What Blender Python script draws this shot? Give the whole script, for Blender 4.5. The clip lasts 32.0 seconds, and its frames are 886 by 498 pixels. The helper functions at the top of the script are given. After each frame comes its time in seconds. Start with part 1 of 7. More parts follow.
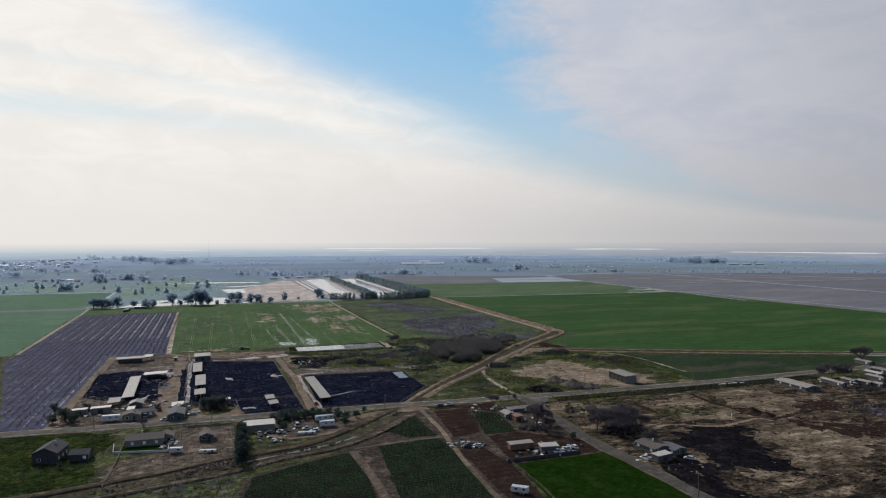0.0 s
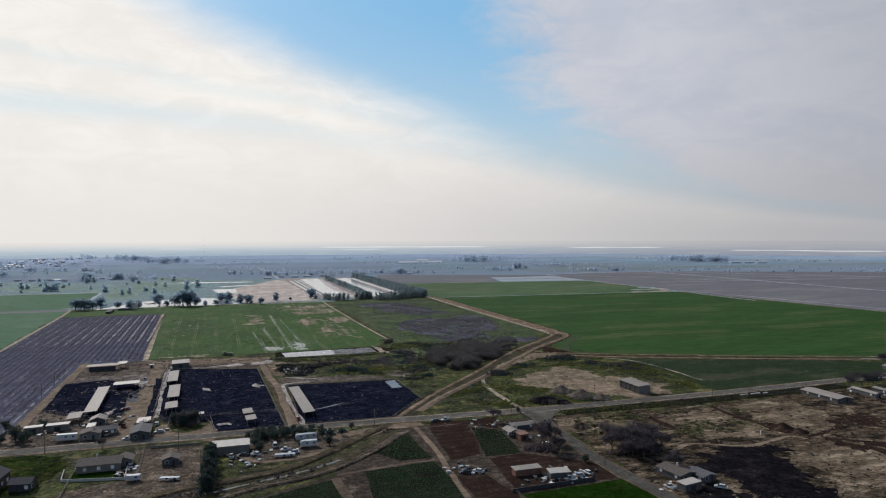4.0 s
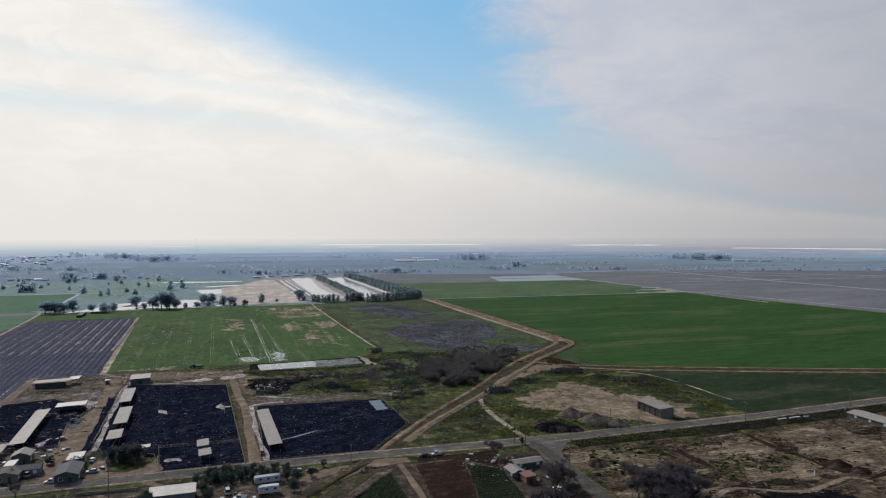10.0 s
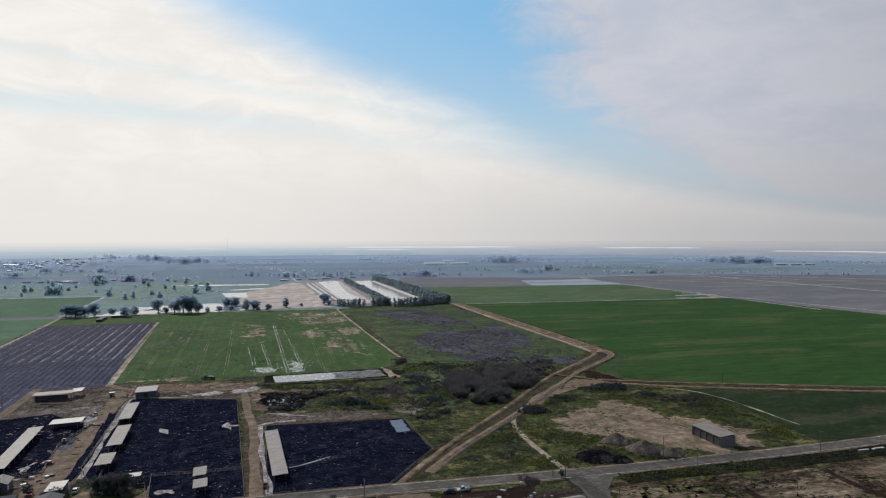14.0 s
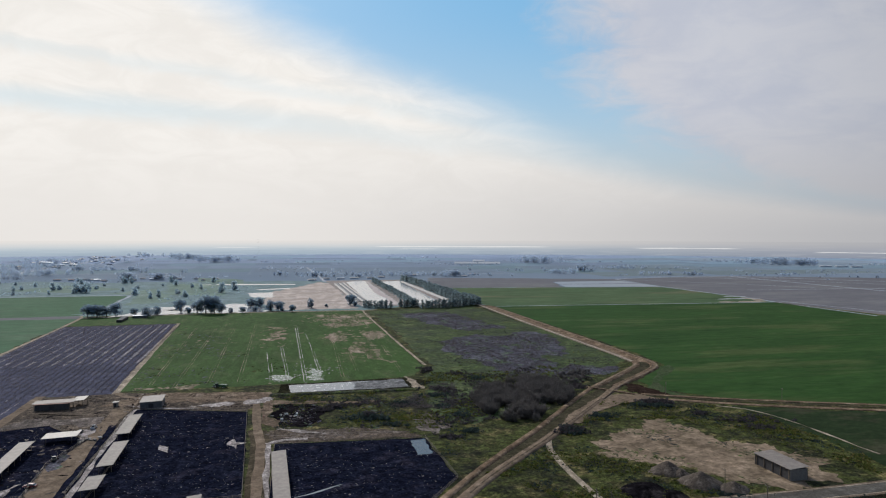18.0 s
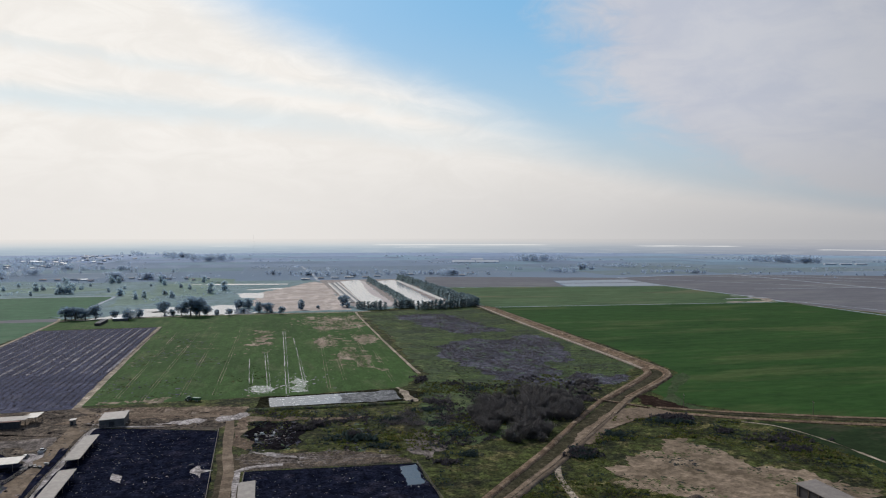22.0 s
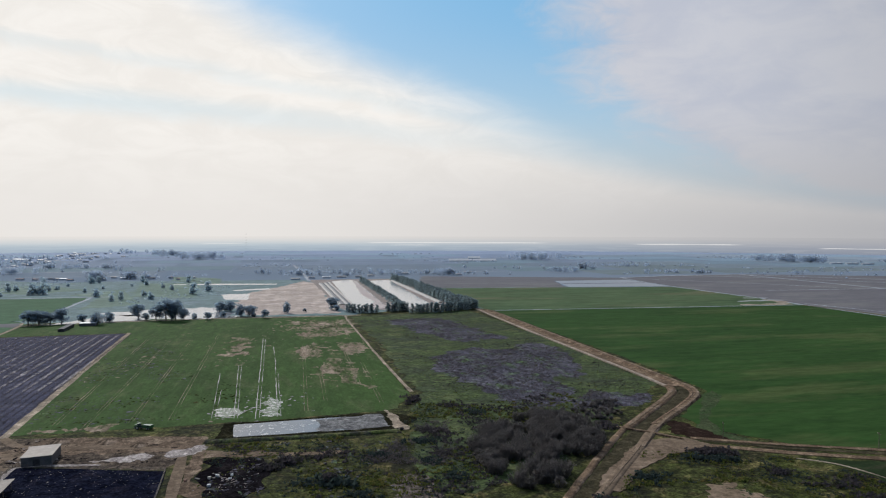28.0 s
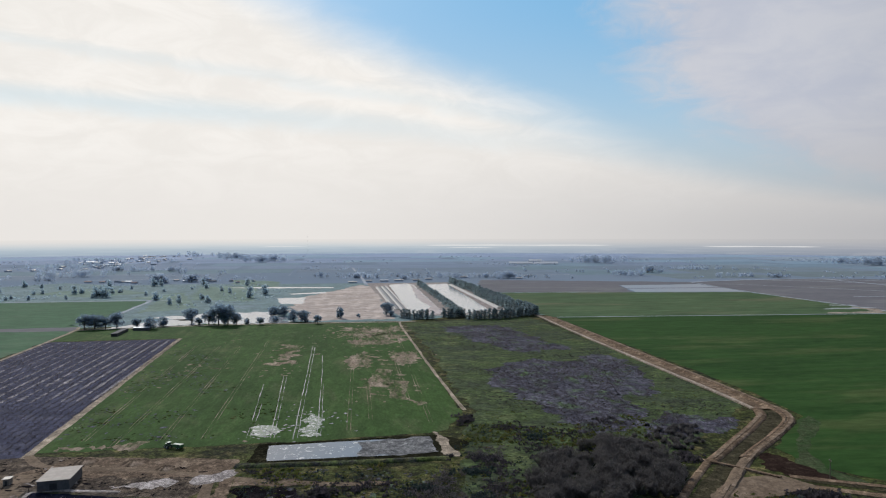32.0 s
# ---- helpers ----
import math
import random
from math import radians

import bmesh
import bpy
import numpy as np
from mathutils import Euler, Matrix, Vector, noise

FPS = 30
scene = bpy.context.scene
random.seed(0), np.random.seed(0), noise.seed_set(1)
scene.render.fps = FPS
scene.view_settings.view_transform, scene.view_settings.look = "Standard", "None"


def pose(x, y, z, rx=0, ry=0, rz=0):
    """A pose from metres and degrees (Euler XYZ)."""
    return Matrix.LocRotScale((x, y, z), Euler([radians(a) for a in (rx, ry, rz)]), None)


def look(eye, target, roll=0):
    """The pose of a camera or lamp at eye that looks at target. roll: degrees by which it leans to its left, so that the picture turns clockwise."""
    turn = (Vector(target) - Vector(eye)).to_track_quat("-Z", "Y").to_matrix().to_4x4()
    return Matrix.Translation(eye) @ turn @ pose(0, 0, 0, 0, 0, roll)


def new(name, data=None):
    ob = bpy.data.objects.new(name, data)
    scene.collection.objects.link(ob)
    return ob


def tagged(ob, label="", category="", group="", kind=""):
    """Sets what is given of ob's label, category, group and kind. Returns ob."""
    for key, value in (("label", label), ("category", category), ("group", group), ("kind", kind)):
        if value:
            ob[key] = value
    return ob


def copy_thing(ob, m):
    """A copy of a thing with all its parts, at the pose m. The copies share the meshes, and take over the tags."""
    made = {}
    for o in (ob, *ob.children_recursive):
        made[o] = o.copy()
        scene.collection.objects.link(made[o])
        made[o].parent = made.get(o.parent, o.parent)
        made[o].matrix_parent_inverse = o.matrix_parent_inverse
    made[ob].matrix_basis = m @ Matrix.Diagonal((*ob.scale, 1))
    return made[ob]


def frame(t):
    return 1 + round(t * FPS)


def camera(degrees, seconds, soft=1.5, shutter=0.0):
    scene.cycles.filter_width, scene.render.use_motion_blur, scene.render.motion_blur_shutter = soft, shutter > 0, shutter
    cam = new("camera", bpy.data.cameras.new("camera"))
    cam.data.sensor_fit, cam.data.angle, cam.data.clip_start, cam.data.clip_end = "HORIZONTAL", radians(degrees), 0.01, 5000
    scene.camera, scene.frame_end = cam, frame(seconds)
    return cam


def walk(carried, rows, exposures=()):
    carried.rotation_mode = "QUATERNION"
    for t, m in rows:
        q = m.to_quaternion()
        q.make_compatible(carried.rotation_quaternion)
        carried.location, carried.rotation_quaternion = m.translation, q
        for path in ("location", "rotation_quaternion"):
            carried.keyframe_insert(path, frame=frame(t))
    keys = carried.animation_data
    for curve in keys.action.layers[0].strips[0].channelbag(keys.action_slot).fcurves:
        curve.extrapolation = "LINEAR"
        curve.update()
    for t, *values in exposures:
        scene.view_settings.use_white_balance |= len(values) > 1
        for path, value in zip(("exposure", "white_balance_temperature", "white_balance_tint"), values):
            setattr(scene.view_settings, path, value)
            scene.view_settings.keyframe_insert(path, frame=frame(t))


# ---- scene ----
# the flight: seconds, place in metres, pitch, roll and heading in degrees
cam = camera(66.66, 32.0, soft=1.15)
FLIGHT = [
    (0.0, 0.00, -0.00, 90.01, -0.931, -0.086, -0.000),
    (0.5, 0.09, 4.55, 89.87, -0.933, -0.184, -0.048),
    (1.0, 0.19, 9.08, 89.73, -0.939, -0.216, -0.069),
    (1.5, 0.30, 13.58, 89.61, -0.945, -0.212, -0.078),
    (2.0, 0.42, 18.05, 89.50, -0.966, -0.156, -0.096),
    (2.5, 0.56, 22.47, 89.43, -1.001, -0.111, -0.118),
    (3.0, 0.72, 26.82, 89.38, -1.028, -0.134, -0.134),
    (3.5, 0.91, 31.09, 89.38, -1.038, -0.163, -0.144),
    (5.5, 1.96, 47.34, 89.81, -1.184, -0.072, -0.200),
    (6.0, 2.27, 51.33, 89.99, -1.221, -0.115, -0.211),
    (6.5, 2.58, 55.35, 90.17, -1.238, -0.146, -0.243),
    (7.0, 2.88, 59.45, 90.33, -1.260, -0.128, -0.268),
    (7.5, 3.16, 63.66, 90.48, -1.296, -0.107, -0.282),
    (8.0, 3.42, 68.01, 90.59, -1.316, -0.115, -0.304),
    (8.5, 3.64, 72.53, 90.66, -1.306, -0.108, -0.326),
    (9.0, 3.82, 77.19, 90.69, -1.292, -0.111, -0.334),
    (9.5, 3.99, 81.95, 90.69, -1.295, -0.124, -0.343),
    (10.0, 4.14, 86.77, 90.66, -1.297, -0.136, -0.366),
    (10.5, 4.27, 91.59, 90.62, -1.276, -0.149, -0.383),
    (11.0, 4.41, 96.39, 90.58, -1.242, -0.149, -0.396),
    (11.5, 4.54, 101.11, 90.54, -1.222, -0.156, -0.422),
    (12.0, 4.69, 105.71, 90.51, -1.203, -0.154, -0.446),
    (12.5, 4.85, 110.17, 90.50, -1.176, -0.139, -0.463),
    (13.0, 5.01, 114.50, 90.50, -1.157, -0.157, -0.487),
    (13.5, 5.18, 118.73, 90.52, -1.145, -0.212, -0.515),
    (14.0, 5.34, 122.88, 90.55, -1.084, -0.111, 2.243),
    (14.5, 5.48, 126.99, 90.58, -1.057, 0.008, 4.160),
    (16.5, 5.73, 143.48, 90.69, -1.060, 0.169, 4.969),
    (17.0, 5.68, 147.73, 90.70, -1.076, 0.147, 4.954),
    (17.5, 5.60, 152.04, 90.70, -1.098, 0.107, 4.928),
    (18.0, 5.50, 156.41, 90.69, -1.129, 0.108, 4.893),
    (18.5, 5.36, 160.83, 90.68, -1.150, 0.117, 4.869),
    (19.0, 5.21, 165.30, 90.66, -1.172, 0.091, 4.853),
    (19.5, 5.05, 169.82, 90.64, -1.206, 0.073, 4.821),
    (20.0, 4.88, 174.39, 90.62, -1.231, 0.048, 4.782),
    (20.5, 4.71, 179.00, 90.60, -1.245, 0.018, 4.764),
    (21.0, 4.53, 183.65, 90.57, -1.261, 0.029, 4.763),
    (21.5, 4.34, 188.32, 90.55, -1.276, 0.017, 4.753),
    (22.0, 4.13, 193.01, 90.53, -1.299, -0.002, 4.734),
    (22.5, 3.90, 197.71, 90.52, -1.325, 0.028, 4.720),
    (23.0, 3.63, 202.40, 90.51, -1.342, 0.052, 4.704),
    (23.5, 3.33, 207.07, 90.51, -1.360, 0.062, 4.676),
    (24.0, 2.98, 211.73, 90.52, -1.365, 0.052, 4.642),
    (24.5, 2.58, 216.35, 90.54, -1.353, -0.002, 4.602),
    (25.0, 2.16, 220.94, 90.58, -1.365, -0.005, 4.560),
    (25.5, 1.71, 225.50, 90.62, -1.419, 0.128, 4.530),
    (27.5, 0.11, 243.36, 90.81, -1.479, 0.082, 4.431),
    (28.0, -0.16, 247.73, 90.85, -1.495, 0.108, 4.421),
    (28.5, -0.36, 252.06, 90.89, -1.498, 0.129, 4.410),
    (29.0, -0.47, 256.35, 90.93, -1.491, 0.147, 4.410),
    (29.5, -0.52, 260.61, 90.96, -1.466, 0.080, 4.396),
    (30.0, -0.52, 264.85, 90.98, -1.419, -0.095, 4.352),
    (30.5, -0.48, 269.07, 91.01, -1.375, -0.106, 10.085),
    (31.0, -0.40, 273.27, 91.03, -1.403, 0.169, 11.858),
    (31.5, -0.30, 277.46, 91.05, -1.420, 0.501, 11.853),
    (32.0, -0.19, 281.65, 91.07, -1.297, -0.087, 9.582),
]
walk(cam, [(t, pose(x, y, z, 90 + pitch, -roll, heading)) for t, x, y, z, pitch, roll, heading in FLIGHT])

# ---- sky and sun ----
SUN_EL, SUN_AZ = radians(36), radians(-38)          # height above the plain, and turn from +y (left is negative)


class Nodes:
    """Short-hand for building node trees."""

    def __init__(self, tree):
        self.tree, self.links = tree, tree.links
        tree.nodes.clear()

    def add(self, kind, **values):
        node = self.tree.nodes.new(kind)
        for key, value in values.items():
            if key == "operation":
                node.operation = value
            elif key == "use_clamp":
                node.use_clamp = value
            elif key == "interpolation_type":
                node.interpolation_type = value
            elif key == "data_type":
                node.data_type = value
            elif key == "blend_type":
                node.blend_type = value
            elif key == "wave_type":
                node.wave_type = value
            elif key == "bands_direction":
                node.bands_direction = value
            elif key == "sky_type":
                node.sky_type = value
            elif key == "sun_disc":
                node.sun_disc = value
            elif key == "offset":
                node.offset = value
            elif key == "squash":
                node.squash = value
            elif key == "squash_frequency":
                node.squash_frequency = value
        return node

    def put(self, socket, value):
        if isinstance(value, bpy.types.NodeSocket):
            self.links.new(value, socket)
        elif isinstance(value, (tuple, list)) and len(value) == 3 and socket.type == "RGBA":
            socket.default_value = (*value, 1)
        else:
            socket.default_value = value

    def math(self, op, a, b=0.0, c=0.0, clamp=False):
        node = self.add("ShaderNodeMath", operation=op, use_clamp=clamp)
        for socket, value in zip(node.inputs, (a, b, c)):
            self.put(socket, value)
        return node.outputs[0]

    def step(self, value, low, high, a=0.0, b=1.0):
        node = self.add("ShaderNodeMapRange", interpolation_type="SMOOTHSTEP")
        for socket, v in zip(node.inputs, (value, low, high, a, b)):
            self.put(socket, v)
        return node.outputs[0]

    def mix(self, fac, a, b, blend="MIX"):
        node = self.add("ShaderNodeMix", data_type="RGBA", blend_type=blend)
        self.put(node.inputs[0], fac), self.put(node.inputs[6], a), self.put(node.inputs[7], b)
        return node.outputs[2]

    def coords(self, kind="Object", turn=0.0, scale=(1, 1, 1)):
        tex = self.add("ShaderNodeTexCoord")
        node = self.add("ShaderNodeMapping")
        self.links.new(tex.outputs[kind], node.inputs[0])
        node.inputs[2].default_value = (0, 0, turn)
        if scale == (1, 1, 1):
            return node.outputs[0]
        size = self.add("ShaderNodeMapping")
        self.links.new(node.outputs[0], size.inputs[0])
        size.inputs[3].default_value = scale
        return size.outputs[0]

    def noise(self, vector, scale, detail=4.0, rough=0.55, warp=0.0):
        node = self.add("ShaderNodeTexNoise")
        self.put(node.inputs["Vector"], vector)
        for name, value in (("Scale", scale), ("Detail", detail), ("Roughness", rough), ("Distortion", warp)):
            self.put(node.inputs[name], value)
        return node.outputs["Fac"]

    def split(self, vector):
        node = self.add("ShaderNodeSeparateXYZ")
        self.put(node.inputs[0], vector)
        return node.outputs

    def wave(self, vector, scale, warp=0.0, detail=2.0):
        node = self.add("ShaderNodeTexWave", wave_type="BANDS", bands_direction="X")
        self.put(node.inputs["Vector"], vector)
        for name, value in (("Scale", scale), ("Distortion", warp), ("Detail", detail)):
            self.put(node.inputs[name], value)
        return node.outputs["Fac"]

    def bump(self, height, strength=0.4, distance=0.1):
        node = self.add("ShaderNodeBump")
        self.put(node.inputs["Strength"], strength), self.put(node.inputs["Distance"], distance)
        self.put(node.inputs["Height"], height)
        return node.outputs[0]


world = bpy.data.worlds.new("sky")
scene.world = world
world.use_nodes = True
w = Nodes(world.node_tree)
sky = w.add("ShaderNodeTexSky", sky_type="NISHITA", sun_disc=False)
sky.sun_elevation, sky.sun_rotation, sky.air_density, sky.dust_density, sky.altitude = SUN_EL, SUN_AZ, 1.0, 2.5, 80
way = w.coords("Generated")
sx, sy, sz = w.split(way)
ahead = w.math("MAXIMUM", sy, 0.22)
p = w.math("DIVIDE", sx, ahead)
q = w.math("MAXIMUM", w.math("DIVIDE", sz, ahead), 0.004)
lq = w.math("LOGARITHM", q, math.e)
stretched = w.coords("Generated", turn=0.0, scale=(1.0, 1.0, 2.6))
big = w.math("SUBTRACT", w.noise(stretched, 3.2, 6, 0.6, 0.6), 0.5)
fine = w.math("SUBTRACT", w.noise(stretched, 11, 7, 0.62, 0.8), 0.5)
wisp = w.math("ADD", w.math("MULTIPLY", big, 0.10), w.math("MULTIPLY", fine, 0.06))
# edge of the high white veil, of the grey bank, and the thin blue rift in the veil
veil_edge = w.math("SUBTRACT", w.math("MULTIPLY_ADD", lq, -0.33, -0.60),
                   w.math("MULTIPLY", w.math("MAXIMUM", w.math("SUBTRACT", q, 0.2), 0), 0.9))
fall = w.math("SUBTRACT", -1.09, lq)
bank_edge = w.math("MULTIPLY_ADD", fall, w.math("MULTIPLY_ADD", fall, 0.077, 0.10), 0.072)
veil = w.step(w.math("ADD", w.math("SUBTRACT", veil_edge, p), wisp), -0.10, 0.14)
puffs = w.math("MULTIPLY_ADD", fine, 0.14, wisp)
bank = w.step(w.math("ADD", w.math("SUBTRACT", p, bank_edge), puffs), -0.05, 0.11)
rift_at = w.math("ABSOLUTE", w.math("ADD", w.math("SUBTRACT", q, w.math("MULTIPLY_ADD", p, -0.12, 0.128)), w.math("MULTIPLY", wisp, 0.35)))
rift = w.math("MULTIPLY", w.step(rift_at, 0.0, 0.030, 1.0, 0.0), w.step(p, -0.75, 0.15, 0.45, 0.2))
rift2_at = w.math("ABSOLUTE", w.math("ADD", w.math("SUBTRACT", q, w.math("MULTIPLY_ADD", p, -0.18, 0.165)), w.math("MULTIPLY", wisp, 0.5)))
rift2 = w.math("MULTIPLY", w.step(rift2_at, 0.0, 0.02, 1.0, 0.0), 0.22)
blue = w.mix(1.0, sky.outputs[0], (0.098, 0.090, 0.082), "MULTIPLY")
blue = w.mix(w.step(q, 0.0, 0.40, 0.70, 0.80), blue, w.mix(w.step(q, 0.08, 0.36), (0.40, 0.62, 0.80), (0.17, 0.49, 0.82)))
white = w.mix(w.step(fine, -0.15, 0.2), (0.86, 0.83, 0.79), (0.93, 0.90, 0.86))
white = w.mix(w.math("MAXIMUM", rift, rift2), white, (0.56, 0.74, 0.84))
grey = w.mix(w.step(w.math("ADD", big, w.math("MULTIPLY", fine, 0.7)), -0.2, 0.2), (0.525, 0.545, 0.625), (0.605, 0.61, 0.66))
grey = w.mix(w.math("MULTIPLY", w.step(p, 0.22, 0.72), 0.22), grey, (0.0, 0.0, 0.0))
colour = w.mix(veil, blue, white)
colour = w.mix(w.math("MULTIPLY", bank, 0.95), colour, grey)
low = w.mix(w.step(p, -0.5, 0.75), (0.81, 0.78, 0.75), (0.40, 0.405, 0.43))
colour = w.mix(w.step(q, -0.02, 0.20, 0.97, 0.0), colour, low)
# overhead and behind the clouds open into clear blue
clear = w.mix(1.0, sky.outputs[0], (0.075, 0.086, 0.100), "MULTIPLY")
colour = w.mix(w.math("MAXIMUM", w.step(sz, 0.42, 0.72, 0.0, 0.85), w.step(sy, 0.30, -0.25, 0.0, 0.75)), colour, clear)
back = w.add("ShaderNodeBackground")
w.put(back.inputs[0], colour), w.put(back.inputs[1], 1.0)
w.links.new(back.outputs[0], w.add("ShaderNodeOutputWorld").inputs[0])

sun = new("sun", bpy.data.lights.new("sun", "SUN"))
sun.data.energy, sun.data.angle, sun.data.color = 2.8, radians(1.5), (1.0, 0.975, 0.945)
sun_way = Vector((math.sin(SUN_AZ) * math.cos(SUN_EL), math.cos(SUN_AZ) * math.cos(SUN_EL), math.sin(SUN_EL)))
sun.matrix_world = look(sun_way * 300, (0, 0, 0))

# ---- materials ----
GRID = radians(19.0)            # the farm's lines are turned by this much against x and y


def material(name):
    m = bpy.data.materials.new(name)
    m.use_nodes = True
    return m, Nodes(m.node_tree)


def finish(m, n, colour, rough=0.9, bump=None, metal=0.0, gloss=0.3, fuzz=0.0):
    b = n.add("ShaderNodeBsdfPrincipled")
    n.put(b.inputs["Base Color"], colour), n.put(b.inputs["Roughness"], rough), n.put(b.inputs["Metallic"], metal)
    n.put(b.inputs["Specular IOR Level"], gloss)
    if bump is not None:
        n.put(b.inputs["Normal"], bump)
    if fuzz:
        n.put(b.inputs["Sheen Weight"], fuzz), n.put(b.inputs["Sheen Roughness"], 0.45)
        n.put(b.inputs["Sheen Tint"], (0.72, 0.86, 1.0))
    n.links.new(b.outputs[0], n.add("ShaderNodeOutputMaterial").inputs[0])
    return m


def earth(name, dark, mid, light, patch=0.02, grain=0.5, rough=0.9, row=0.0, row_gap=3.0, across=False, spread=0.14, gloss=0.04, streak=1.0, seed=0.0, fuzz=0.0, grit=0.5):
    """Ground: two colours in patches, a third in spots, fine grain, and drill rows where row > 0."""
    m, n = material(name)
    v = n.coords("Object", -GRID + (radians(90) if across else 0), (1, 1 / streak, 1))
    if seed:
        v = n.add("ShaderNodeVectorMath", operation="ADD")
        base = n.coords("Object", -GRID + (radians(90) if across else 0), (1, 1 / streak, 1))
        n.links.new(base, v.inputs[0])
        v.inputs[1].default_value = (seed, seed * 0.7, 0)
        v = v.outputs[0]
    large, small = n.noise(v, patch, 5, 0.6, 0.4), n.noise(v, grain, 5, 0.65)
    colour = n.mix(n.step(n.math("MULTIPLY_ADD", small, 0.45, n.math("MULTIPLY", large, 0.55)), 0.5 - spread, 0.5 + spread), dark, mid)
    colour = n.mix(n.step(n.math("MULTIPLY_ADD", n.noise(v, grain * 0.23, 6, 0.7), 0.6, n.math("MULTIPLY", n.noise(v, patch * 2.3, 4), 0.4)), 0.5, 0.64), colour, light)
    # uneven tilth at three sizes: clods, hand-wide tufts, and broad damp or dry spots
    for size, amount in ((grain * 3.1, 1.0), (grain * 0.9, 0.8), (patch * 4.0, 0.5)):
        shade = n.step(n.noise(v, size, 3, 0.7, 0.3), 0.36, 0.64, 1.0 - 0.55 * grit * amount, 1.0 + 0.50 * grit * amount)
        tone = n.add("ShaderNodeCombineColor")
        for k in range(3):
            n.put(tone.inputs[k], shade)
        colour = n.mix(1.0, colour, tone.outputs[0], "MULTIPLY")
    height = small
    if row > 0:
        lines = n.wave(v, 2 * math.pi / row_gap / 20 * 1.0, 0.6, 1.0)
        colour = n.mix(n.math("MULTIPLY", n.step(lines, 0.2, 0.8), row), colour, dark)
        height = n.math("MULTIPLY_ADD", lines, 0.6, small)
    return finish(m, n, colour, rough, n.bump(height, 0.5, 0.25), 0, gloss, fuzz)


def plain(name, a, b, scale=0.6, rough=0.7, metal=0.0, gloss=0.4, streaks=None, bump=0.15):
    """Paint, metal, wood or plaster: two close colours in blotches with stains."""
    m, n = material(name)
    v = n.coords("Object", 0, streaks or (1, 1, 1))
    colour = n.mix(n.step(n.noise(v, scale, 5, 0.65), 0.36, 0.64), a, b)
    colour = n.mix(n.math("MULTIPLY", n.step(n.noise(v, scale * 4.1, 6, 0.7), 0.55, 0.75), 0.5), colour, tuple(0.55 * c for c in a))
    info = n.add("ShaderNodeObjectInfo")
    colour = n.mix(n.math("MULTIPLY", info.outputs["Random"], 0.25), colour, tuple(0.7 * c for c in b))
    return finish(m, n, colour, rough, n.bump(n.noise(v, scale * 9, 3), bump, 0.03), metal, gloss)


def ribbed(name, a, b, rough=0.45, metal=0.6):
    """Corrugated sheet metal, its ribs along the object's y."""
    m, n = material(name)
    v = n.coords("Object")
    ribs = n.wave(v, 1.2)
    colour = n.mix(n.step(n.noise(v, 0.35, 5, 0.7), 0.35, 0.7), a, b)
    colour = n.mix(n.math("MULTIPLY", n.step(n.noise(n.coords("Object", 0, (2, 0.15, 1)), 1.1, 5, 0.7), 0.55, 0.8), 0.5), colour, (0.20, 0.15, 0.11))
    return finish(m, n, colour, rough, n.bump(ribs, 0.5, 0.05), metal, 0.4)


def water(name, deep, rough=0.08, ripple=0.15, film=0.0, scum=(0.45, 0.42, 0.38)):
    m, n = material(name)
    v = n.coords("Object", -GRID)
    colour = deep
    r = rough
    if film:
        mask = n.step(n.noise(v, 0.34, 7, 0.75, 0.5), 0.60 - film * 0.25, 0.68 - film * 0.2)
        colour = n.mix(mask, deep, scum)
        r = n.step(mask, 0, 1, rough, 0.7)
    return finish(m, n, colour, r, n.bump(n.noise(v, 0.8, 4, 0.6), ripple, 0.05), 0, 0.5)


M = {}
M["plain_near"] = earth("weedy_ground", (0.0178, 0.019, 0.011), (0.0572, 0.0664, 0.0187), (0.1386, 0.1158, 0.0484), 0.05, 0.3, spread=0.09, grit=0.9)
M["wheat"] = earth("young_wheat", (0.0324, 0.0638, 0.0176), (0.0544, 0.1021, 0.0265), (0.0788, 0.1044, 0.0403), 0.022, 0.25, row=0.12, row_gap=9.0, streak=3.0, grit=0.28, spread=0.18)
M["meadow"] = earth("green_crop", (0.0213, 0.0536, 0.0123), (0.0314, 0.075, 0.017), (0.0582, 0.0857, 0.0265), 0.010, 0.10, row=0.08, row_gap=12, across=True, streak=4.0, spread=0.18, grit=0.24)
M["meadow_dark"] = earth("dull_green_crop", (0.015, 0.027, 0.010), (0.023, 0.039, 0.014), (0.046, 0.048, 0.026), 0.02, 0.2, across=True, streak=2.0, grit=0.3)
M["fade"] = earth("thin_brownish_crop", (0.03, 0.0585, 0.0189), (0.055, 0.0676, 0.0315), (0.085, 0.091, 0.0473), 0.05, 0.4)
# farther crop: some distance haze put into its paler green
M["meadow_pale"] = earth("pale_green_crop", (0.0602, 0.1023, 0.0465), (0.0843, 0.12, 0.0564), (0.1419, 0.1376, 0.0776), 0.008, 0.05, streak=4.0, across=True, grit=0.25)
M["lawn"] = earth("lush_lawn", (0.0076, 0.0206, 0.0027), (0.0117, 0.0289, 0.0041), (0.0179, 0.0323, 0.0069), 0.05, 0.5, spread=0.2, gloss=0.0)
M["lawn_rough"] = earth("rough_lawn", (0.0132, 0.0203, 0.007), (0.0308, 0.0437, 0.012), (0.0605, 0.0515, 0.022), 0.06, 0.4, spread=0.1, grit=0.8, gloss=0.0)
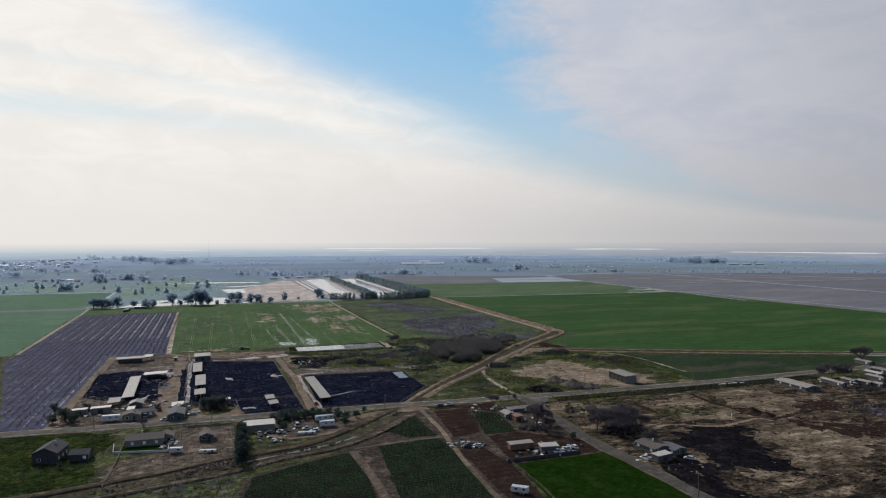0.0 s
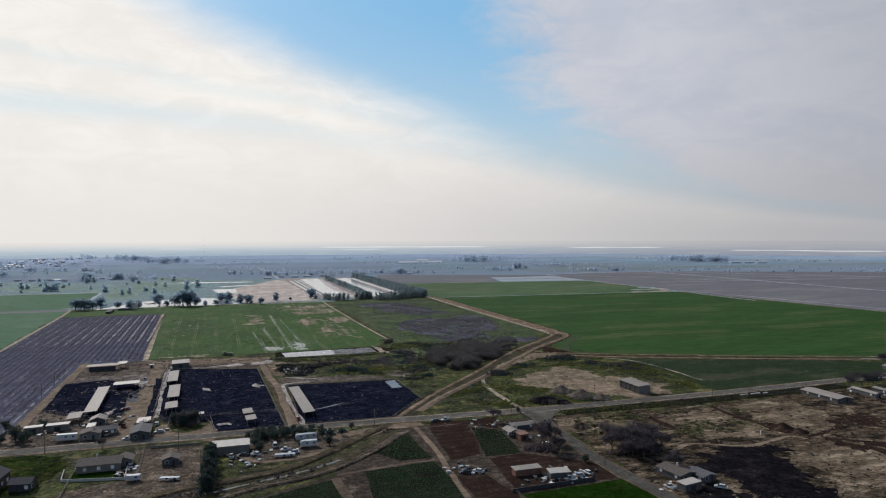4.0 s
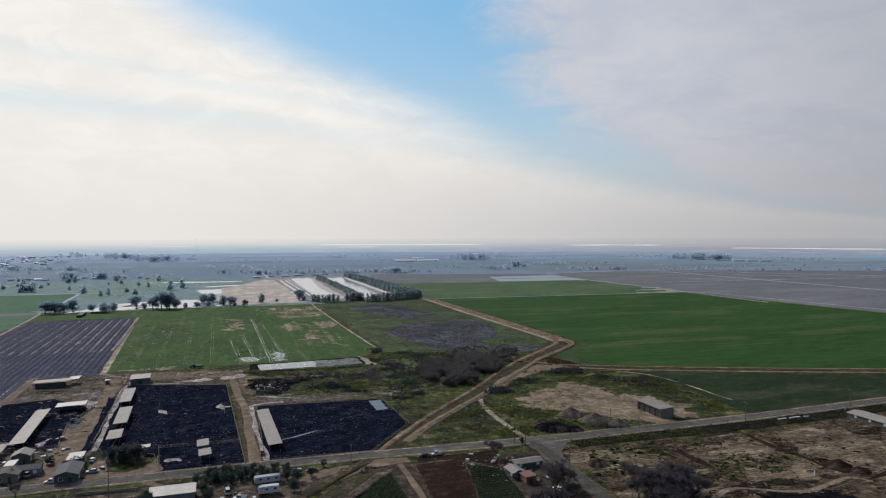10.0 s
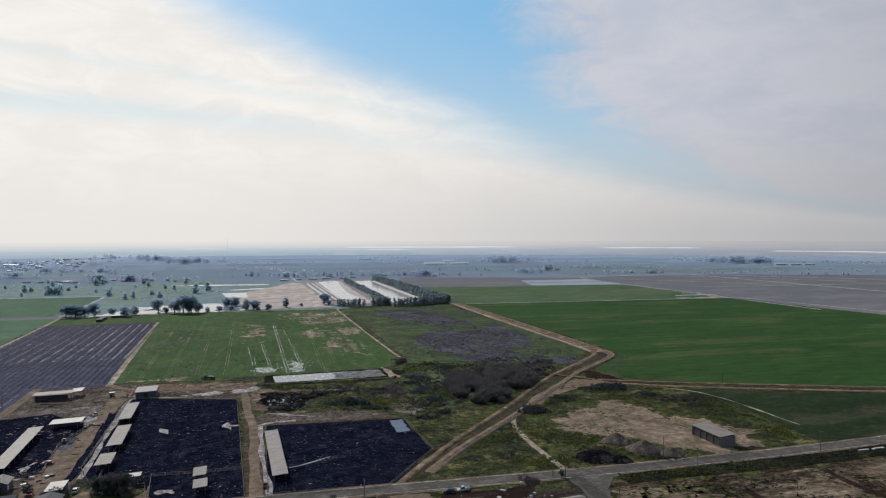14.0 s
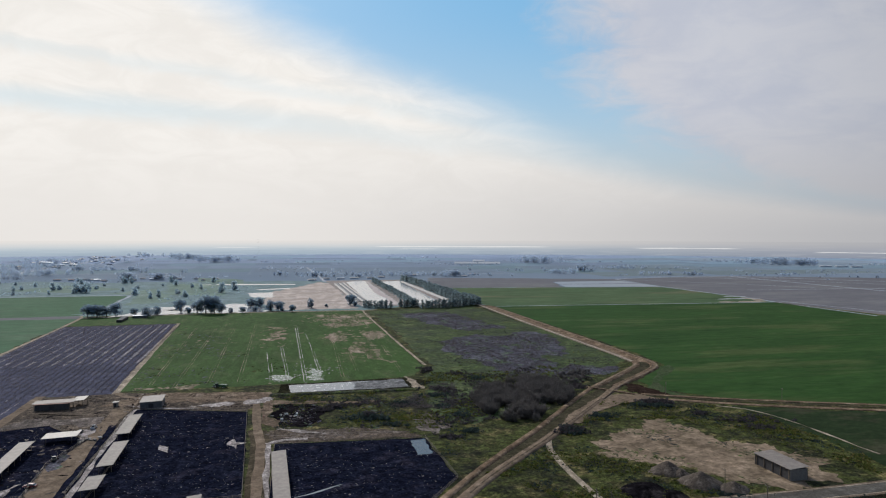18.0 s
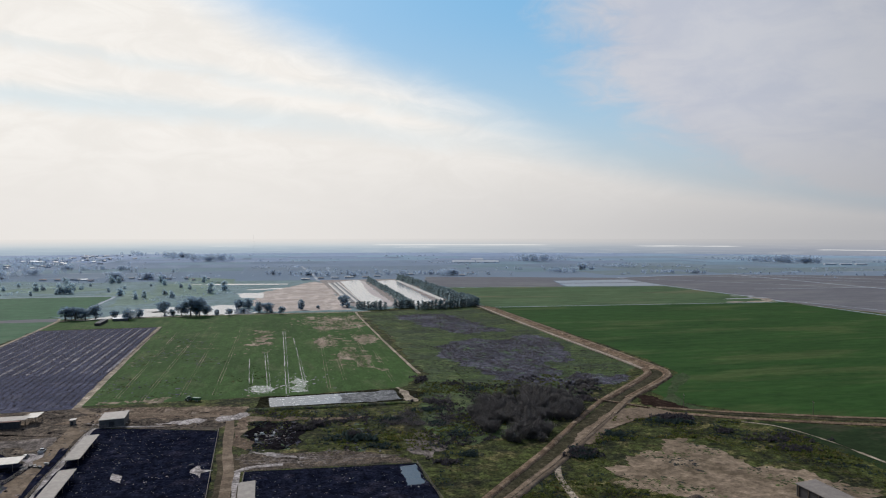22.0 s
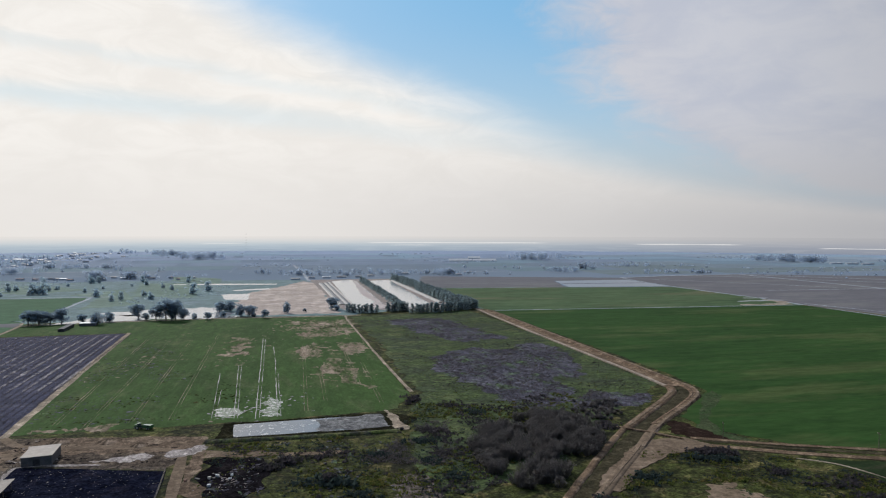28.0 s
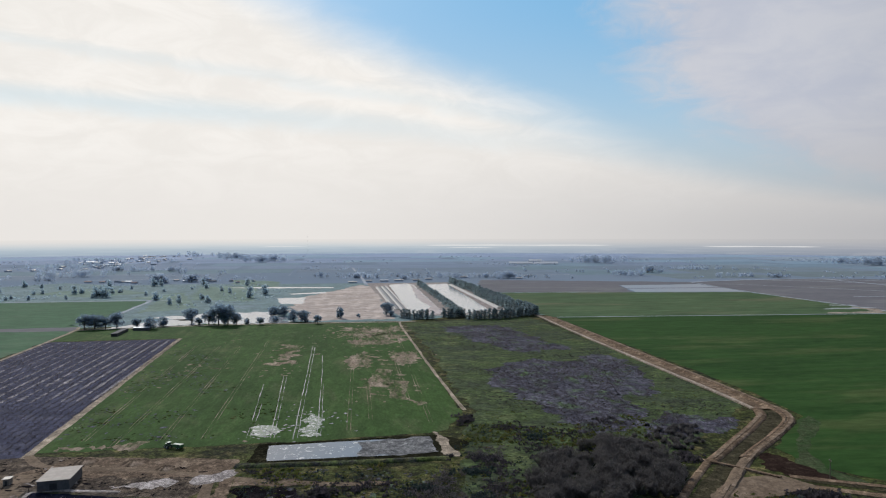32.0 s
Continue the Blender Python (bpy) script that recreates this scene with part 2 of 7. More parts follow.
# fallow soil greyed and lifted in colour to stand for haze
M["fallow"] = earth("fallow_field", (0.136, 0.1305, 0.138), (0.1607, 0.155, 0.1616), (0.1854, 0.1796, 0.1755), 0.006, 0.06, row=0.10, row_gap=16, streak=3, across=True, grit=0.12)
M["scrub"] = earth("scrub_ground", (0.033, 0.0331, 0.0338), (0.066, 0.0866, 0.0242), (0.1426, 0.1283, 0.0555), 0.045, 0.30, spread=0.09, grit=0.8)
M["old_field"] = earth("dull_weedy_field", (0.0451, 0.0556, 0.0344), (0.0627, 0.0886, 0.0312), (0.098, 0.1154, 0.0492), 0.035, 0.30, spread=0.12, streak=1.8, across=True, grit=0.7)
M["heath"] = earth("dark_dry_weeds", (0.0493, 0.0466, 0.0617), (0.0943, 0.09, 0.1106), (0.0748, 0.1211, 0.046), 0.05, 0.35, spread=0.09, streak=1.6, grit=0.8)
M["orchard"] = earth("orchard_soil", (0.0432, 0.0452, 0.075), (0.061, 0.0625, 0.0977), (0.0913, 0.0905, 0.1238), 0.02, 0.4, grit=0.6)
M["pale_soil"] = earth("pale_orchard_strip", (0.1599, 0.1469, 0.1586), (0.273, 0.2483, 0.2561), (0.3952, 0.3614, 0.3575), 0.06, 0.5, spread=0.1, grit=0.8)
M["dirt"] = earth("bare_dirt", (0.090, 0.063, 0.042), (0.174, 0.123, 0.086), (0.279, 0.208, 0.147), 0.06, 0.45, spread=0.10, grit=0.6)
M["track"] = earth("dirt_track", (0.1025, 0.0684, 0.0437), (0.194, 0.1332, 0.0873), (0.2769, 0.198, 0.1333), 0.06, 0.6, spread=0.11)
M["pale_track"] = earth("pale_gravel_track", (0.26, 0.21, 0.16), (0.40, 0.33, 0.26), (0.48, 0.41, 0.33), 0.05, 0.6)
M["asphalt"] = earth("worn_asphalt", (0.082, 0.074, 0.062), (0.112, 0.102, 0.088), (0.145, 0.132, 0.114), 0.08, 0.8, grit=0.3)
M["mud"] = earth("wet_corral_mud", (0.0068, 0.0082, 0.0167), (0.0127, 0.0143, 0.0249), (0.0262, 0.0246, 0.0368), 0.05, 0.35, rough=0.95, grit=0.8, gloss=0.0)
M["bald"] = earth("bald_tan_soil", (0.082, 0.062, 0.042), (0.180, 0.136, 0.093), (0.300, 0.232, 0.162), 0.06, 0.28, spread=0.10, streak=2.6, across=True, grit=0.6, gloss=0.0)
M["waste"] = earth("bare_wasteland", (0.025, 0.020, 0.015), (0.084, 0.063, 0.043), (0.221, 0.167, 0.116), 0.055, 0.40, spread=0.07, streak=2.2, grit=0.9, across=True, gloss=0.0)
# pasture colour made pale blue-grey in place of haze
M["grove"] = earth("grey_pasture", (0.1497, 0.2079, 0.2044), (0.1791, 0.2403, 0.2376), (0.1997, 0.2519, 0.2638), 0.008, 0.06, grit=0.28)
M["sand"] = earth("tan_sand", (0.37, 0.305, 0.262), (0.49, 0.405, 0.345), (0.59, 0.50, 0.435), 0.02, 0.1, spread=0.13, grit=0.22)
M["sandlot"] = earth("sandy_yard", (0.120, 0.090, 0.058), (0.250, 0.184, 0.128), (0.340, 0.256, 0.180), 0.05, 0.16, spread=0.12, grit=0.42)
M["burnt"] = earth("dark_ploughed_soil", (0.0072, 0.0064, 0.008), (0.0136, 0.012, 0.0136), (0.0272, 0.0232, 0.0232), 0.03, 0.4, gloss=0.0, grit=0.8)
# three darkened copies: soil, path and side road dimmed like the view's lower edge
M["garden_path"] = earth("dark_trodden_soil", (0.034, 0.025, 0.019), (0.062, 0.046, 0.035), (0.105, 0.079, 0.059), 0.07, 0.45, spread=0.09, grit=0.8)
M["path"] = earth("brown_beaten_path", (0.078, 0.057, 0.041), (0.118, 0.087, 0.062), (0.165, 0.124, 0.090), 0.05, 0.4, spread=0.14, grit=0.4)
M["asphalt_side"] = earth("dark_worn_asphalt", (0.058, 0.053, 0.045), (0.080, 0.073, 0.063), (0.105, 0.096, 0.083), 0.08, 0.8, grit=0.3)
M["garden"] = earth("brown_garden_soil", (0.0247, 0.0161, 0.0127), (0.0433, 0.0281, 0.0221), (0.0629, 0.0442, 0.034), 0.05, 0.7, row=0.55, row_gap=5.0, across=True, gloss=0.0)
M["crop"] = earth("dark_bed_soil", (0.012, 0.012, 0.010), (0.021, 0.024, 0.015), (0.034, 0.036, 0.022), 0.05, 0.7, row=0.4, row_gap=5.0, across=True, gloss=0.0)
M["yard"] = earth("trodden_yard", (0.049, 0.037, 0.028), (0.100, 0.075, 0.055), (0.184, 0.140, 0.103), 0.07, 0.45, spread=0.09, grit=0.9)
M["ditch"] = earth("dark_weedy_soil", (0.012, 0.012, 0.008), (0.024, 0.023, 0.014), (0.046, 0.042, 0.024), 0.06, 0.5, spread=0.12, grit=0.7, gloss=0.0)
M["bed"] = earth("olive_canal_bed", (0.030, 0.027, 0.014), (0.062, 0.052, 0.029), (0.098, 0.079, 0.048), 0.08, 0.5, spread=0.10, grit=0.6)
M["bank"] = earth("weedy_canal_bank", (0.0372, 0.0295, 0.017), (0.0682, 0.0512, 0.031), (0.1162, 0.0884, 0.0558), 0.08, 0.8)
M["lagoon"] = water("bright_lagoon_water", (0.30, 0.31, 0.32), 0.12, 0.06)
M["pond"] = water("pond_water", (0.19, 0.192, 0.198), 0.14, 0.04, 0.20, (0.40, 0.385, 0.36))
M["scum"] = earth("pond_scum", (0.0525, 0.0535, 0.0567), (0.1417, 0.1407, 0.1392), (0.252, 0.2467, 0.2415), 0.1, 0.45, gloss=0.3, spread=0.09, grit=0.7)
M["paddy"] = water("flooded_field", (0.18, 0.19, 0.21), 0.35, 0.05)
M["puddle"] = water("puddle_water", (0.06, 0.062, 0.068), 0.25, 0.03)
M["puddle_bright"] = water("shallow_water", (0.28, 0.27, 0.25), 0.15, 0.03)
M["splash"] = water("flooded_wheat", (0.036, 0.075, 0.016), 0.6, 0.05, 0.42, (0.44, 0.43, 0.40))
M["canal"] = water("canal_water", (0.075, 0.062, 0.045), 0.35, 0.1, 0.5, (0.10, 0.08, 0.055))
M["tin_pale"] = ribbed("pale_tin_roof", (0.250, 0.214, 0.184), (0.314, 0.275, 0.235), 0.7, 0.1)
M["tin_grey"] = ribbed("grey_tin_roof", (0.179, 0.151, 0.129), (0.247, 0.214, 0.182), 0.7, 0.1)
M["tin_white"] = ribbed("white_metal_roof", (0.370, 0.331, 0.290), (0.462, 0.416, 0.364), 0.6, 0.1)
M["post"] = plain("weathered_timber", (0.11, 0.085, 0.065), (0.17, 0.135, 0.10), 1.5)
M["plaster"] = plain("pale_plaster", (0.143, 0.130, 0.115), (0.186, 0.171, 0.152), 0.8)
M["siding"] = plain("grey_siding", (0.062, 0.062, 0.065), (0.091, 0.091, 0.094), 0.8)
M["dark"] = plain("dark_opening", (0.02, 0.02, 0.022), (0.035, 0.035, 0.038), 1.0)
M["shingle"] = plain("brown_shingles", (0.072, 0.0562, 0.0468), (0.108, 0.0864, 0.072), 1.2, 0.9)
M["shingle_grey"] = plain("grey_shingles", (0.0682, 0.0682, 0.0713), (0.1054, 0.1023, 0.1023), 1.2, 0.9)
M["bark"] = plain("grey_bark", (0.060, 0.048, 0.038), (0.10, 0.082, 0.068), 2.0, 0.95)
M["glass"] = plain("window_glass", (0.03, 0.035, 0.045), (0.05, 0.055, 0.065), 1.0, 0.1, 0, 0.6)
M["white"] = plain("white_paint", (0.68, 0.68, 0.66), (0.78, 0.77, 0.75), 0.7, 0.5)
M["concrete"] = plain("concrete", (0.42, 0.39, 0.35), (0.55, 0.51, 0.46), 0.6, 0.85)
M["rubber"] = plain("black_rubber", (0.015, 0.015, 0.015), (0.025, 0.025, 0.025), 2.0, 0.8)
M["gravel"] = earth("grey_gravel", (0.070, 0.056, 0.045), (0.105, 0.085, 0.069), (0.145, 0.120, 0.098), 0.2, 1.5)
M["levee"] = earth("pale_levee_soil", (0.24, 0.205, 0.185), (0.31, 0.262, 0.235), (0.40, 0.345, 0.31), 0.05, 0.3, grit=0.3)
M["silt"] = earth("pink_grey_silt", (0.40, 0.335, 0.305), (0.47, 0.40, 0.365), (0.54, 0.475, 0.44), 0.03, 0.2, grit=0.15, gloss=0.3)


def foliage(name, a, b, c, thin=0.45, gaps=0.0):
    """Leaves: lit on both sides; gaps is the see-through share, fading far clumps like haze."""
    m, n = material(name)
    geo = n.add("ShaderNodeNewGeometry")
    info = n.add("ShaderNodeObjectInfo")
    colour = n.mix(n.step(n.math("ADD", n.math("MULTIPLY", geo.outputs["Random Per Island"], 0.7), n.math("MULTIPLY", info.outputs["Random"], 0.3)), 0.1, 0.9), a, b)
    colour = n.mix(n.step(n.noise(n.coords("Object"), 0.35, 3), 0.5, 0.7), colour, c)
    b = n.add("ShaderNodeBsdfPrincipled")
    n.put(b.inputs["Base Color"], colour), n.put(b.inputs["Roughness"], 0.8), n.put(b.inputs["Specular IOR Level"], 0.1)
    t = n.add("ShaderNodeBsdfTranslucent")
    n.put(t.inputs[0], colour)
    both = n.add("ShaderNodeMixShader")
    both.inputs[0].default_value = thin
    n.links.new(b.outputs[0], both.inputs[1]), n.links.new(t.outputs[0], both.inputs[2])
    out = both.outputs[0]
    if gaps:
        airy = n.add("ShaderNodeMixShader")
        airy.inputs[0].default_value = gaps
        n.links.new(out, airy.inputs[1]), n.links.new(n.add("ShaderNodeBsdfTransparent").outputs[0], airy.inputs[2])
        out = airy.outputs[0]
    n.links.new(out, n.add("ShaderNodeOutputMaterial").inputs[0])
    return m


M["pine"] = foliage("dark_needles", (0.0357, 0.0519, 0.0493), (0.051, 0.0706, 0.0612), (0.0433, 0.0587, 0.0536))
M["leaf"] = foliage("grey_green_leaves", (0.0434, 0.062, 0.0546), (0.0682, 0.0899, 0.0732), (0.0558, 0.0713, 0.0651))
M["twig"] = foliage("bare_twigs", (0.0783, 0.067, 0.0728), (0.1306, 0.1106, 0.1179), (0.0979, 0.0846, 0.0916))
M["twig_dark"] = foliage("dark_bare_twigs", (0.17, 0.150, 0.172), (0.27, 0.235, 0.255), (0.21, 0.185, 0.205))
M["weed"] = foliage("weeds", (0.066, 0.087, 0.022), (0.1188, 0.133, 0.0352), (0.1782, 0.1381, 0.0495))
M["veg"] = foliage("vegetable_leaves", (0.0418, 0.1045, 0.0418), (0.0646, 0.1425, 0.0494), (0.057, 0.114, 0.0646))
M["weed_dark"] = foliage("dark_weeds", (0.049, 0.0434, 0.049), (0.084, 0.0735, 0.0784), (0.0504, 0.0574, 0.0364))

# pasture and far leaves: distance haze put into pale blue base colours
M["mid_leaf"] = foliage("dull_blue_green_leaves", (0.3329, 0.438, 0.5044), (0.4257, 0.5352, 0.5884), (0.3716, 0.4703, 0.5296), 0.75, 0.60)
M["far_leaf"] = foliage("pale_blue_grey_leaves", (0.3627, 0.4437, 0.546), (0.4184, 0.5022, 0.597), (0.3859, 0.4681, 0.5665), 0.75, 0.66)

# dark boards; on the large house they carry its backlit shade
M["dark_wall"] = plain("dark_stained_boards", (0.030, 0.030, 0.034), (0.050, 0.048, 0.050), 0.9)
M["rust"] = plain("rusty_sheet", (0.15, 0.060, 0.040), (0.22, 0.11, 0.075), 0.8, 0.8)
# far walls: pale blue put in to lift their backlit sides through haze
M["far_wall"] = plain("sun_bleached_wall", (0.36, 0.40, 0.45), (0.44, 0.47, 0.52), 0.3)
M["tin_bright"] = ribbed("bright_metal_roof", (0.55, 0.55, 0.55), (0.62, 0.62, 0.62), 0.6, 0.05)

M["slurry"] = earth("dried_slurry", (0.1696, 0.1455, 0.1348), (0.3816, 0.3346, 0.3069), (0.5936, 0.5287, 0.4929), 0.15, 0.9, spread=0.08)
# distant fields: haze painted in, each band paler and bluer with distance
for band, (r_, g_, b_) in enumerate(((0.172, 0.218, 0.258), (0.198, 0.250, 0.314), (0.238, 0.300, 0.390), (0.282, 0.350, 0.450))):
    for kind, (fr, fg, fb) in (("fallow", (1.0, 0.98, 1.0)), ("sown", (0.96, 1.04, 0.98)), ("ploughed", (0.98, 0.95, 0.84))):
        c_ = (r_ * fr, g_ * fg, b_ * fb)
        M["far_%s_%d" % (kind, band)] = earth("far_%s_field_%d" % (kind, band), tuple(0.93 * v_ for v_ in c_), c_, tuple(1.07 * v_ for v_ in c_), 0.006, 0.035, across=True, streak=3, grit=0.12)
# far tracks: pale blue-grey in the colour stands for haze
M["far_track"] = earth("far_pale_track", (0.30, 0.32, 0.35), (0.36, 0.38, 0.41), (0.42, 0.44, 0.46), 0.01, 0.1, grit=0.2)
# large house's roof: backlit shade put into near-black shingles
M["shingle_dark"] = plain("dark_shingles", (0.018, 0.019, 0.024), (0.030, 0.030, 0.036), 1.2, 0.9)

M["rut"] = earth("worn_wheel_rut", (0.137, 0.098, 0.067), (0.231, 0.171, 0.119), (0.305, 0.230, 0.168), 0.06, 0.7)


# pond trees: leaf colour lifted and blued to stand for haze
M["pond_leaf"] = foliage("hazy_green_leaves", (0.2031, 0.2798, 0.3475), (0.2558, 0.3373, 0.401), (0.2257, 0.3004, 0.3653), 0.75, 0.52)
M["thin_wheat"] = earth("thin_patchy_wheat", (0.045, 0.078, 0.020), (0.225, 0.172, 0.124), (0.350, 0.272, 0.208), 0.05, 0.30, spread=0.08, streak=3.0, grit=0.45)
# windbreak: needle colour paled to stand for haze
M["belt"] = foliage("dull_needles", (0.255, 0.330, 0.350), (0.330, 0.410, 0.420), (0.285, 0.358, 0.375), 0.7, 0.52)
M["brush"] = foliage("purple_grey_brush", (0.1055, 0.0921, 0.0984), (0.1737, 0.1486, 0.1527), (0.1316, 0.1151, 0.1176))
M["pale_strip"] = earth("worn_pale_track", (0.21, 0.1707, 0.1267), (0.336, 0.2706, 0.2006), (0.441, 0.3608, 0.2702), 0.05, 0.5)
# western meadow: green dulled and blued as haze would do
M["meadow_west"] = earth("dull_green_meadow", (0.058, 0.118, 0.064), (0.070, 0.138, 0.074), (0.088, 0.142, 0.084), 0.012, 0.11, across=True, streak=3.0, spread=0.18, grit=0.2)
M["dry_grey"] = earth("grey_dried_mud", (0.090, 0.073, 0.063), (0.153, 0.125, 0.108), (0.242, 0.203, 0.175), 0.06, 0.4, spread=0.09, streak=2.5, grit=0.7)
M["thicket"] = foliage("leafless_brush", (0.1138, 0.1059, 0.1042), (0.1837, 0.1686, 0.1593), (0.1382, 0.1294, 0.1243), 0.6)
M["lane"] = earth("smooth_tan_dirt", (0.1294, 0.0942, 0.0651), (0.1901, 0.139, 0.0959), (0.2543, 0.1901, 0.1364), 0.05, 0.4, spread=0.14, grit=0.3)
# ---- building tools ----
def mesh_object(name, verts, faces, mat, parent=None, label="", smooth=False):
    me = bpy.data.meshes.new(name)
    me.from_pydata(verts, [], faces)
    me.materials.append(mat)
    if smooth:
        me.polygons.foreach_set("use_smooth", [True] * len(me.polygons))
    ob = new(name, me)
    if parent is not None:
        ob.parent = parent
    if label:
        ob["label"] = label
    return ob


def part(name, bm, mat, parent, label=""):
    me = bpy.data.meshes.new(name)
    bm.to_mesh(me)
    bm.free()
    me.materials.append(mat)
    ob = new(name, me)
    ob.parent = parent
    if label:
        ob["label"] = label
    return ob


def empty(name, x, y, z=0.0, turn=0.0, label="", category="", group="", kind=""):
    ob = new(name)
    ob.empty_display_size = 0.5
    ob.matrix_basis = pose(x, y, z, 0, 0, turn)
    return tagged(ob, label, category, group, kind)


def box_bm(w, d, h, x=0.0, y=0.0, z=0.0, bevel=0.0):
    """A box on z, centred on x and y."""
    bm = bmesh.new()
    bmesh.ops.create_cube(bm, size=1.0, matrix=Matrix.Translation((x, y, z + h / 2)) @ Matrix.Diagonal((w, d, h, 1)))
    if bevel:
        bmesh.ops.bevel(bm, geom=bm.edges[:], offset=bevel, segments=1, affect="EDGES")
    return bm


def soft_outline(points, wander=0.6, gap=4.0, seed=0.0):
    """A closed outline with points every gap metres that wander a little from the straight lines."""
    out, n = [], len(points)
    for i in range(n):
        a, b = Vector(points[i]).to_2d(), Vector(points[(i + 1) % n]).to_2d()
        side = (b - a)
        count = max(1, min(80, int(side.length / gap)))
        normal = Vector((-side.y, side.x)).normalized() if side.length > 0 else Vector((0, 0))
        for k in range(count):
            c = a + side * (k / count)
            off = wander * (noise.noise((c.x * 0.11 + seed, c.y * 0.11, seed)) + 0.6 * noise.noise((c.x * 0.37, c.y * 0.37 + seed, 2.0)))
            out.append(c + normal * off * 1.6)
    return out


def patch(name, points, z, mat, label, category="field", wander=0.6, gap=4.0, kind="structure", thick=0.0):
    """A flat piece of ground with an uneven outline, its skirt going into the soil."""
    ring = soft_outline(points, wander, gap, seed=len(name) + abs(points[0][0]) * 0.01)
    bm = bmesh.new()
    top = [bm.verts.new((c.x, c.y, z)) for c in ring]
    face = bm.faces.new(top)
    face.normal_update()
    if face.normal.z < 0:
        face.normal_flip()
    side = bmesh.ops.extrude_face_region(bm, geom=[face])
    for v in side["geom"]:
        if isinstance(v, bmesh.types.BMVert):
            v.co.z = -0.3
    bmesh.ops.recalc_face_normals(bm, faces=bm.faces[:])
    bmesh.ops.triangulate(bm, faces=[f for f in bm.faces if len(f.verts) > 4])
    me = bpy.data.meshes.new(name)
    bm.to_mesh(me)
    bm.free()
    me.materials.append(mat)
    return tagged(new(name, me), label, category, "", kind)


def along(points, gap):
    """Places every gap metres along a line of points, with the way ahead."""
    out, left = [], 0.0
    for a, b in zip(points, points[1:]):
        a, b = Vector(a), Vector(b)
        side = b - a
        s = left
        while s < side.length:
            out.append((a + side * (s / side.length), side.normalized()))
            s += gap
        left = s - side.length
    return out


def rounded(points, turns=2):
    """The line with its corners cut round."""
    pts = [Vector(c) for c in points]
    for _ in range(turns if len(pts) > 2 else 0):
        out = [pts[0]]
        for a, b in zip(pts, pts[1:]):
            out += [a.lerp(b, 0.25), a.lerp(b, 0.75)]
        pts = out + [pts[-1]]
    return pts


def ribbon(name, points, width, z, mat, label, category="road", wander=0.3, kind="structure", crown=0.0, gap=6.0):
    """A track or road along a line, with uneven edges and sides that go into the soil."""
    points = rounded(points)
    line = along(points, gap)
    line.append((Vector(points[-1]), line[-1][1]))
    verts, faces = [], []
    for i, (c, d) in enumerate(line):
        if 0 < i < len(line) - 1:
            d = (line[i + 1][0] - line[i - 1][0]).normalized()
        s = Vector((d.y, -d.x))
        wa = width / 2 + wander * noise.noise((c.x * 0.09, c.y * 0.09, 3.3))
        wb = width / 2 + wander * noise.noise((c.x * 0.09, c.y * 0.09, 7.7))
        for off, h in ((-wa, -0.3), (-wa, z), (0, z + crown), (wb, z), (wb, -0.3)):
            verts.append((c.x + s.x * off, c.y + s.y * off, h))
    for i in range(len(line) - 1):
        for k in range(4):
            a = i * 5 + k
            faces.append((a, a + 1, a + 6, a + 5))
    return tagged(mesh_object(name, verts, faces, mat), label, category, "", kind)


def uv(u, v, origin=(0, 0)):
    """A place from distances along the farm's own two axes."""
    c, s = math.cos(GRID), math.sin(GRID)
    return origin[0] + u * c - v * s, origin[1] + u * s + v * c

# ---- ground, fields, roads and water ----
# ground sheet: distance haze put into its pale blue-grey colours
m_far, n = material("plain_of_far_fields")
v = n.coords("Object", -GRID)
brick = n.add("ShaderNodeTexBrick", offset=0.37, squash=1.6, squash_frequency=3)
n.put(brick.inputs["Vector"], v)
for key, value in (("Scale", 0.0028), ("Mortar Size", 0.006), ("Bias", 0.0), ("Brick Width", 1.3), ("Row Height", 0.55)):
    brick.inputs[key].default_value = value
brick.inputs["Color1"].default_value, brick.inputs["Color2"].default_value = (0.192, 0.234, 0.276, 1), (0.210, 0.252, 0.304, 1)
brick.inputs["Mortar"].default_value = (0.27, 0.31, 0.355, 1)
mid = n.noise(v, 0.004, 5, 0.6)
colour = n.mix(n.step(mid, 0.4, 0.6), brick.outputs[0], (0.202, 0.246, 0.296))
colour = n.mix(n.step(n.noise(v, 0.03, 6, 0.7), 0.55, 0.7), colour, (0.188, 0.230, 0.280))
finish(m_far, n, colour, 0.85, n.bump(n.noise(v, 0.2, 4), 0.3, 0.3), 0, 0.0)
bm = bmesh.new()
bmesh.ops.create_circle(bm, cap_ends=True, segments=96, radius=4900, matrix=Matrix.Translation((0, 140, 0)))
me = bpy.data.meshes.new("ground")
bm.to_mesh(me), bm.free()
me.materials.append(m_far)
tagged(new("ground", me), "wide flat farm plain, haze painted into its colour", "ground", "", "structure")

# the last kilometres of the plain: a low glowing ring far out, haze painted on
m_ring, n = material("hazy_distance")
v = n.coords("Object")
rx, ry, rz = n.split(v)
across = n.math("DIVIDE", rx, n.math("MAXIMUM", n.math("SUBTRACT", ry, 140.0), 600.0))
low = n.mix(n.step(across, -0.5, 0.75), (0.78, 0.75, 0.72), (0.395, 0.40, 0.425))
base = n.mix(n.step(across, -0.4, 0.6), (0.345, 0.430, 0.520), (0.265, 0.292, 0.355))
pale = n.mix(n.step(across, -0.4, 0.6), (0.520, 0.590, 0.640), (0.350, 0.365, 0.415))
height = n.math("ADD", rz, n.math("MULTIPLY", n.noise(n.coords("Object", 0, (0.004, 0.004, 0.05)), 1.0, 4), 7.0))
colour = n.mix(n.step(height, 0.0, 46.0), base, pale)
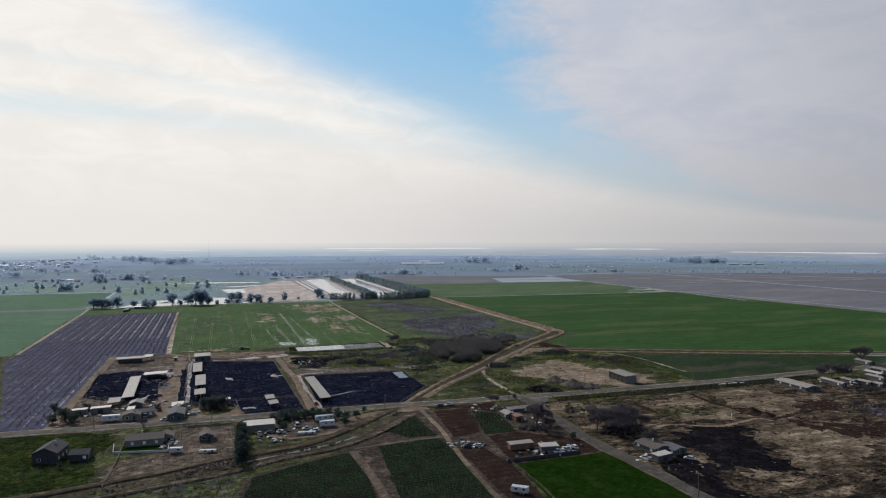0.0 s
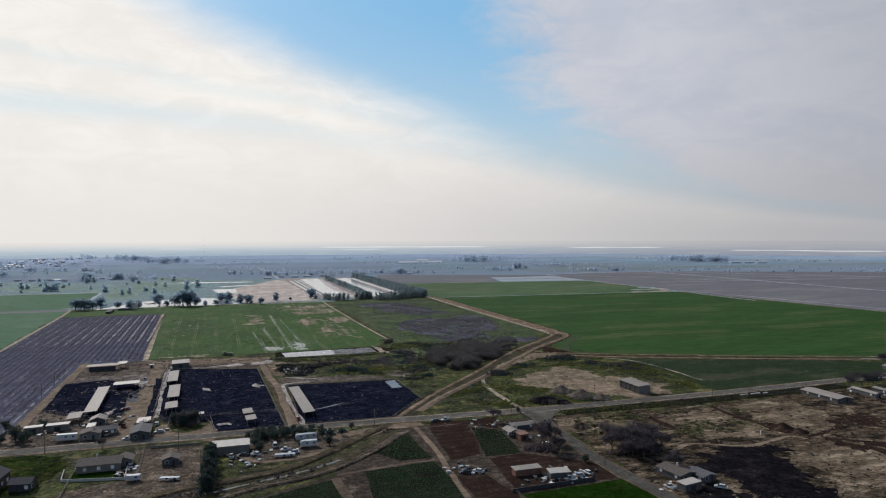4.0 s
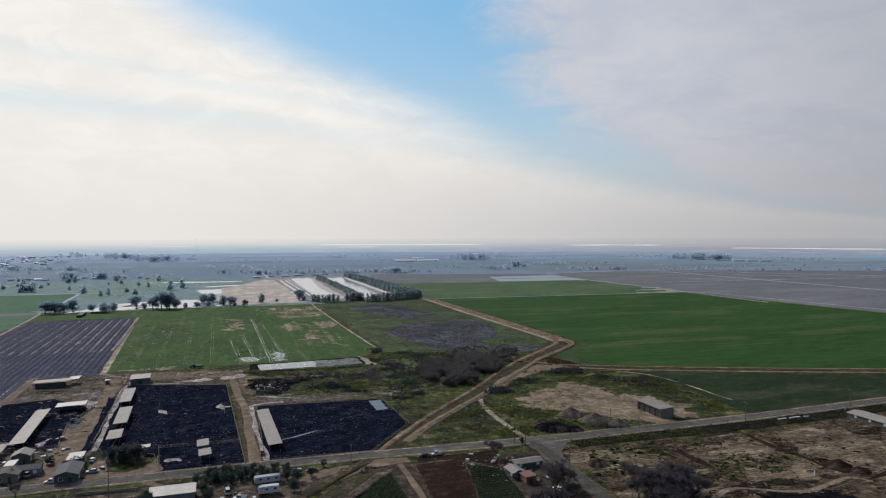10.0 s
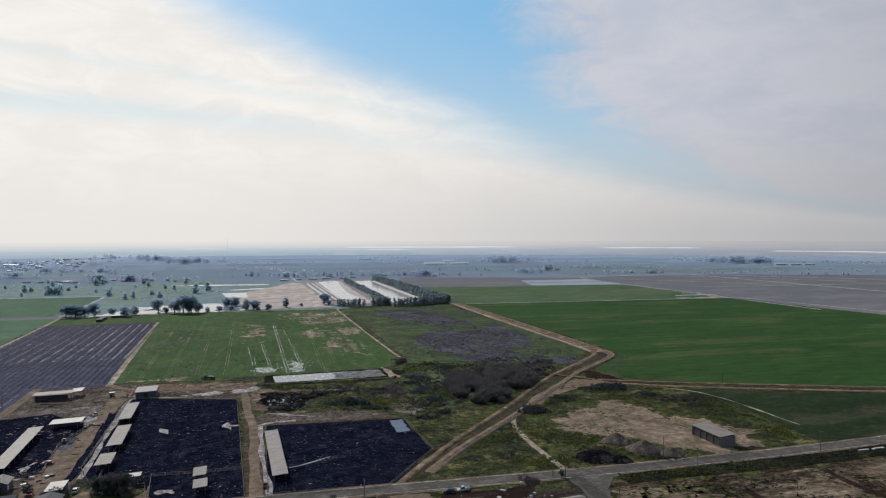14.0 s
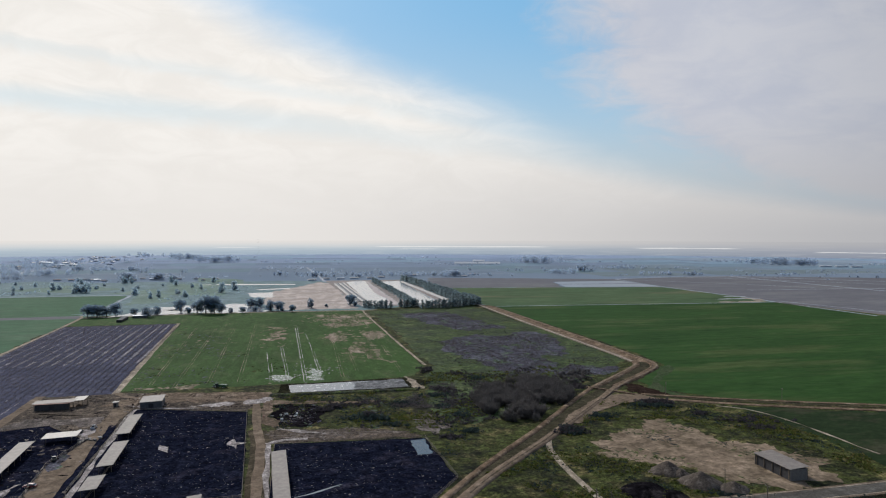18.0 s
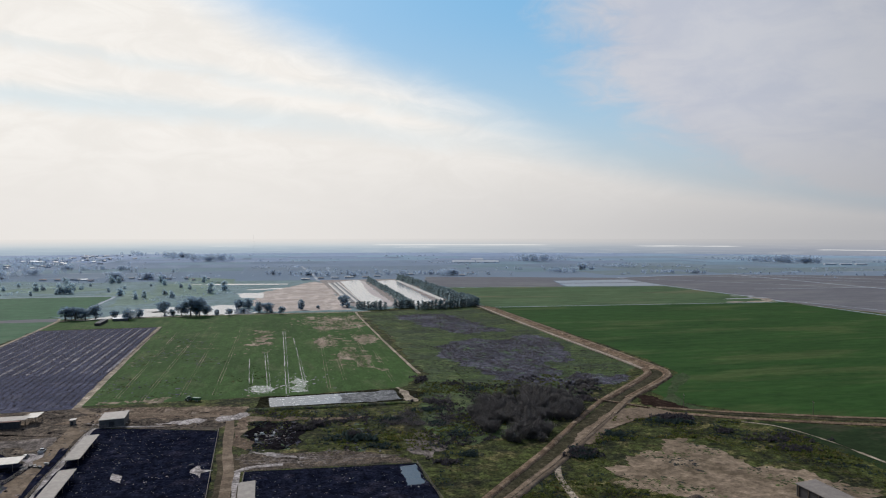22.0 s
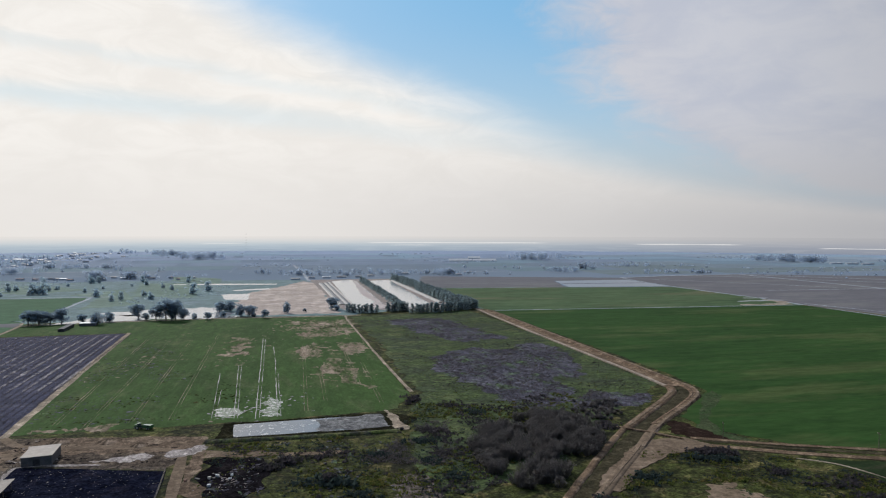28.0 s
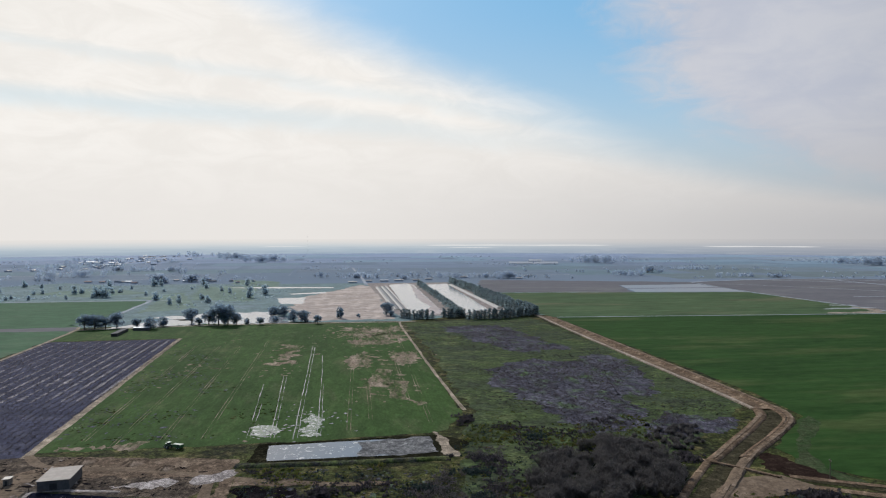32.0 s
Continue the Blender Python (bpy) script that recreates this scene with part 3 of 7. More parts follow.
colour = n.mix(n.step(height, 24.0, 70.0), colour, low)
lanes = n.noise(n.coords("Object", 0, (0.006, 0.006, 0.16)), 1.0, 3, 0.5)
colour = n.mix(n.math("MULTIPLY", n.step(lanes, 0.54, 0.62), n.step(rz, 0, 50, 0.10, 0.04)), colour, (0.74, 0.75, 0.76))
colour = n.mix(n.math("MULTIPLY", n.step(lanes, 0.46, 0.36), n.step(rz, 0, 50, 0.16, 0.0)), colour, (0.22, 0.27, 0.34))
# far sheets of water, painted on as glowing pale streaks
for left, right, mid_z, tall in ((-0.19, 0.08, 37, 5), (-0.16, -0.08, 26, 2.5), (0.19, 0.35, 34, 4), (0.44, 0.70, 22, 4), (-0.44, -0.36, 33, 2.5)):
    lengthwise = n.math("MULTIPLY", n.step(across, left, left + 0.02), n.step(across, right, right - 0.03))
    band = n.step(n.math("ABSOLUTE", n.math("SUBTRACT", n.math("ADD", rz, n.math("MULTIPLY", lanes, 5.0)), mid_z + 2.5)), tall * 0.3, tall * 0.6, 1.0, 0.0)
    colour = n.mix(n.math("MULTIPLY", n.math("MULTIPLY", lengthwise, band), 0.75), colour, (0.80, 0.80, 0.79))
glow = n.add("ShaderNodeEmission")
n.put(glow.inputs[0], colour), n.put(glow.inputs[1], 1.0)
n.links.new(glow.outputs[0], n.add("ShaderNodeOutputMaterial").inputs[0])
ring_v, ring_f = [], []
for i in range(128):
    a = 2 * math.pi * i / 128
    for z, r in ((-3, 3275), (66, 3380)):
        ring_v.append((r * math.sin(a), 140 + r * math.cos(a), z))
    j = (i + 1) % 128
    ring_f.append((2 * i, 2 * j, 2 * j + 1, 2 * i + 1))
tagged(mesh_object("backdrop", ring_v, ring_f, m_ring), "glowing backdrop painted with haze along the horizon", "backdrop", "", "structure")

patch("ground_south", [(-1600, -900), (1600, -900), (1600, 700), (340, 140), (-490, 140), (-1050, 860), (-1600, 860)], 0.006, M["plain_near"], "rough weedy plain", "ground", 6, 20)
patch("ground_mid", [(-1000, 830), (-476, 132), (322, 132), (1500, 480), (1500, 900), (1000, 1240), (400, 1130), (100, 1400), (-60, 1340), (-190, 1540), (-345, 1480), (-700, 1400), (-1050, 1150)], 0.008, M["grove"], "rough land, greyed with painted haze", "ground", 3, 12)
arc = [radians(a_) for a_ in range(-56, 57, 4)]
# last band of ground: colour paled like haze to meet the ring
patch("ground_far", [(3285 * math.sin(a_), 140 + 3285 * math.cos(a_)) for a_ in arc] + [(2750 * math.sin(a_), 140 + 2750 * math.cos(a_)) for a_ in reversed(arc)], 0.02, M["far_fallow_3"], "last fields of the plain, pale with painted haze", "ground", 2, 60)
# far fields on the farm's grid
ff = random.Random(4)
for i in range(-9, 10):
    for j in range(0, 9):
        u0, v0 = i * 260 + 120 * (j % 2) + ff.uniform(-30, 30), 1500 + j * 190 + ff.uniform(-20, 20)
        wide, deep = ff.uniform(235, 256), ff.uniform(168, 186)
        ring = [uv(u0, v0), uv(u0 + wide, v0), uv(u0 + wide, v0 + deep), uv(u0, v0 + deep)]
        dist = min(math.hypot(x, y - 140) for x, y in ring)
        if max(math.hypot(x, y - 140) for x, y in ring) > 3270 or dist < 1500 or ff.random() < 0.04 or ring[0][1] < 300:
            continue
        if min(y for x, y in ring) < 1640 and -700 < sum(x for x, y in ring) / 4 < 750:
            continue
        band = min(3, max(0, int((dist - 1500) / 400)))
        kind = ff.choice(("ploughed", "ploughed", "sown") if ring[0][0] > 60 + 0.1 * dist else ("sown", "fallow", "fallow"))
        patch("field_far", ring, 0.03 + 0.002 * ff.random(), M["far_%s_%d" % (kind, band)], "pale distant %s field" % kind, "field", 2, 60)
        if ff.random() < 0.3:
            ribbon("road_far", [uv(u0 - 8, v0 - 6), uv(u0 + wide + 8, v0 - 6)], 6, 0.04, M["far_track"], "distant field track, pale with painted haze", "road", 0.5, gap=60)
patch("ground_near", [(-480, 120), (320, 120), (420, 430), (300, 530), (140, 560), (140, 640), (10, 1035), (-60, 1060), (-160, 965), (-300, 930), (-480, 860)], 0.02, M["plain_near"],
      "rough weedy farmland with bare spots", "ground", 3, 10)
patch("field_wheat", [(-324, 820), (-352, 912), (-216, 938), (-163, 960), (-100, 780), (-48, 620), (-50, 590), (-58, 582), (-125, 556), (-215, 527)], 0.06, M["wheat"],
      "young green wheat with wet tramlines and bare patches", "field", 1.2)
patch("field_green", [(121, 640), (118, 655), (110, 690), (-2, 1022), (381, 1118), (450, 968), (560, 735), (668, 510), (246, 530), (128, 545), (96, 566), (92, 585)], 0.06, M["meadow"],
      "large smooth dark green crop field", "field", 1.5, 8)
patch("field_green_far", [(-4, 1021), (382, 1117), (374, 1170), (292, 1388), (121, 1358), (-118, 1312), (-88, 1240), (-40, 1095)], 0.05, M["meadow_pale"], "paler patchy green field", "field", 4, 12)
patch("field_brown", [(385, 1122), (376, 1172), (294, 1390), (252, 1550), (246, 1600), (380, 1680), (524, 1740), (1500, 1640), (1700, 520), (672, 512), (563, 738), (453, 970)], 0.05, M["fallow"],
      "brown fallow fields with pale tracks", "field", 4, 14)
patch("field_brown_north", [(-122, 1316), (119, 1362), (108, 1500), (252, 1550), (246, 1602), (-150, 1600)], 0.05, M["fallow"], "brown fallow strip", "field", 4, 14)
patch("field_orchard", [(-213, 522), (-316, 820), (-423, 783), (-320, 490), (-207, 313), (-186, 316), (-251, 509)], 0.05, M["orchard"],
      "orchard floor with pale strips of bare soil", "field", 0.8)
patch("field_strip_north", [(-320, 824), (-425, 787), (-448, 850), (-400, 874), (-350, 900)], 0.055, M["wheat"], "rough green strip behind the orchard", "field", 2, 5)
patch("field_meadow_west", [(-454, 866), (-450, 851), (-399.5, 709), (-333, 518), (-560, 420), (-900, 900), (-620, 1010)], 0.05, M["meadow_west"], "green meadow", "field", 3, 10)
patch("field_heath", [(-152, 950), (-30, 1022), (60, 780), (96, 660), (52, 570), (20, 500), (-26, 470), (-38, 560), (-42, 620), (-95, 790)], 0.05, M["old_field"],
      "rough dull green scrub with dark weeds", "field", 3)


# scrub and bare soil within the fields
patch("field_dark_weeds", [(-46, 729), (-19, 771), (10, 768), (30, 802), (52, 777), (58, 700), (52, 668), (31, 672), (42, 645), (40, 612), (29, 597), (12, 596), (1, 616), (-12, 643), (-23, 663), (-37, 686)], 0.09, M["heath"], "patch of dark dead weeds", "field", 5, 1.5)
patch("field_dark_weeds_east", [(55, 638), (73, 626), (86, 632), (84, 618), (68, 604), (53, 594), (42, 597), (42, 612)], 0.09, M["heath"], "patch of dark dead weeds", "field", 3.5, 1.5)
patch("field_dark_weeds_north", [(-110, 930), (-60, 950), (-20, 880), (10, 820), (-30, 800), (-70, 850)], 0.09, M["heath"], "patch of dark dead weeds", "field", 8, 1.5)
patch("bank_mud_north", [(-100, 446), (-101, 460), (-75, 464), (-59, 469), (-42, 464), (-31, 461), (-30, 456), (-92, 441)], 0.10, M["yard"], "churned brown mud along the corral", "mud", 1.5, 3)
patch("ground_feed_yard", [(-206, 494), (-192, 527), (-128, 534), (-122, 520), (-130, 492)], 0.07, M["dirt"], "bare brown yard with pale dried mud", "yard", 1.5, 3)
patch("ground_stained_yard", [(-200, 491), (-176, 505), (-128, 513), (-124, 492)], 0.09, M["yard"], "dark stained yard with pale streaks", "yard", 2.5, 3)
patch("ground_farmyard", [(-250, 508), (-214, 524), (-192, 526), (-130, 330), (-186, 316), (-232, 448)], 0.045, M["yard"], "trodden brown farmyard", "yard", 1.0, 4)
patch("ground_cattle_lane", [(-183, 425), (-179, 431), (-187, 472), (-196, 506), (-190, 504), (-175, 452), (-156, 398), (-146, 371), (-144, 357), (-134, 335), (-141, 329), (-154, 354), (-167, 387)], 0.075, M["lane"], "bare tan farm lane", "yard", 0.8, 3)
patch("ground_old_pen", [(-115, 503), (-95, 510), (-86, 500), (-82, 468), (-100, 466)], 0.07, M["burnt"], "dark old pen with white litter", "yard", 3, 3)
patch("ground_sandlot", [(46, 443), (52, 458), (67, 477), (84, 496), (95, 482), (106, 466), (118, 458), (132, 450), (134, 424), (116, 409), (96, 409), (76, 424), (56, 430)], 0.07, M["sandlot"], "sandy lot with tufts of grass", "yard", 4.5, 1.3)
patch("field_north_east", [(128, 526), (300, 512), (420, 505), (420, 520), (300, 460), (228, 445), (160, 424), (150, 470), (140, 506)], 0.05, M["meadow_dark"], "dark green strip of crop", "field", 2, 5)
patch("ground_wasteland", [(56, 368), (110, 381), (192, 408), (260, 432), (330, 420), (330, 180), (105, 170), (80, 265), (62, 330)], 0.045, M["waste"], "bare tan wasteland with dark furrows", "ground", 3, 4)
patch("ground_dark_soil", [(102, 288), (105, 310), (123, 315), (135, 308), (140, 291), (140, 280), (132, 275), (141, 262), (131, 257), (122, 264), (111, 260), (106, 271)], 0.08, M["burnt"], "dark turned soil beside the house", "ground", 5, 1.5)
patch("ground_dark_soil_south", [(84, 269), (100, 274), (107, 268), (106, 240), (110, 225), (98, 222), (88, 245)], 0.08, M["burnt"], "dark turned soil beside the road", "ground", 4, 1.5)
patch("ground_dark_soil_bank", [(114, 320), (122, 318), (141, 319), (148, 314), (138, 310), (116, 312)], 0.083, M["burnt"], "dark bank of turned soil", "ground", 3, 1.5)
patch("ground_dark_soil_east", [(186, 358), (192, 369), (214, 372), (218, 356), (196, 350)], 0.08, M["garden"], "dark weedy soil", "ground", 6, 2)
patch("ground_dark_soil_far", [(172, 324), (196, 324), (236, 330), (240, 312), (187, 306), (174, 310)], 0.08, M["garden"], "brown weedy soil", "ground", 6, 2)
for name_, ring in (("ground_bald_plot_north", [(153, 386), (176, 398), (193, 386), (196, 357), (176, 338), (163, 343), (158, 358)]), ("ground_bald_plot", [(106, 363), (140, 381), (145, 364), (151, 349), (144, 333), (124, 330), (114, 344)]),
                    ("ground_bald_plot_east", [(130, 304), (142, 307), (157, 322), (188, 326), (192, 296), (178, 276), (160, 268), (150, 280), (148, 292)]), ("ground_bald_spot", [(121, 263), (128, 266), (128, 258), (124, 252), (113, 253)]),
                    ("ground_bald_plot_west", [(55, 362), (72, 367), (93, 369), (95, 352), (72, 338), (58, 341)])):
    patch(name_, ring, 0.072, M["bald"], "bald tan plot of the wasteland with weeds", "ground", 4, 1.2)
ribbon("furrow_ditch", [(104, 366), (110, 341), (117, 323)], 2.4, 0.085, M["garden"], "dark furrow across the wasteland", "ditch", 1.6, gap=2.0)
ribbon("furrow_ditch", [(142, 387), (148, 363), (154, 348), (158, 338)], 3.2, 0.10, M["garden"], "low brown bank across the wasteland", "ditch", 1.6, gap=2.0)
ribbon("furrow_ditch", [(160, 330), (185, 345), (205, 372)], 2.2, 0.085, M["garden"], "dark furrow across the wasteland", "ditch", 1.6, gap=2.0)
ribbon("furrow_ditch", [(170, 330), (215, 318), (262, 322)], 2.4, 0.085, M["garden"], "dark furrow across the wasteland", "ditch", 1.6, gap=2.0)
ribbon("road_waste_track", [(96, 312), (106, 323), (114, 323), (128, 319.5), (140, 323), (156, 335), (162, 329)], 2.0, 0.095, M["rut"], "pale curved track over the wasteland", "road", 1.0, gap=2.0)
patch("ground_south_yard", [(-128, 317), (-101, 323), (-82, 270), (-100, 255), (-125, 240), (-134, 268), (-113, 285)], 0.07, M["yard"], "bare dusty yard", "yard", 0.8, 3)
patch("field_lawn", [(29, 267), (69, 282), (90, 225), (110, 160), (45, 150), (38, 225)], 0.07, M["lawn"], "lush bright green pasture", "field", 0.5, 3)
patch("ground_gardens", [(-26, 348), (45, 366), (66, 290), (70, 283), (30, 266), (44, 170), (-70, 162), (-74, 252), (-40, 286)], 0.035, M["garden_path"], "bare brown ground between garden plots", "ground", 1.0, 3)
patch("field_rows_middle", [(-28, 290), (-2, 302), (7, 275), (16, 240), (28, 180), (-2, 180), (-17, 240)], 0.06, M["crop"], "dark green vegetable rows", "field", 0.5, 3)
patch("field_rows_west", [(-72, 252), (-56, 268), (-39, 282), (-31, 262), (-21, 225), (-10, 170), (-60, 165)], 0.06, M["crop"], "dark green vegetable rows", "field", 0.5, 3)
patch("field_rows_small", [(-26, 313), (-15, 342), (-3, 306), (-16, 302)], 0.06, M["crop"], "small triangle of dark green rows", "field", 0.4, 3)
patch("field_garden", [(-5, 349), (13, 356), (17, 330), (17, 311), (5, 303)], 0.06, M["garden"], "brown tilled garden beds", "field", 0.4, 3)
patch("field_garden_green", [(15, 350), (29, 344), (34, 312), (19, 307)], 0.06, M["crop"], "green garden beds", "field", 0.4, 3)
patch("field_garden_south", [(7, 284), (16, 290), (27, 268), (37, 225), (44, 170), (36, 170), (24, 225)], 0.06, M["garden"], "brown tilled strip", "field", 0.4, 3)
patch("ground_homestead", [(20, 305), (34, 311), (62, 300), (69, 284), (29, 269)], 0.055, M["garden"], "dark trodden homestead yard", "yard", 1.0, 3)
patch("lawn_west", [(-205, 305), (-160, 310), (-146, 300), (-142, 265), (-128, 240), (-160, 215), (-230, 230)], 0.06, M["lawn_rough"], "rough green lawn round the dark house", "lawn", 1.5, 3)
patch("lawn_bright", [(-169, 255), (-167, 267), (-144, 268), (-136, 259), (-130, 243), (-140, 234), (-154, 232)], 0.075, M["lawn_rough"], "bright green grass beside the dark house", "lawn", 2.5, 1.5)
patch("lawn_roadside", [(-166, 307), (-153, 310), (-144, 285), (-150, 284)], 0.075, M["lawn_rough"], "green grass strip beside the road", "lawn", 1.5, 1.5)
patch("lawn_walled", [(-136, 282), (-118, 284.5), (-122, 292), (-139, 290)], 0.08, M["lawn"], "small walled green lawn", "lawn", 0.2, 3)
patch("field_weeds_south", [(-110, 243), (-78, 258), (-72, 225), (-66, 165), (-120, 165), (-150, 220)], 0.055, M["scrub"], "yellow-green weeds", "field", 1.5, 3)
patch("ground_junkyard", [(-82, 338), (-30, 347), (-45, 318), (-56, 303), (-80, 304), (-96, 312)], 0.06, M["yard"], "dirt yard with parked vehicles", "yard", 1.0, 3)

# corrals of wet dark mud
CORRALS = ([(-228, 444), (-208, 457), (-176, 437), (-172, 405), (-158, 372), (-176, 366), (-204, 380)],
           [(-184, 490), (-124, 491), (-72, 350), (-100, 338), (-112, 360), (-134, 362), (-146, 378)],
           [(-92, 440), (-28, 455), (-10, 406), (-24, 363), (-65, 353)])
for ring in CORRALS:
    patch("ground_corral", ring, 0.12, M["mud"], "corral floor of wet black mud with puddles", "corral", 0.5, 3)

# the canal between its two dirt banks
BANK_W = [(-21, 1041), (27, 885), (76, 736), (96, 676), (102.5, 652), (101.5, 638), (93, 621), (60, 561), (45, 526), (22, 468), (4, 429), (-5, 406), (-20, 366)]
BANK_E = [(-4, 1018), (44.5, 866), (91, 722), (105.5, 674), (112.5, 652), (114, 636), (104, 615), (74.5, 567), (61, 537), (43, 497), (26.5, 460), (18, 443), (1, 409), (-11, 379)]
BANK_N = [(-21, 360), (-39, 326), (-55, 295), (-72, 282), (-89, 274), (-101, 262), (-122, 247), (-142, 233), (-230, 190)]
BANK_S = [(-13, 350), (-28, 311), (-45, 285), (-66, 274), (-79, 258), (-100, 244), (-125, 228), (-220, 175)]
ribbon("canal_bed_north", [(-11, 1030), (38, 876), (85, 729), (103, 667), (108, 650)], 10, 0.05, M["track"], "dry tan canal bed", "canal", 1.0, gap=4)
ribbon("canal_bed", [(108, 652), (109, 643), (107, 634), (99, 619), (68, 564), (52, 530), (33, 485), (13, 440), (-2, 408), (-15, 373), (-17, 354), (-33, 318), (-50, 290), (-69, 278), (-84, 266), (-100, 252), (-128, 236), (-225, 182)],
       7, 0.05, M["bed"], "weedy earth canal bed", "canal", 1.0, gap=4)
ribbon("canal_water", [(-40, 304), (-50, 291), (-69, 278), (-84, 266)], 1.6, 0.09, M["canal"], "shallow muddy canal water", "water", 1.0, gap=3)


def berm(name, line, width, height, label, mat, ramp=()):
    """A low earth bank with sloping sides; ramp names the ends (0, 1) that run down to the ground."""
    line, height_all = rounded(line), height
    pts = along(line, 4.0)
    pts.append((Vector(line[-1]), pts[-1][1]))
    verts, faces = [], []
    for i, (c, d) in enumerate(pts):
        if 0 < i < len(pts) - 1:
            d = (pts[i + 1][0] - pts[i - 1][0]).normalized()
        s = Vector((d.y, -d.x))
        wob = noise.noise((c.x * 0.07, c.y * 0.07, 1.7))
        full, height = height_all, height_all * min([1.0] + [i / 4 for e in ramp if e == 0] + [(len(pts) - 1 - i) / 4 for e in ramp if e == 1]) + 0.02
        for off, h in ((-width / 2 - full * 1.3, -0.2), (-width / 2, height * (1 + 0.25 * wob)), (-width / 6, height * 0.9), (width / 6, height * 0.94), (width / 2, height * (1 - 0.2 * wob)), (width / 2 + full * 1.3, -0.2)):
            verts.append((c.x + s.x * (off + wob * 0.5), c.y + s.y * (off + wob * 0.5), h))
    for i in range(len(pts) - 1):
        for k in range(5):
            a = i * 6 + k
            faces.append((a, a + 1, a + 7, a + 6))
    return tagged(mesh_object(name, verts, faces, mat, smooth=True), label, "bank", "", "structure")


berm("bank_west", BANK_W[:8], 3.8, 0.7, "pale dirt road on the canal bank", M["track"])
berm("bank_east", BANK_E[:8], 4.4, 0.7, "dirt road on the canal bank", M["track"])
berm("bank_west_south", [(x - 0.9, y + 0.4) for x, y in BANK_W[7:]], 2.0, 0.7, "dirt bank of the canal", M["track"], (1,))
berm("bank_east_south", [(x + 0.7, y - 0.3) for x, y in BANK_E[7:]], 3.8, 0.6, "tan dirt road on the canal bank", M["lane"], (1,))
berm("bank_lower_north", BANK_N, 4.0, 0.6, "dirt bank of the lower canal", M["bank"], (0,))
berm("bank_lower_south", BANK_S, 3.5, 0.6, "dirt track on the lower canal bank", M["yard"], (0,))
ribbon("road_wheel_track", [(-23, 1038), (24, 885), (73, 736), (93, 676), (100, 650)], 2.4, 0.86, M["pale_track"], "pale worn wheel track on the bank", "road", 0.5)
ribbon("road_wheel_track", [(-3, 1012), (45.5, 866), (92, 722), (106.5, 674), (114, 652), (115.5, 636), (105.5, 615), (76, 568), (62, 534)], 1.5, 0.84, M["rut"], "pale worn wheel track on the bank", "road", 0.5)
ribbon("road_wheel_track", [(101, 639), (92, 620), (62, 565)], 1.5, 0.84, M["rut"], "pale worn wheel track on the bank", "road", 0.5)
ribbon("road_wheel_track", [(60, 534), (43, 497), (26.5, 460), (18, 443), (1, 409), (-6, 391)], 1.2, 0.62, M["rut"], "pale worn wheel track on the bank", "road", 0.5)
ribbon("road_bridge", [(55, 564), (69, 556.5), (82, 547)], 1.5, 0.80, M["track"], "narrow dirt farm bridge over the canal", "road", 0.2, gap=3)
patch("ground_junction", [(83, 550), (92, 541), (72, 526), (56, 508), (44, 485), (36, 489), (47, 514), (56, 532), (66, 546)], 0.32, M["lane"], "trampled tan dirt junction", "road", 1.2, 1.5)
patch("ground_burnt_corner", [(78, 581), (88, 576), (103, 549), (85, 551), (80, 562)], 0.09, M["garden"], "dark damp verge", "ground", 3.0, 1.2)
patch("ground_pale_corner", [(116, 632), (124, 642), (126, 630), (104, 584), (104, 560), (112, 549), (100, 547), (94, 566)], 0.085, M["fade"], "thin brownish field corner", "ground", 1, 2)
ribbon("road_farm_track", [(84, 541), (128, 531), (180, 526), (246, 521), (420, 512), (800, 500)], 4.2, 0.25, M["track"], "dirt farm track beside a ditch", "road", 0.5)
ribbon("road_farm_ditch", [(90, 547), (130, 537), (246, 528), (420, 519)], 3.0, 0.12, M["bed"], "dark field ditch", "ditch", 0.6)
ribbon("road_farm_track_north", [(86, 550), (130, 542), (246, 533), (420, 524), (800, 512)], 3.0, 0.22, M["track"], "dirt headland track", "road", 0.5)
MAIN = [(-520, 225), (-300, 280), (-203, 307), (-180, 313), (-134, 328), (-99, 338), (-72, 347.5), (-31, 359), (6, 369), (31, 376), (57, 383), (115, 401), (181, 424), (220, 438.5), (300, 468), (460, 525)]
ribbon("road_shoulder", MAIN, 10.5, 0.16, M["lane"], "dusty road shoulder", "road", 0.9)
for side in (-1, 1):
    ribbon("road_edge", [(x - 1.1 * side, y + 3.75 * side) for x, y in MAIN], 0.55, 0.262, M["pale_strip"], "dusty pale edge of the road", "road", 0.3, gap=2.5)
ribbon("road_main", MAIN, 6.6, 0.24, M["asphalt"], "worn grey country road", "road", 0.15, crown=0.06)
ribbon("road_side_shoulder", [(44, 378), (51, 358), (58, 325), (65, 297), (79, 264), (89, 235), (112, 165)], 7.5, 0.165, M["path"], "dusty road shoulder", "road", 0.8)
ribbon("road_side", [(44, 378), (51, 358), (58, 325), (65, 297), (79, 264), (89, 235), (112, 165)], 5.0, 0.245, M["asphalt_side"], "worn narrow side road", "road", 0.15, crown=0.05)
patch("road_junction_apron", [(30, 378), (46, 382), (62, 386), (78, 389), (66, 382), (59, 375), (55, 364), (54, 354), (47, 354), (45, 366), (41, 372), (32, 374)], 0.20, M["asphalt"], "worn dusty junction apron", "road", 0.5, 2)
ribbon("verge_ditch", [(62, 375), (103.5, 387.5), (149.5, 401.5), (193.5, 416.5), (240, 434)], 11, 0.10, M["ditch"], "dark weedy roadside ditch", "ditch", 1.6)
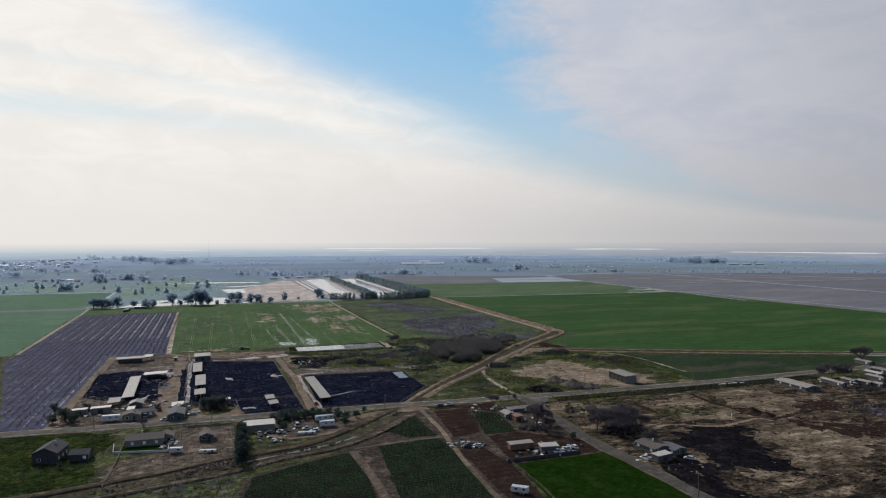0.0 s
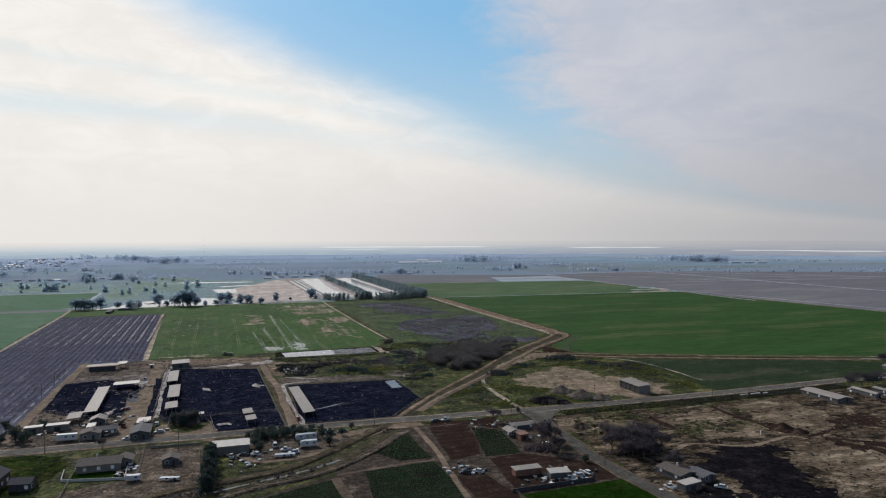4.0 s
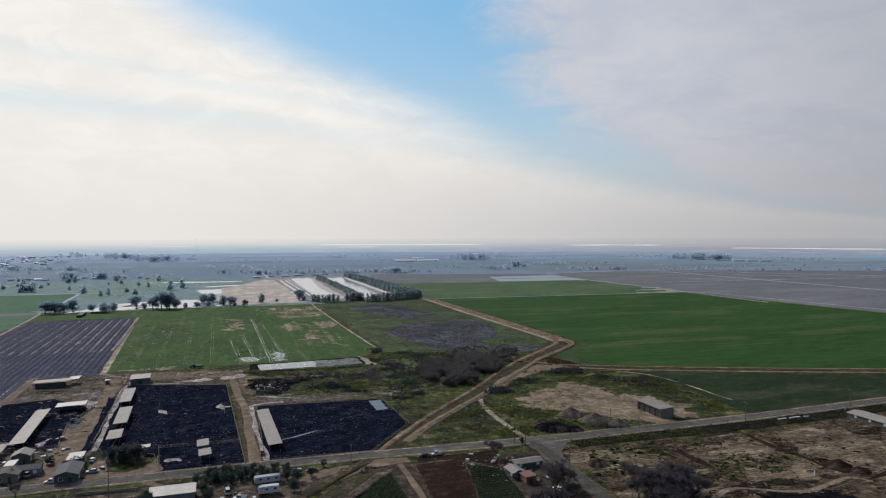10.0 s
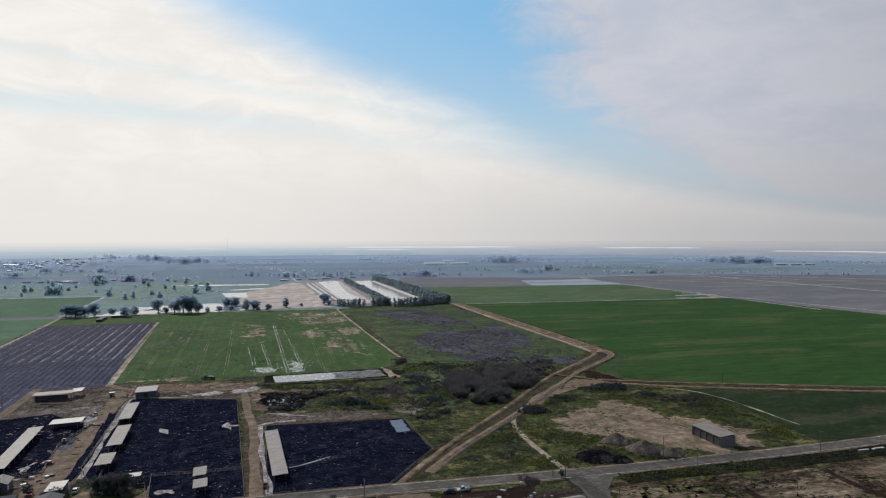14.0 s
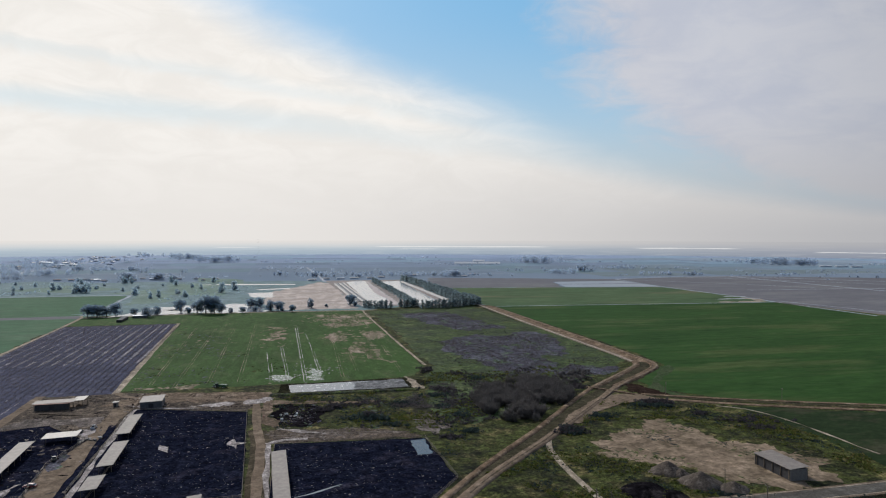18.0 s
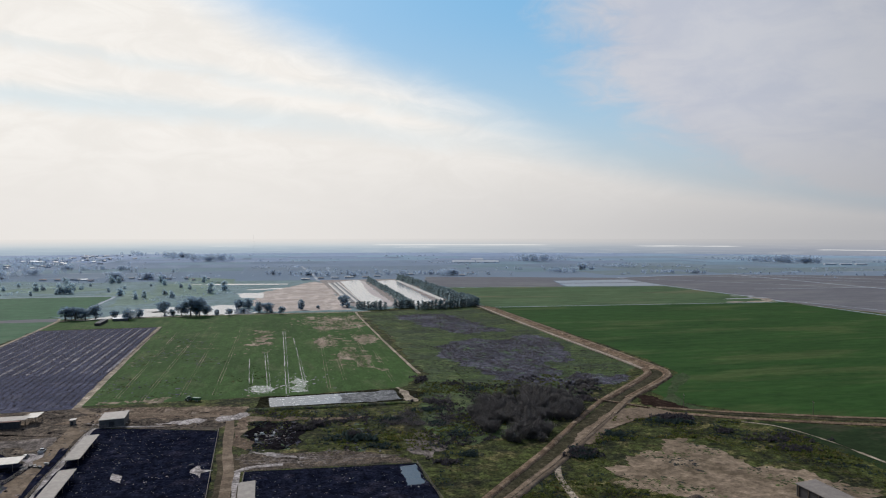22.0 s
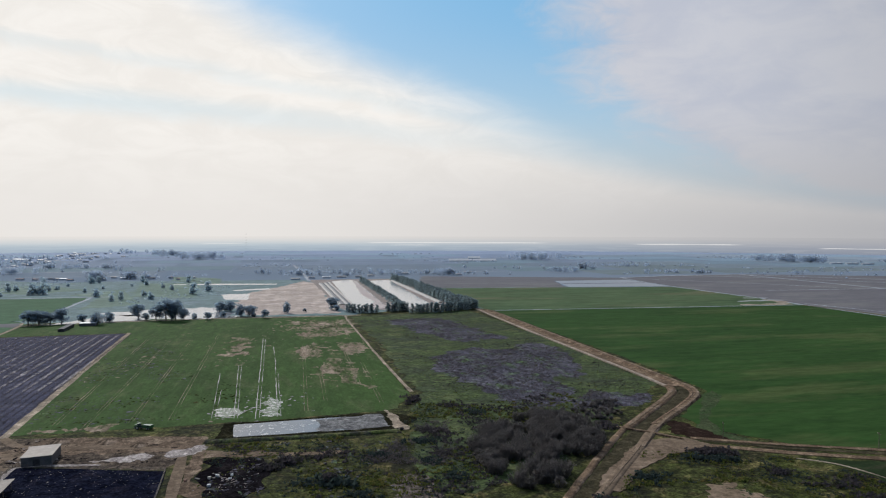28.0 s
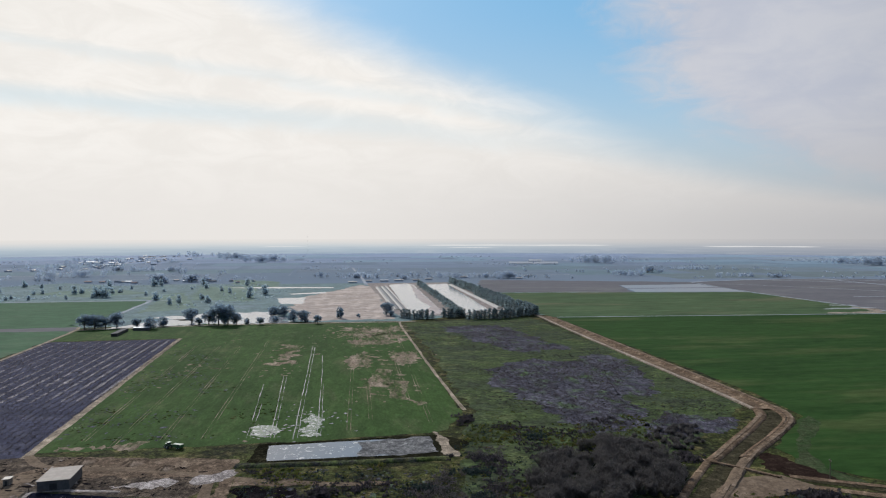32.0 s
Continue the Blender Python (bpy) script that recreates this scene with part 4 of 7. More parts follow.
ribbon("road_curved_path", [(27, 458), (26.5, 443), (30, 425), (34, 410), (39, 394), (43, 381)], 2.6, 0.15, M["pale_strip"], "pale tan curved dirt path", "road", 0.2, gap=2.5)
ribbon("road_ditch_path", [(118, 527), (131, 523), (143, 510), (152, 487), (160, 459), (163, 450)], 1.1, 0.12, M["pale_strip"], "pale broken concrete ditch", "ditch", 1.2, gap=3)
ribbon("road_orchard_east", [(-186, 315), (-214, 400), (-251, 512)], 5.0, 0.09, M["lane"], "dirt headland road by the orchard", "road", 0.8)
ribbon("road_orchard_edge", [(-213, 521), (-262, 652), (-324, 821)], 4.0, 0.10, M["pale_strip"], "pale dirt track between orchard and wheat", "road", 0.7)
ribbon("road_orchard_west", [(-330, 520), (-397, 709), (-448, 851), (-462, 872)], 3.2, 0.10, M["pale_strip"], "pale dirt track", "road", 0.5)
ribbon("road_field_north", [(-448, 851), (-400, 876), (-345, 903), (-255, 934), (-164, 958), (-145, 968)], 4.0, 0.10, M["pale_track"], "pale dirt road along the ponds", "road", 0.6)
ribbon("road_field_east", [(-160, 958), (-152, 929), (-110, 806), (-96, 764), (-67, 680), (-47, 625)], 2.0, 0.10, M["pale_strip"], "narrow pale dirt path", "road", 0.6)
ribbon("road_farm_lane_west", [(-198, 505), (-182, 460), (-161, 399), (-145, 355), (-135, 326)], 5.0, 0.11, M["lane"], "dirt lane beside the corrals", "road", 0.8)
ribbon("road_farm_lane_middle", [(-127, 512), (-107, 459), (-98.5, 442), (-76.5, 375), (-68, 350)], 4.2, 0.11, M["lane"], "dirt lane between the corrals", "road", 0.6)
ribbon("road_farm_lane_north", [(-214, 524), (-196, 510), (-160, 518), (-126, 514), (-90, 513), (-60, 519)], 4.0, 0.11, M["lane"], "dirt lane behind the corrals", "road", 0.8)
ribbon("road_garden_path", [(-12, 352), (-8, 340), (-2, 318), (4, 290), (10, 264)], 2.2, 0.104, M["lane"], "pale dirt path between garden plots", "road", 0.7, gap=2.5)
ribbon("road_garden_path_south", [(9.5, 266), (19, 232), (34, 170)], 2.4, 0.10, M["path"], "dirt path between garden plots", "road", 0.5, gap=3)
ribbon("road_garden_path_west", [(-38, 283), (-30, 261), (-23, 243), (-16, 215), (-6, 170)], 3.6, 0.10, M["path"], "dirt path between crop plots", "road", 0.5, gap=3)
ribbon("road_garden_path_cross", [(-38, 286), (-28, 292), (-2, 303.5), (4, 303)], 1.8, 0.11, M["path"], "narrow dirt path", "road", 0.3, gap=3)
ribbon("road_yard_drive", [(-104, 332), (-92, 326), (-78, 303), (-64, 301), (-45, 316), (-36, 330), (-24, 348)], 3.2, 0.11, M["lane"], "curved dirt drive", "road", 0.4, gap=3)
ribbon("road_bare_drive", [(-47, 330), (-40, 341), (-30, 346.5)], 6, 0.10, M["lane"], "bare dirt pull-in", "road", 0.8, gap=3)

# feed aprons of pale concrete, wet and worn, with black mud along them
ribbon("bank_mud_west", [(-178, 461), (-166, 428), (-154.5, 397), (-146.5, 375), (-143, 364)], 3.0, 0.12, M["mud"], "black mud along the feed apron", "mud", 1.3, gap=2)
for side in (-3.2, 3.2):
    ribbon("bank_mud_lane", [(-107 + side, 459), (-98.5 + side, 442), (-76.5 + side, 375), (-68 + side, 350)], 2.6, 0.105, M["bank"], "dark weedy edge of the lane", "mud", 0.7, gap=2)
for line in ([(-95, 440), (-86, 414), (-77, 388), (-64.5, 354)], [(-183, 489), (-180, 478), (-163, 430), (-151.5, 399), (-143.5, 378), (-140, 367)]):
    ribbon("feed_apron", line, 2.1, 0.17, M["slurry"], "pale worn concrete feed apron", "apron", 1.1, gap=1.6)
ribbon("feed_apron", [(-95, 439), (-91.5, 446), (-80, 449)], 2.4, 0.175, M["slurry"], "pale dried slurry", "apron", 1.2, gap=2)
ribbon("feed_apron", [(-183, 489), (-175, 493), (-152, 495)], 1.4, 0.175, M["slurry"], "pale dried slurry", "apron", 1.2, gap=2)

# ponds, lagoons and flooded ground
patch("water_pond", [(-114.5, 534), (-122, 552.5), (-74, 570), (-70, 562), (-66, 550)], 0.16, M["pond"], "settling pond of still blue-grey water", "pond", 0.6, 3)
patch("water_pond_scum", [(-80, 545.5), (-86, 564), (-56, 577), (-48, 556)], 0.165, M["scum"], "settling pond crusted with grey scum", "pond", 1.6, 2)
patch("bank_pond", [(-121, 530), (-127, 554), (-54, 580), (-38, 572), (-40, 553)], 0.11, M["ditch"], "dark damp rim of the pond", "bank", 1.0, 3)
berm("bank_pond_south", [(-124, 526), (-84, 536), (-43, 549)], 2.0, 1.0, "grassy bank of the settling pond", M["scrub"])
patch("ground_tan_lot", [(-262, 952), (-172, 980), (-190, 1030), (-300, 1390), (-345, 1440), (-352, 1310), (-360, 1210), (-318, 1040)], 0.07, M["sand"], "bare tan levelled lot", "yard", 4, 6)
patch("water_flood", [(-345, 911), (-420, 955), (-403, 984), (-362, 1010), (-330, 1024), (-297, 976), (-272, 940), (-300, 922)], 0.11, M["lagoon"], "flooded ground reflecting the bright sky", "water", 5, 4)
patch("water_flood_west", [(-430, 862), (-416, 925), (-392, 952), (-350, 910)], 0.11, M["lagoon"], "flooded strip under the trees", "water", 4, 4)
patch("water_flood_middle", [(-354, 1110), (-390, 1180), (-356, 1198), (-324, 1112)], 0.12, M["lagoon"], "shallow bright pool", "water", 3, 4)
patch("water_flood_far", [(-404, 1250), (-360, 1290), (-346, 1272), (-390, 1240)], 0.12, M["lagoon"], "thin bright pool", "water", 2, 4)
patch("water_flood_farther", [(-560, 1340), (-480, 1372), (-374, 1384), (-372, 1364), (-470, 1345)], 0.12, M["lagoon"], "thin bright pool", "water", 3, 4)
patch("water_pool_west", [(-434, 945), (-425, 968), (-405, 968), (-414, 944)], 0.13, M["lagoon"], "small bright pool", "water", 2, 4)
patch("ground_levee", [(-186, 1040), (-172, 1010), (-20, 1040), (-30, 1062), (-190, 1530), (-345, 1480)], 0.08, M["levee"], "earth levees round the lagoons", "bank", 2, 6)
patch("water_lagoon_west", [(-177, 1070), (-168, 1030), (-140, 1014), (-126, 1035), (-250, 1450), (-272, 1485), (-294, 1443)], 0.5, M["lagoon"], "long lagoon bright with sky", "lagoon", 0.8, 6)
patch("bank_silt", [(-158, 1016), (-140, 1014), (-126, 1035), (-250, 1446), (-256, 1447), (-192, 1206), (-152, 1096)], 0.56, M["silt"], "pale silt bar along the lagoon", "bank", 2.5, 6)
patch("water_lagoon_east", [(-104, 1040), (-80, 1082), (-198, 1490), (-232, 1455)], 0.5, M["lagoon"], "long lagoon bright with sky", "lagoon", 0.8, 6)
for line, wide, mat in (([(-190, 1062), (-303, 1394)], 2.2, "concrete"), ([(-186, 1064), (-299, 1398)], 3.6, "siding"), ([(-182, 1066), (-296, 1404)], 1.6, "concrete"), ([(-179, 1068), (-294, 1410)], 2.6, "siding"), ([(-176.5, 1069), (-293, 1420)], 1.2, "concrete")):
    berm("bank_lagoon", line, wide, 1.1, "strip of the lined lagoon levee", M[mat])
berm("bank_lagoon_middle", [(-112, 1035), (-243, 1470)], 4.0, 1.4, "earth levee between the lagoons", M["levee"])
berm("bank_lagoon_east", [(-69, 1100), (-188, 1470)], 3.0, 1.6, "pale levee track", M["concrete"])
patch("water_paddy", [(110, 1498), (250, 1547), (290, 1396), (121, 1366)], 0.11, M["paddy"], "flooded grey field", "pond", 1.5, 8)
ribbon("levee_paddy", [(115, 1432), (268, 1470)], 5, 0.3, M["fallow"], "low earth levee between flooded plots", "bank", 0.5)
patch("water_far_strip", [(303, 1110), (366, 1140), (360, 1186), (382, 1160), (374, 1124), (330, 1112)], 0.12, M["pale_track"], "pale dry strip", "field", 5, 6)
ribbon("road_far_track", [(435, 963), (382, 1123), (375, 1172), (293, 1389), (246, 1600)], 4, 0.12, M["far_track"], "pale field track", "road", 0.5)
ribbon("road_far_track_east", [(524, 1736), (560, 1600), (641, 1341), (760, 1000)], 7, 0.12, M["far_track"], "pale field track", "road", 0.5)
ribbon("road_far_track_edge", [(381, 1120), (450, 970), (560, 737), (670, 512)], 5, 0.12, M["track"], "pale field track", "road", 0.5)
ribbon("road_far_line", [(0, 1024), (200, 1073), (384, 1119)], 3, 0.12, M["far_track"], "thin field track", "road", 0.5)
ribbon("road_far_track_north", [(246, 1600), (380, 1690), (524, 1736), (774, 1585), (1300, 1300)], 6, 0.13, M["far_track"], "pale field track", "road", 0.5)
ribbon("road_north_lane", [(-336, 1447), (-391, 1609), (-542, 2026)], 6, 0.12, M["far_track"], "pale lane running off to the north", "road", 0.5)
ribbon("road_town", [(-1120, 1640), (-1213, 1872), (-1288, 2082), (-1460, 2532), (-1592, 2843)], 16, 0.14, M["far_track"], "far straight road, pale with painted haze", "road", 1.0, gap=20)
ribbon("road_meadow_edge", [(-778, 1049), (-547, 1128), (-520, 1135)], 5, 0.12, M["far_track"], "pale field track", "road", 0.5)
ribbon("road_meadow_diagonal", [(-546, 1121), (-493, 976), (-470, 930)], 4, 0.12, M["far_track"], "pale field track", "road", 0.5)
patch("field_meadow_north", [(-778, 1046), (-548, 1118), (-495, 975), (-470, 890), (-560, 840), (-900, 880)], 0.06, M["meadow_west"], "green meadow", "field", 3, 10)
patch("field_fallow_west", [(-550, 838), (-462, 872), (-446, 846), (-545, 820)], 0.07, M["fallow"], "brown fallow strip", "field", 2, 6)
patch("field_grove_floor", [(-480, 880), (-350, 925), (-400, 1000), (-300, 1050), (-420, 1250), (-900, 1400), (-1000, 1150), (-790, 1056), (-540, 1130)], 0.05, M["grove"], "rough pasture, greyed with painted haze", "field", 5, 10)

# pasture plots: green paled in the base colour for haze
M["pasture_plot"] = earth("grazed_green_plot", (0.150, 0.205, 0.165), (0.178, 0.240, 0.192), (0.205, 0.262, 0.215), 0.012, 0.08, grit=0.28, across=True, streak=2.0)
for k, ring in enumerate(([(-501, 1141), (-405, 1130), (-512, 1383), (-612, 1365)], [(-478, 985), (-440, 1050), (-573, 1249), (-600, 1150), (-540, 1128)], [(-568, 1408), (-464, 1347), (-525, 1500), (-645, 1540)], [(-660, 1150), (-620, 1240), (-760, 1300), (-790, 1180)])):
    patch("field_pasture", ring, 0.062 + 0.004 * k, M["pasture_plot"], "plot of green pasture, paled with painted haze", "field", 7, 6)
for line, wide in (([(339, 1696), (500, 1655), (640, 1560), (770, 1480)], 5), ([(393, 1137), (454, 1034), (565, 800)], 3), ([(420, 1330), (640, 1390), (900, 1440)], 4), ([(300, 1560), (420, 1500), (560, 1400)], 3)):
    ribbon("road_fallow_track", line, wide, 0.085, M["far_track"], "pale track over the fallow fields", "road", 0.8, gap=14)
for ring in ([(313, 1150), (384, 1172), (382, 1182), (330, 1166)], [(338, 1196), (376, 1200), (374, 1208), (344, 1206)]):
    patch("water_field_corner", ring, 0.10, M["paddy"], "shallow water in the field corner", "water", 2.5, 4)
# wet tramlines, flooded corners and bare patches in the wheat
for a, b, wide in (((-136, 560), (-175, 664), 0.7), ((-134.5, 561), (-156, 620), 0.5), ((-126, 563), (-173, 690), 0.9), ((-124.4, 563.5), (-171, 690), 0.6), ((-115.6, 564), (-195, 801), 1.0), ((-114, 565), (-193, 801), 0.6), ((-106, 568), (-153, 706), 0.9), ((-153, 706), (-173, 762), 0.6), ((-104.5, 569), (-140, 672), 0.4)):
    mids = [(a[0] + (b[0] - a[0]) * k / 6, a[1] + (b[1] - a[1]) * k / 6) for k in range(7)]
    ribbon("water_tramline", mids, wide * 0.34, 0.11, M["puddle_bright"], "wheel rut full of water", "water", 0.34, gap=2.0)
for a, b, wide in (((-172, 552), (-252, 790), 0.35), ((-188, 540), (-270, 790), 0.35), ((-95, 580), (-175, 850), 0.3), ((-60, 600), (-135, 850), 0.3), ((-205, 545), (-290, 790), 0.35), ((-155, 557), (-240, 815), 0.3), ((-80, 640), (-120, 770), 0.45), ((-90, 600), (-112, 672), 0.4)):
    for side in (-0.9, 0.9):
        ribbon("wheat_tramline", [(a[0] + side, a[1]), ((a[0] + b[0]) / 2 + side, (a[1] + b[1]) / 2), (b[0] + side, b[1])], wide * 0.8, 0.105, M["thin_wheat"], "pale wheel rut through the wheat", "track", 0.25, gap=5)
for ring in ([(-138, 564), (-140, 579), (-131, 581), (-125, 566)], [(-114, 568), (-120, 590), (-124, 606), (-114, 596), (-105, 571)]):
    patch("water_flooded_wheat", ring, 0.10, M["splash"], "flooded corner of the wheat", "water", 2.5, 2)
for k, ring in enumerate(([(-129, 786), (-108, 787), (-98, 743), (-113, 735), (-121, 760)], [(-114, 670), (-119, 722), (-108, 718), (-104, 690), (-90, 686), (-82, 640), (-92, 644), (-97, 668)], [(-205, 903), (-149, 932), (-140, 890), (-160, 880), (-190, 885)],
             [(-190, 872), (-150, 886), (-130, 846), (-170, 845)], [(-222, 805), (-207, 802), (-190, 750), (-198, 730), (-206, 760)], [(-203, 728), (-186, 737), (-180, 728), (-196, 718)], [(-178, 836), (-140, 846), (-136, 822), (-165, 815)],
             [(-151, 747), (-148, 790), (-134, 750), (-128, 726), (-138, 722)], [(-235, 703), (-218, 709), (-216, 705), (-232, 700)], [(-83, 644), (-69, 636), (-73, 629)], [(-210, 536), (-180, 548), (-176, 541), (-208, 530)])):
    patch("bare_patch", ring, 0.075 + 0.003 * k, M["thin_wheat"], "thin bare patch in the wheat", "field", 0.16 * max(abs(ring[0][0] - ring[2][0]), 6), 1.2)


# details of the farmyard and of the ground behind the corrals
patch("ground_pen_dirt", [(-128, 337), (-133, 349), (-130, 357), (-123, 342), (-116, 341.5), (-110, 347), (-111, 362), (-101, 338), (-112, 334)], 0.125, M["lane"], "bare tan dirt at the corral gate", "yard", 1.2, 1.5)
patch("ground_lane_island", [(-177, 421), (-171, 417), (-165.5, 405), (-167, 398), (-171, 403)], 0.115, M["heath"], "weedy dark island in the farm lane", "ground", 1.5, 1.5)
patch("ground_dry_strip", [(-226, 447), (-227, 468), (-212, 468), (-193, 478), (-186, 462), (-191, 456), (-206, 459)], 0.075, M["dry_grey"], "grey dried mud behind the corral", "yard", 2.0, 2)
patch("ground_dry_strip_north", [(-230, 476), (-195, 486), (-188, 474), (-212, 469)], 0.078, M["yard"], "dark trampled ground before the hay barn", "yard", 2.0, 2)
for ring in ([(-188, 453), (-183, 454), (-175, 437), (-178, 433)], [(-170, 376), (-169, 385), (-165, 378), (-165, 371)], [(-106, 356.5), (-101, 358), (-99, 354), (-105, 354)], [(-99, 463), (-90, 462), (-74, 457), (-90, 459)]):
    patch("slurry_patch", ring, 0.135, M["slurry"], "pale dried slurry on black mud", "slurry", 2.0, 0.9, "stuff")
patch("ground_bare_spot", [(-36, 487), (-30, 496), (-21, 491), (-18, 473), (-23, 462), (-31, 468)], 0.09, M["dry_grey"], "bare grey-brown spot among weeds", "ground", 2.5, 1.5)
patch("ground_track_edge", [(-122, 511), (-95, 519), (-93, 511), (-119, 506)], 0.10, M["dirt"], "pale dirt strip along the old pen", "yard", 1.2, 1.5)
patch("ground_track_spill", [(-110, 470), (-122, 512), (-118, 515), (-110, 482), (-102, 477), (-99, 464)], 0.098, M["dirt"], "pale dirt spilled beside the lane", "yard", 1.5, 1.5)
patch("bank_pond_rim", [(-56, 585), (-50, 579), (-39, 553), (-46, 554), (-51, 570)], 0.13, M["pale_strip"], "pale crumbled end bank of the pond", "bank", 1.5, 1.2)
patch("road_crossing", [(-29, 345), (-27, 354), (-9, 357), (-7, 352), (-15, 349), (-25, 344)], 0.22, M["lane"], "dirt crossing where the canal meets the road", "road", 0.8, 1.5)
patch("ground_garden_dark", [(-6, 357), (19, 363), (28, 368), (27, 346), (12, 357), (-4, 351)], 0.065, M["garden"], "dark garden strip beside the road", "field", 0.8, 2)
for k, (x0, y0, x1, y1) in enumerate(((-98, 452, -40, 462), (-96, 449, -50, 457), (-90, 458, -36, 464))):
    ribbon("mud_streak", [(x0, y0), ((x0 + x1) / 2 - 6, (y0 + y1) / 2 - 2), ((x0 + x1) / 2 + 8, (y0 + y1) / 2 + 1.5), (x1, y1)], 0.9, 0.112, M["dry_grey"], "pale wavy streak of dried mud", "mud", 1.2, "stuff", gap=2.0)

# ruts worn into the canal banks
def rut_beside(line, off, width, z, mat, label):
    pts = rounded(line)
    out = []
    for i, c in enumerate(pts):
        d = (pts[min(i + 1, len(pts) - 1)] - pts[max(i - 1, 0)]).normalized()
        out.append((c.x + d.y * off, c.y - d.x * off))
    ribbon("road_rut", out, width, z, mat, label, "road", 0.35, gap=3.0)


for off, z in ((-1.1, 0.60), (1.0, 0.59)):
    rut_beside(BANK_E[8:-1] + [(-6, 391)], off, 0.5, z, M["yard"], "dark wheel rut on the canal road")
    rut_beside(BANK_E[:8], off, 0.5, 0.72, M["yard"], "dark wheel rut on the canal road")
for off in (-1.3, 1.2):
    rut_beside([(-24, 320)] + BANK_S[1:], off, 0.5, 0.68, M["bank"], "dark wheel rut on the lower canal bank")
# ---- plants ----
def tube(verts, faces, a, b, ra, rb, sides=4):
    """A tapered limb from a to b."""
    a, b = Vector(a), Vector(b)
    d = (b - a).normalized()
    s = d.orthogonal().normalized()
    t = d.cross(s)
    base = len(verts)
    for c, r in ((a, ra), (b, rb)):
        for k in range(sides):
            w_ = 2 * math.pi * k / sides
            verts.append(tuple(c + (s * math.cos(w_) + t * math.sin(w_)) * r))
    for k in range(sides):
        j = (k + 1) % sides
        faces.append((base + k, base + j, base + sides + j, base + sides + k))


def leaf(verts, faces, c, size, rng):
    """A small bent clump of leaves: two triangles."""
    n_ = Vector((rng.gauss(0, 1), rng.gauss(0, 1), rng.gauss(0, 1))).normalized()
    s = n_.orthogonal().normalized()
    t = n_.cross(s)
    base = len(verts)
    for x, y, h in ((-0.6, -0.5, 0), (0.6, -0.35, 0.15), (0.5, 0.6, -0.1), (-0.45, 0.5, 0.2)):
        verts.append(tuple(Vector(c) + (s * x * rng.uniform(0.7, 1.3) + t * y * rng.uniform(0.7, 1.3) + n_ * h) * size))
    faces.append((base, base + 1, base + 2, base + 3))


def lobes_for(style, rng):
    """Lobes of a crown for a tree ten metres high: centre and radius."""
    out = []
    if style == "round":
        for k in range(15):
            a, r = rng.uniform(0, 6.28), 2.7 * math.sqrt(rng.random())
            out.append((Vector((r * math.cos(a), r * math.sin(a), rng.uniform(2.6, 8.4) - 0.35 * r)), rng.uniform(1.2, 2.1)))
    elif style == "full":
        for k in range(20):
            a, r = rng.uniform(0, 6.28), 2.5 * math.sqrt(rng.random())
            out.append((Vector((r * math.cos(a), r * math.sin(a), 1.3 + 7.3 * rng.random() * (1 - 0.1 * r))), rng.uniform(1.2, 1.9)))
    elif style == "tall":
        for k in range(12):
            z = 0.9 + 8.3 * k / 11
            wide = 1.5 * (1 - 0.55 * k / 11)
            a = rng.uniform(0, 6.28)
            out.append((Vector((wide * 0.6 * math.cos(a), wide * 0.6 * math.sin(a), z)), wide * rng.uniform(0.65, 1.0)))
    else:
        for k in range(8):
            a, r = rng.uniform(0, 6.28), rng.uniform(0.2, 1.6)
            out.append((Vector((r * math.cos(a), r * math.sin(a), rng.uniform(4.6, 9.0))), rng.uniform(0.7, 1.3)))
    return out


def leafy_tree(name, style, mat, seed, label, category="tree", leaves=70, clump=1.0):
    """A leafy tree ten metres high: trunk with limbs, and a crown of leaf clumps with gaps."""
    rng = random.Random(seed)
    root = empty(name, 0, 0)
    tagged(root, label, category)
    verts, faces = [], []
    lean = Vector((rng.uniform(-0.3, 0.3), rng.uniform(-0.3, 0.3), 0))
    tube(verts, faces, (0, 0, -0.3), Vector((0, 0, 2.6)) + lean * 0.5, 0.32, 0.22, 6)
    tube(verts, faces, Vector((0, 0, 2.6)) + lean * 0.5, Vector((0, 0, 6.5)) + lean, 0.22, 0.09, 5)
    lobes = lobes_for(style, rng)
    for c, r in lobes[::2]:
        tube(verts, faces, Vector((0, 0, min(2.4, c.z * 0.5))) + lean * 0.5, c, 0.12, 0.03, 4)
    mesh_object("trunk", verts, faces, M["bark"], root)
    verts, faces = [], []
    for c, r in lobes:
        for k in range(leaves):
            d = Vector((rng.gauss(0, 1), rng.gauss(0, 1), rng.gauss(0, 0.85))).normalized()
            leaf(verts, faces, c + d * r * rng.uniform(0.35, 1.08), rng.uniform(0.32, 0.62) * clump, rng)
    mesh_object("crown", verts, faces, mat, root)
    return root


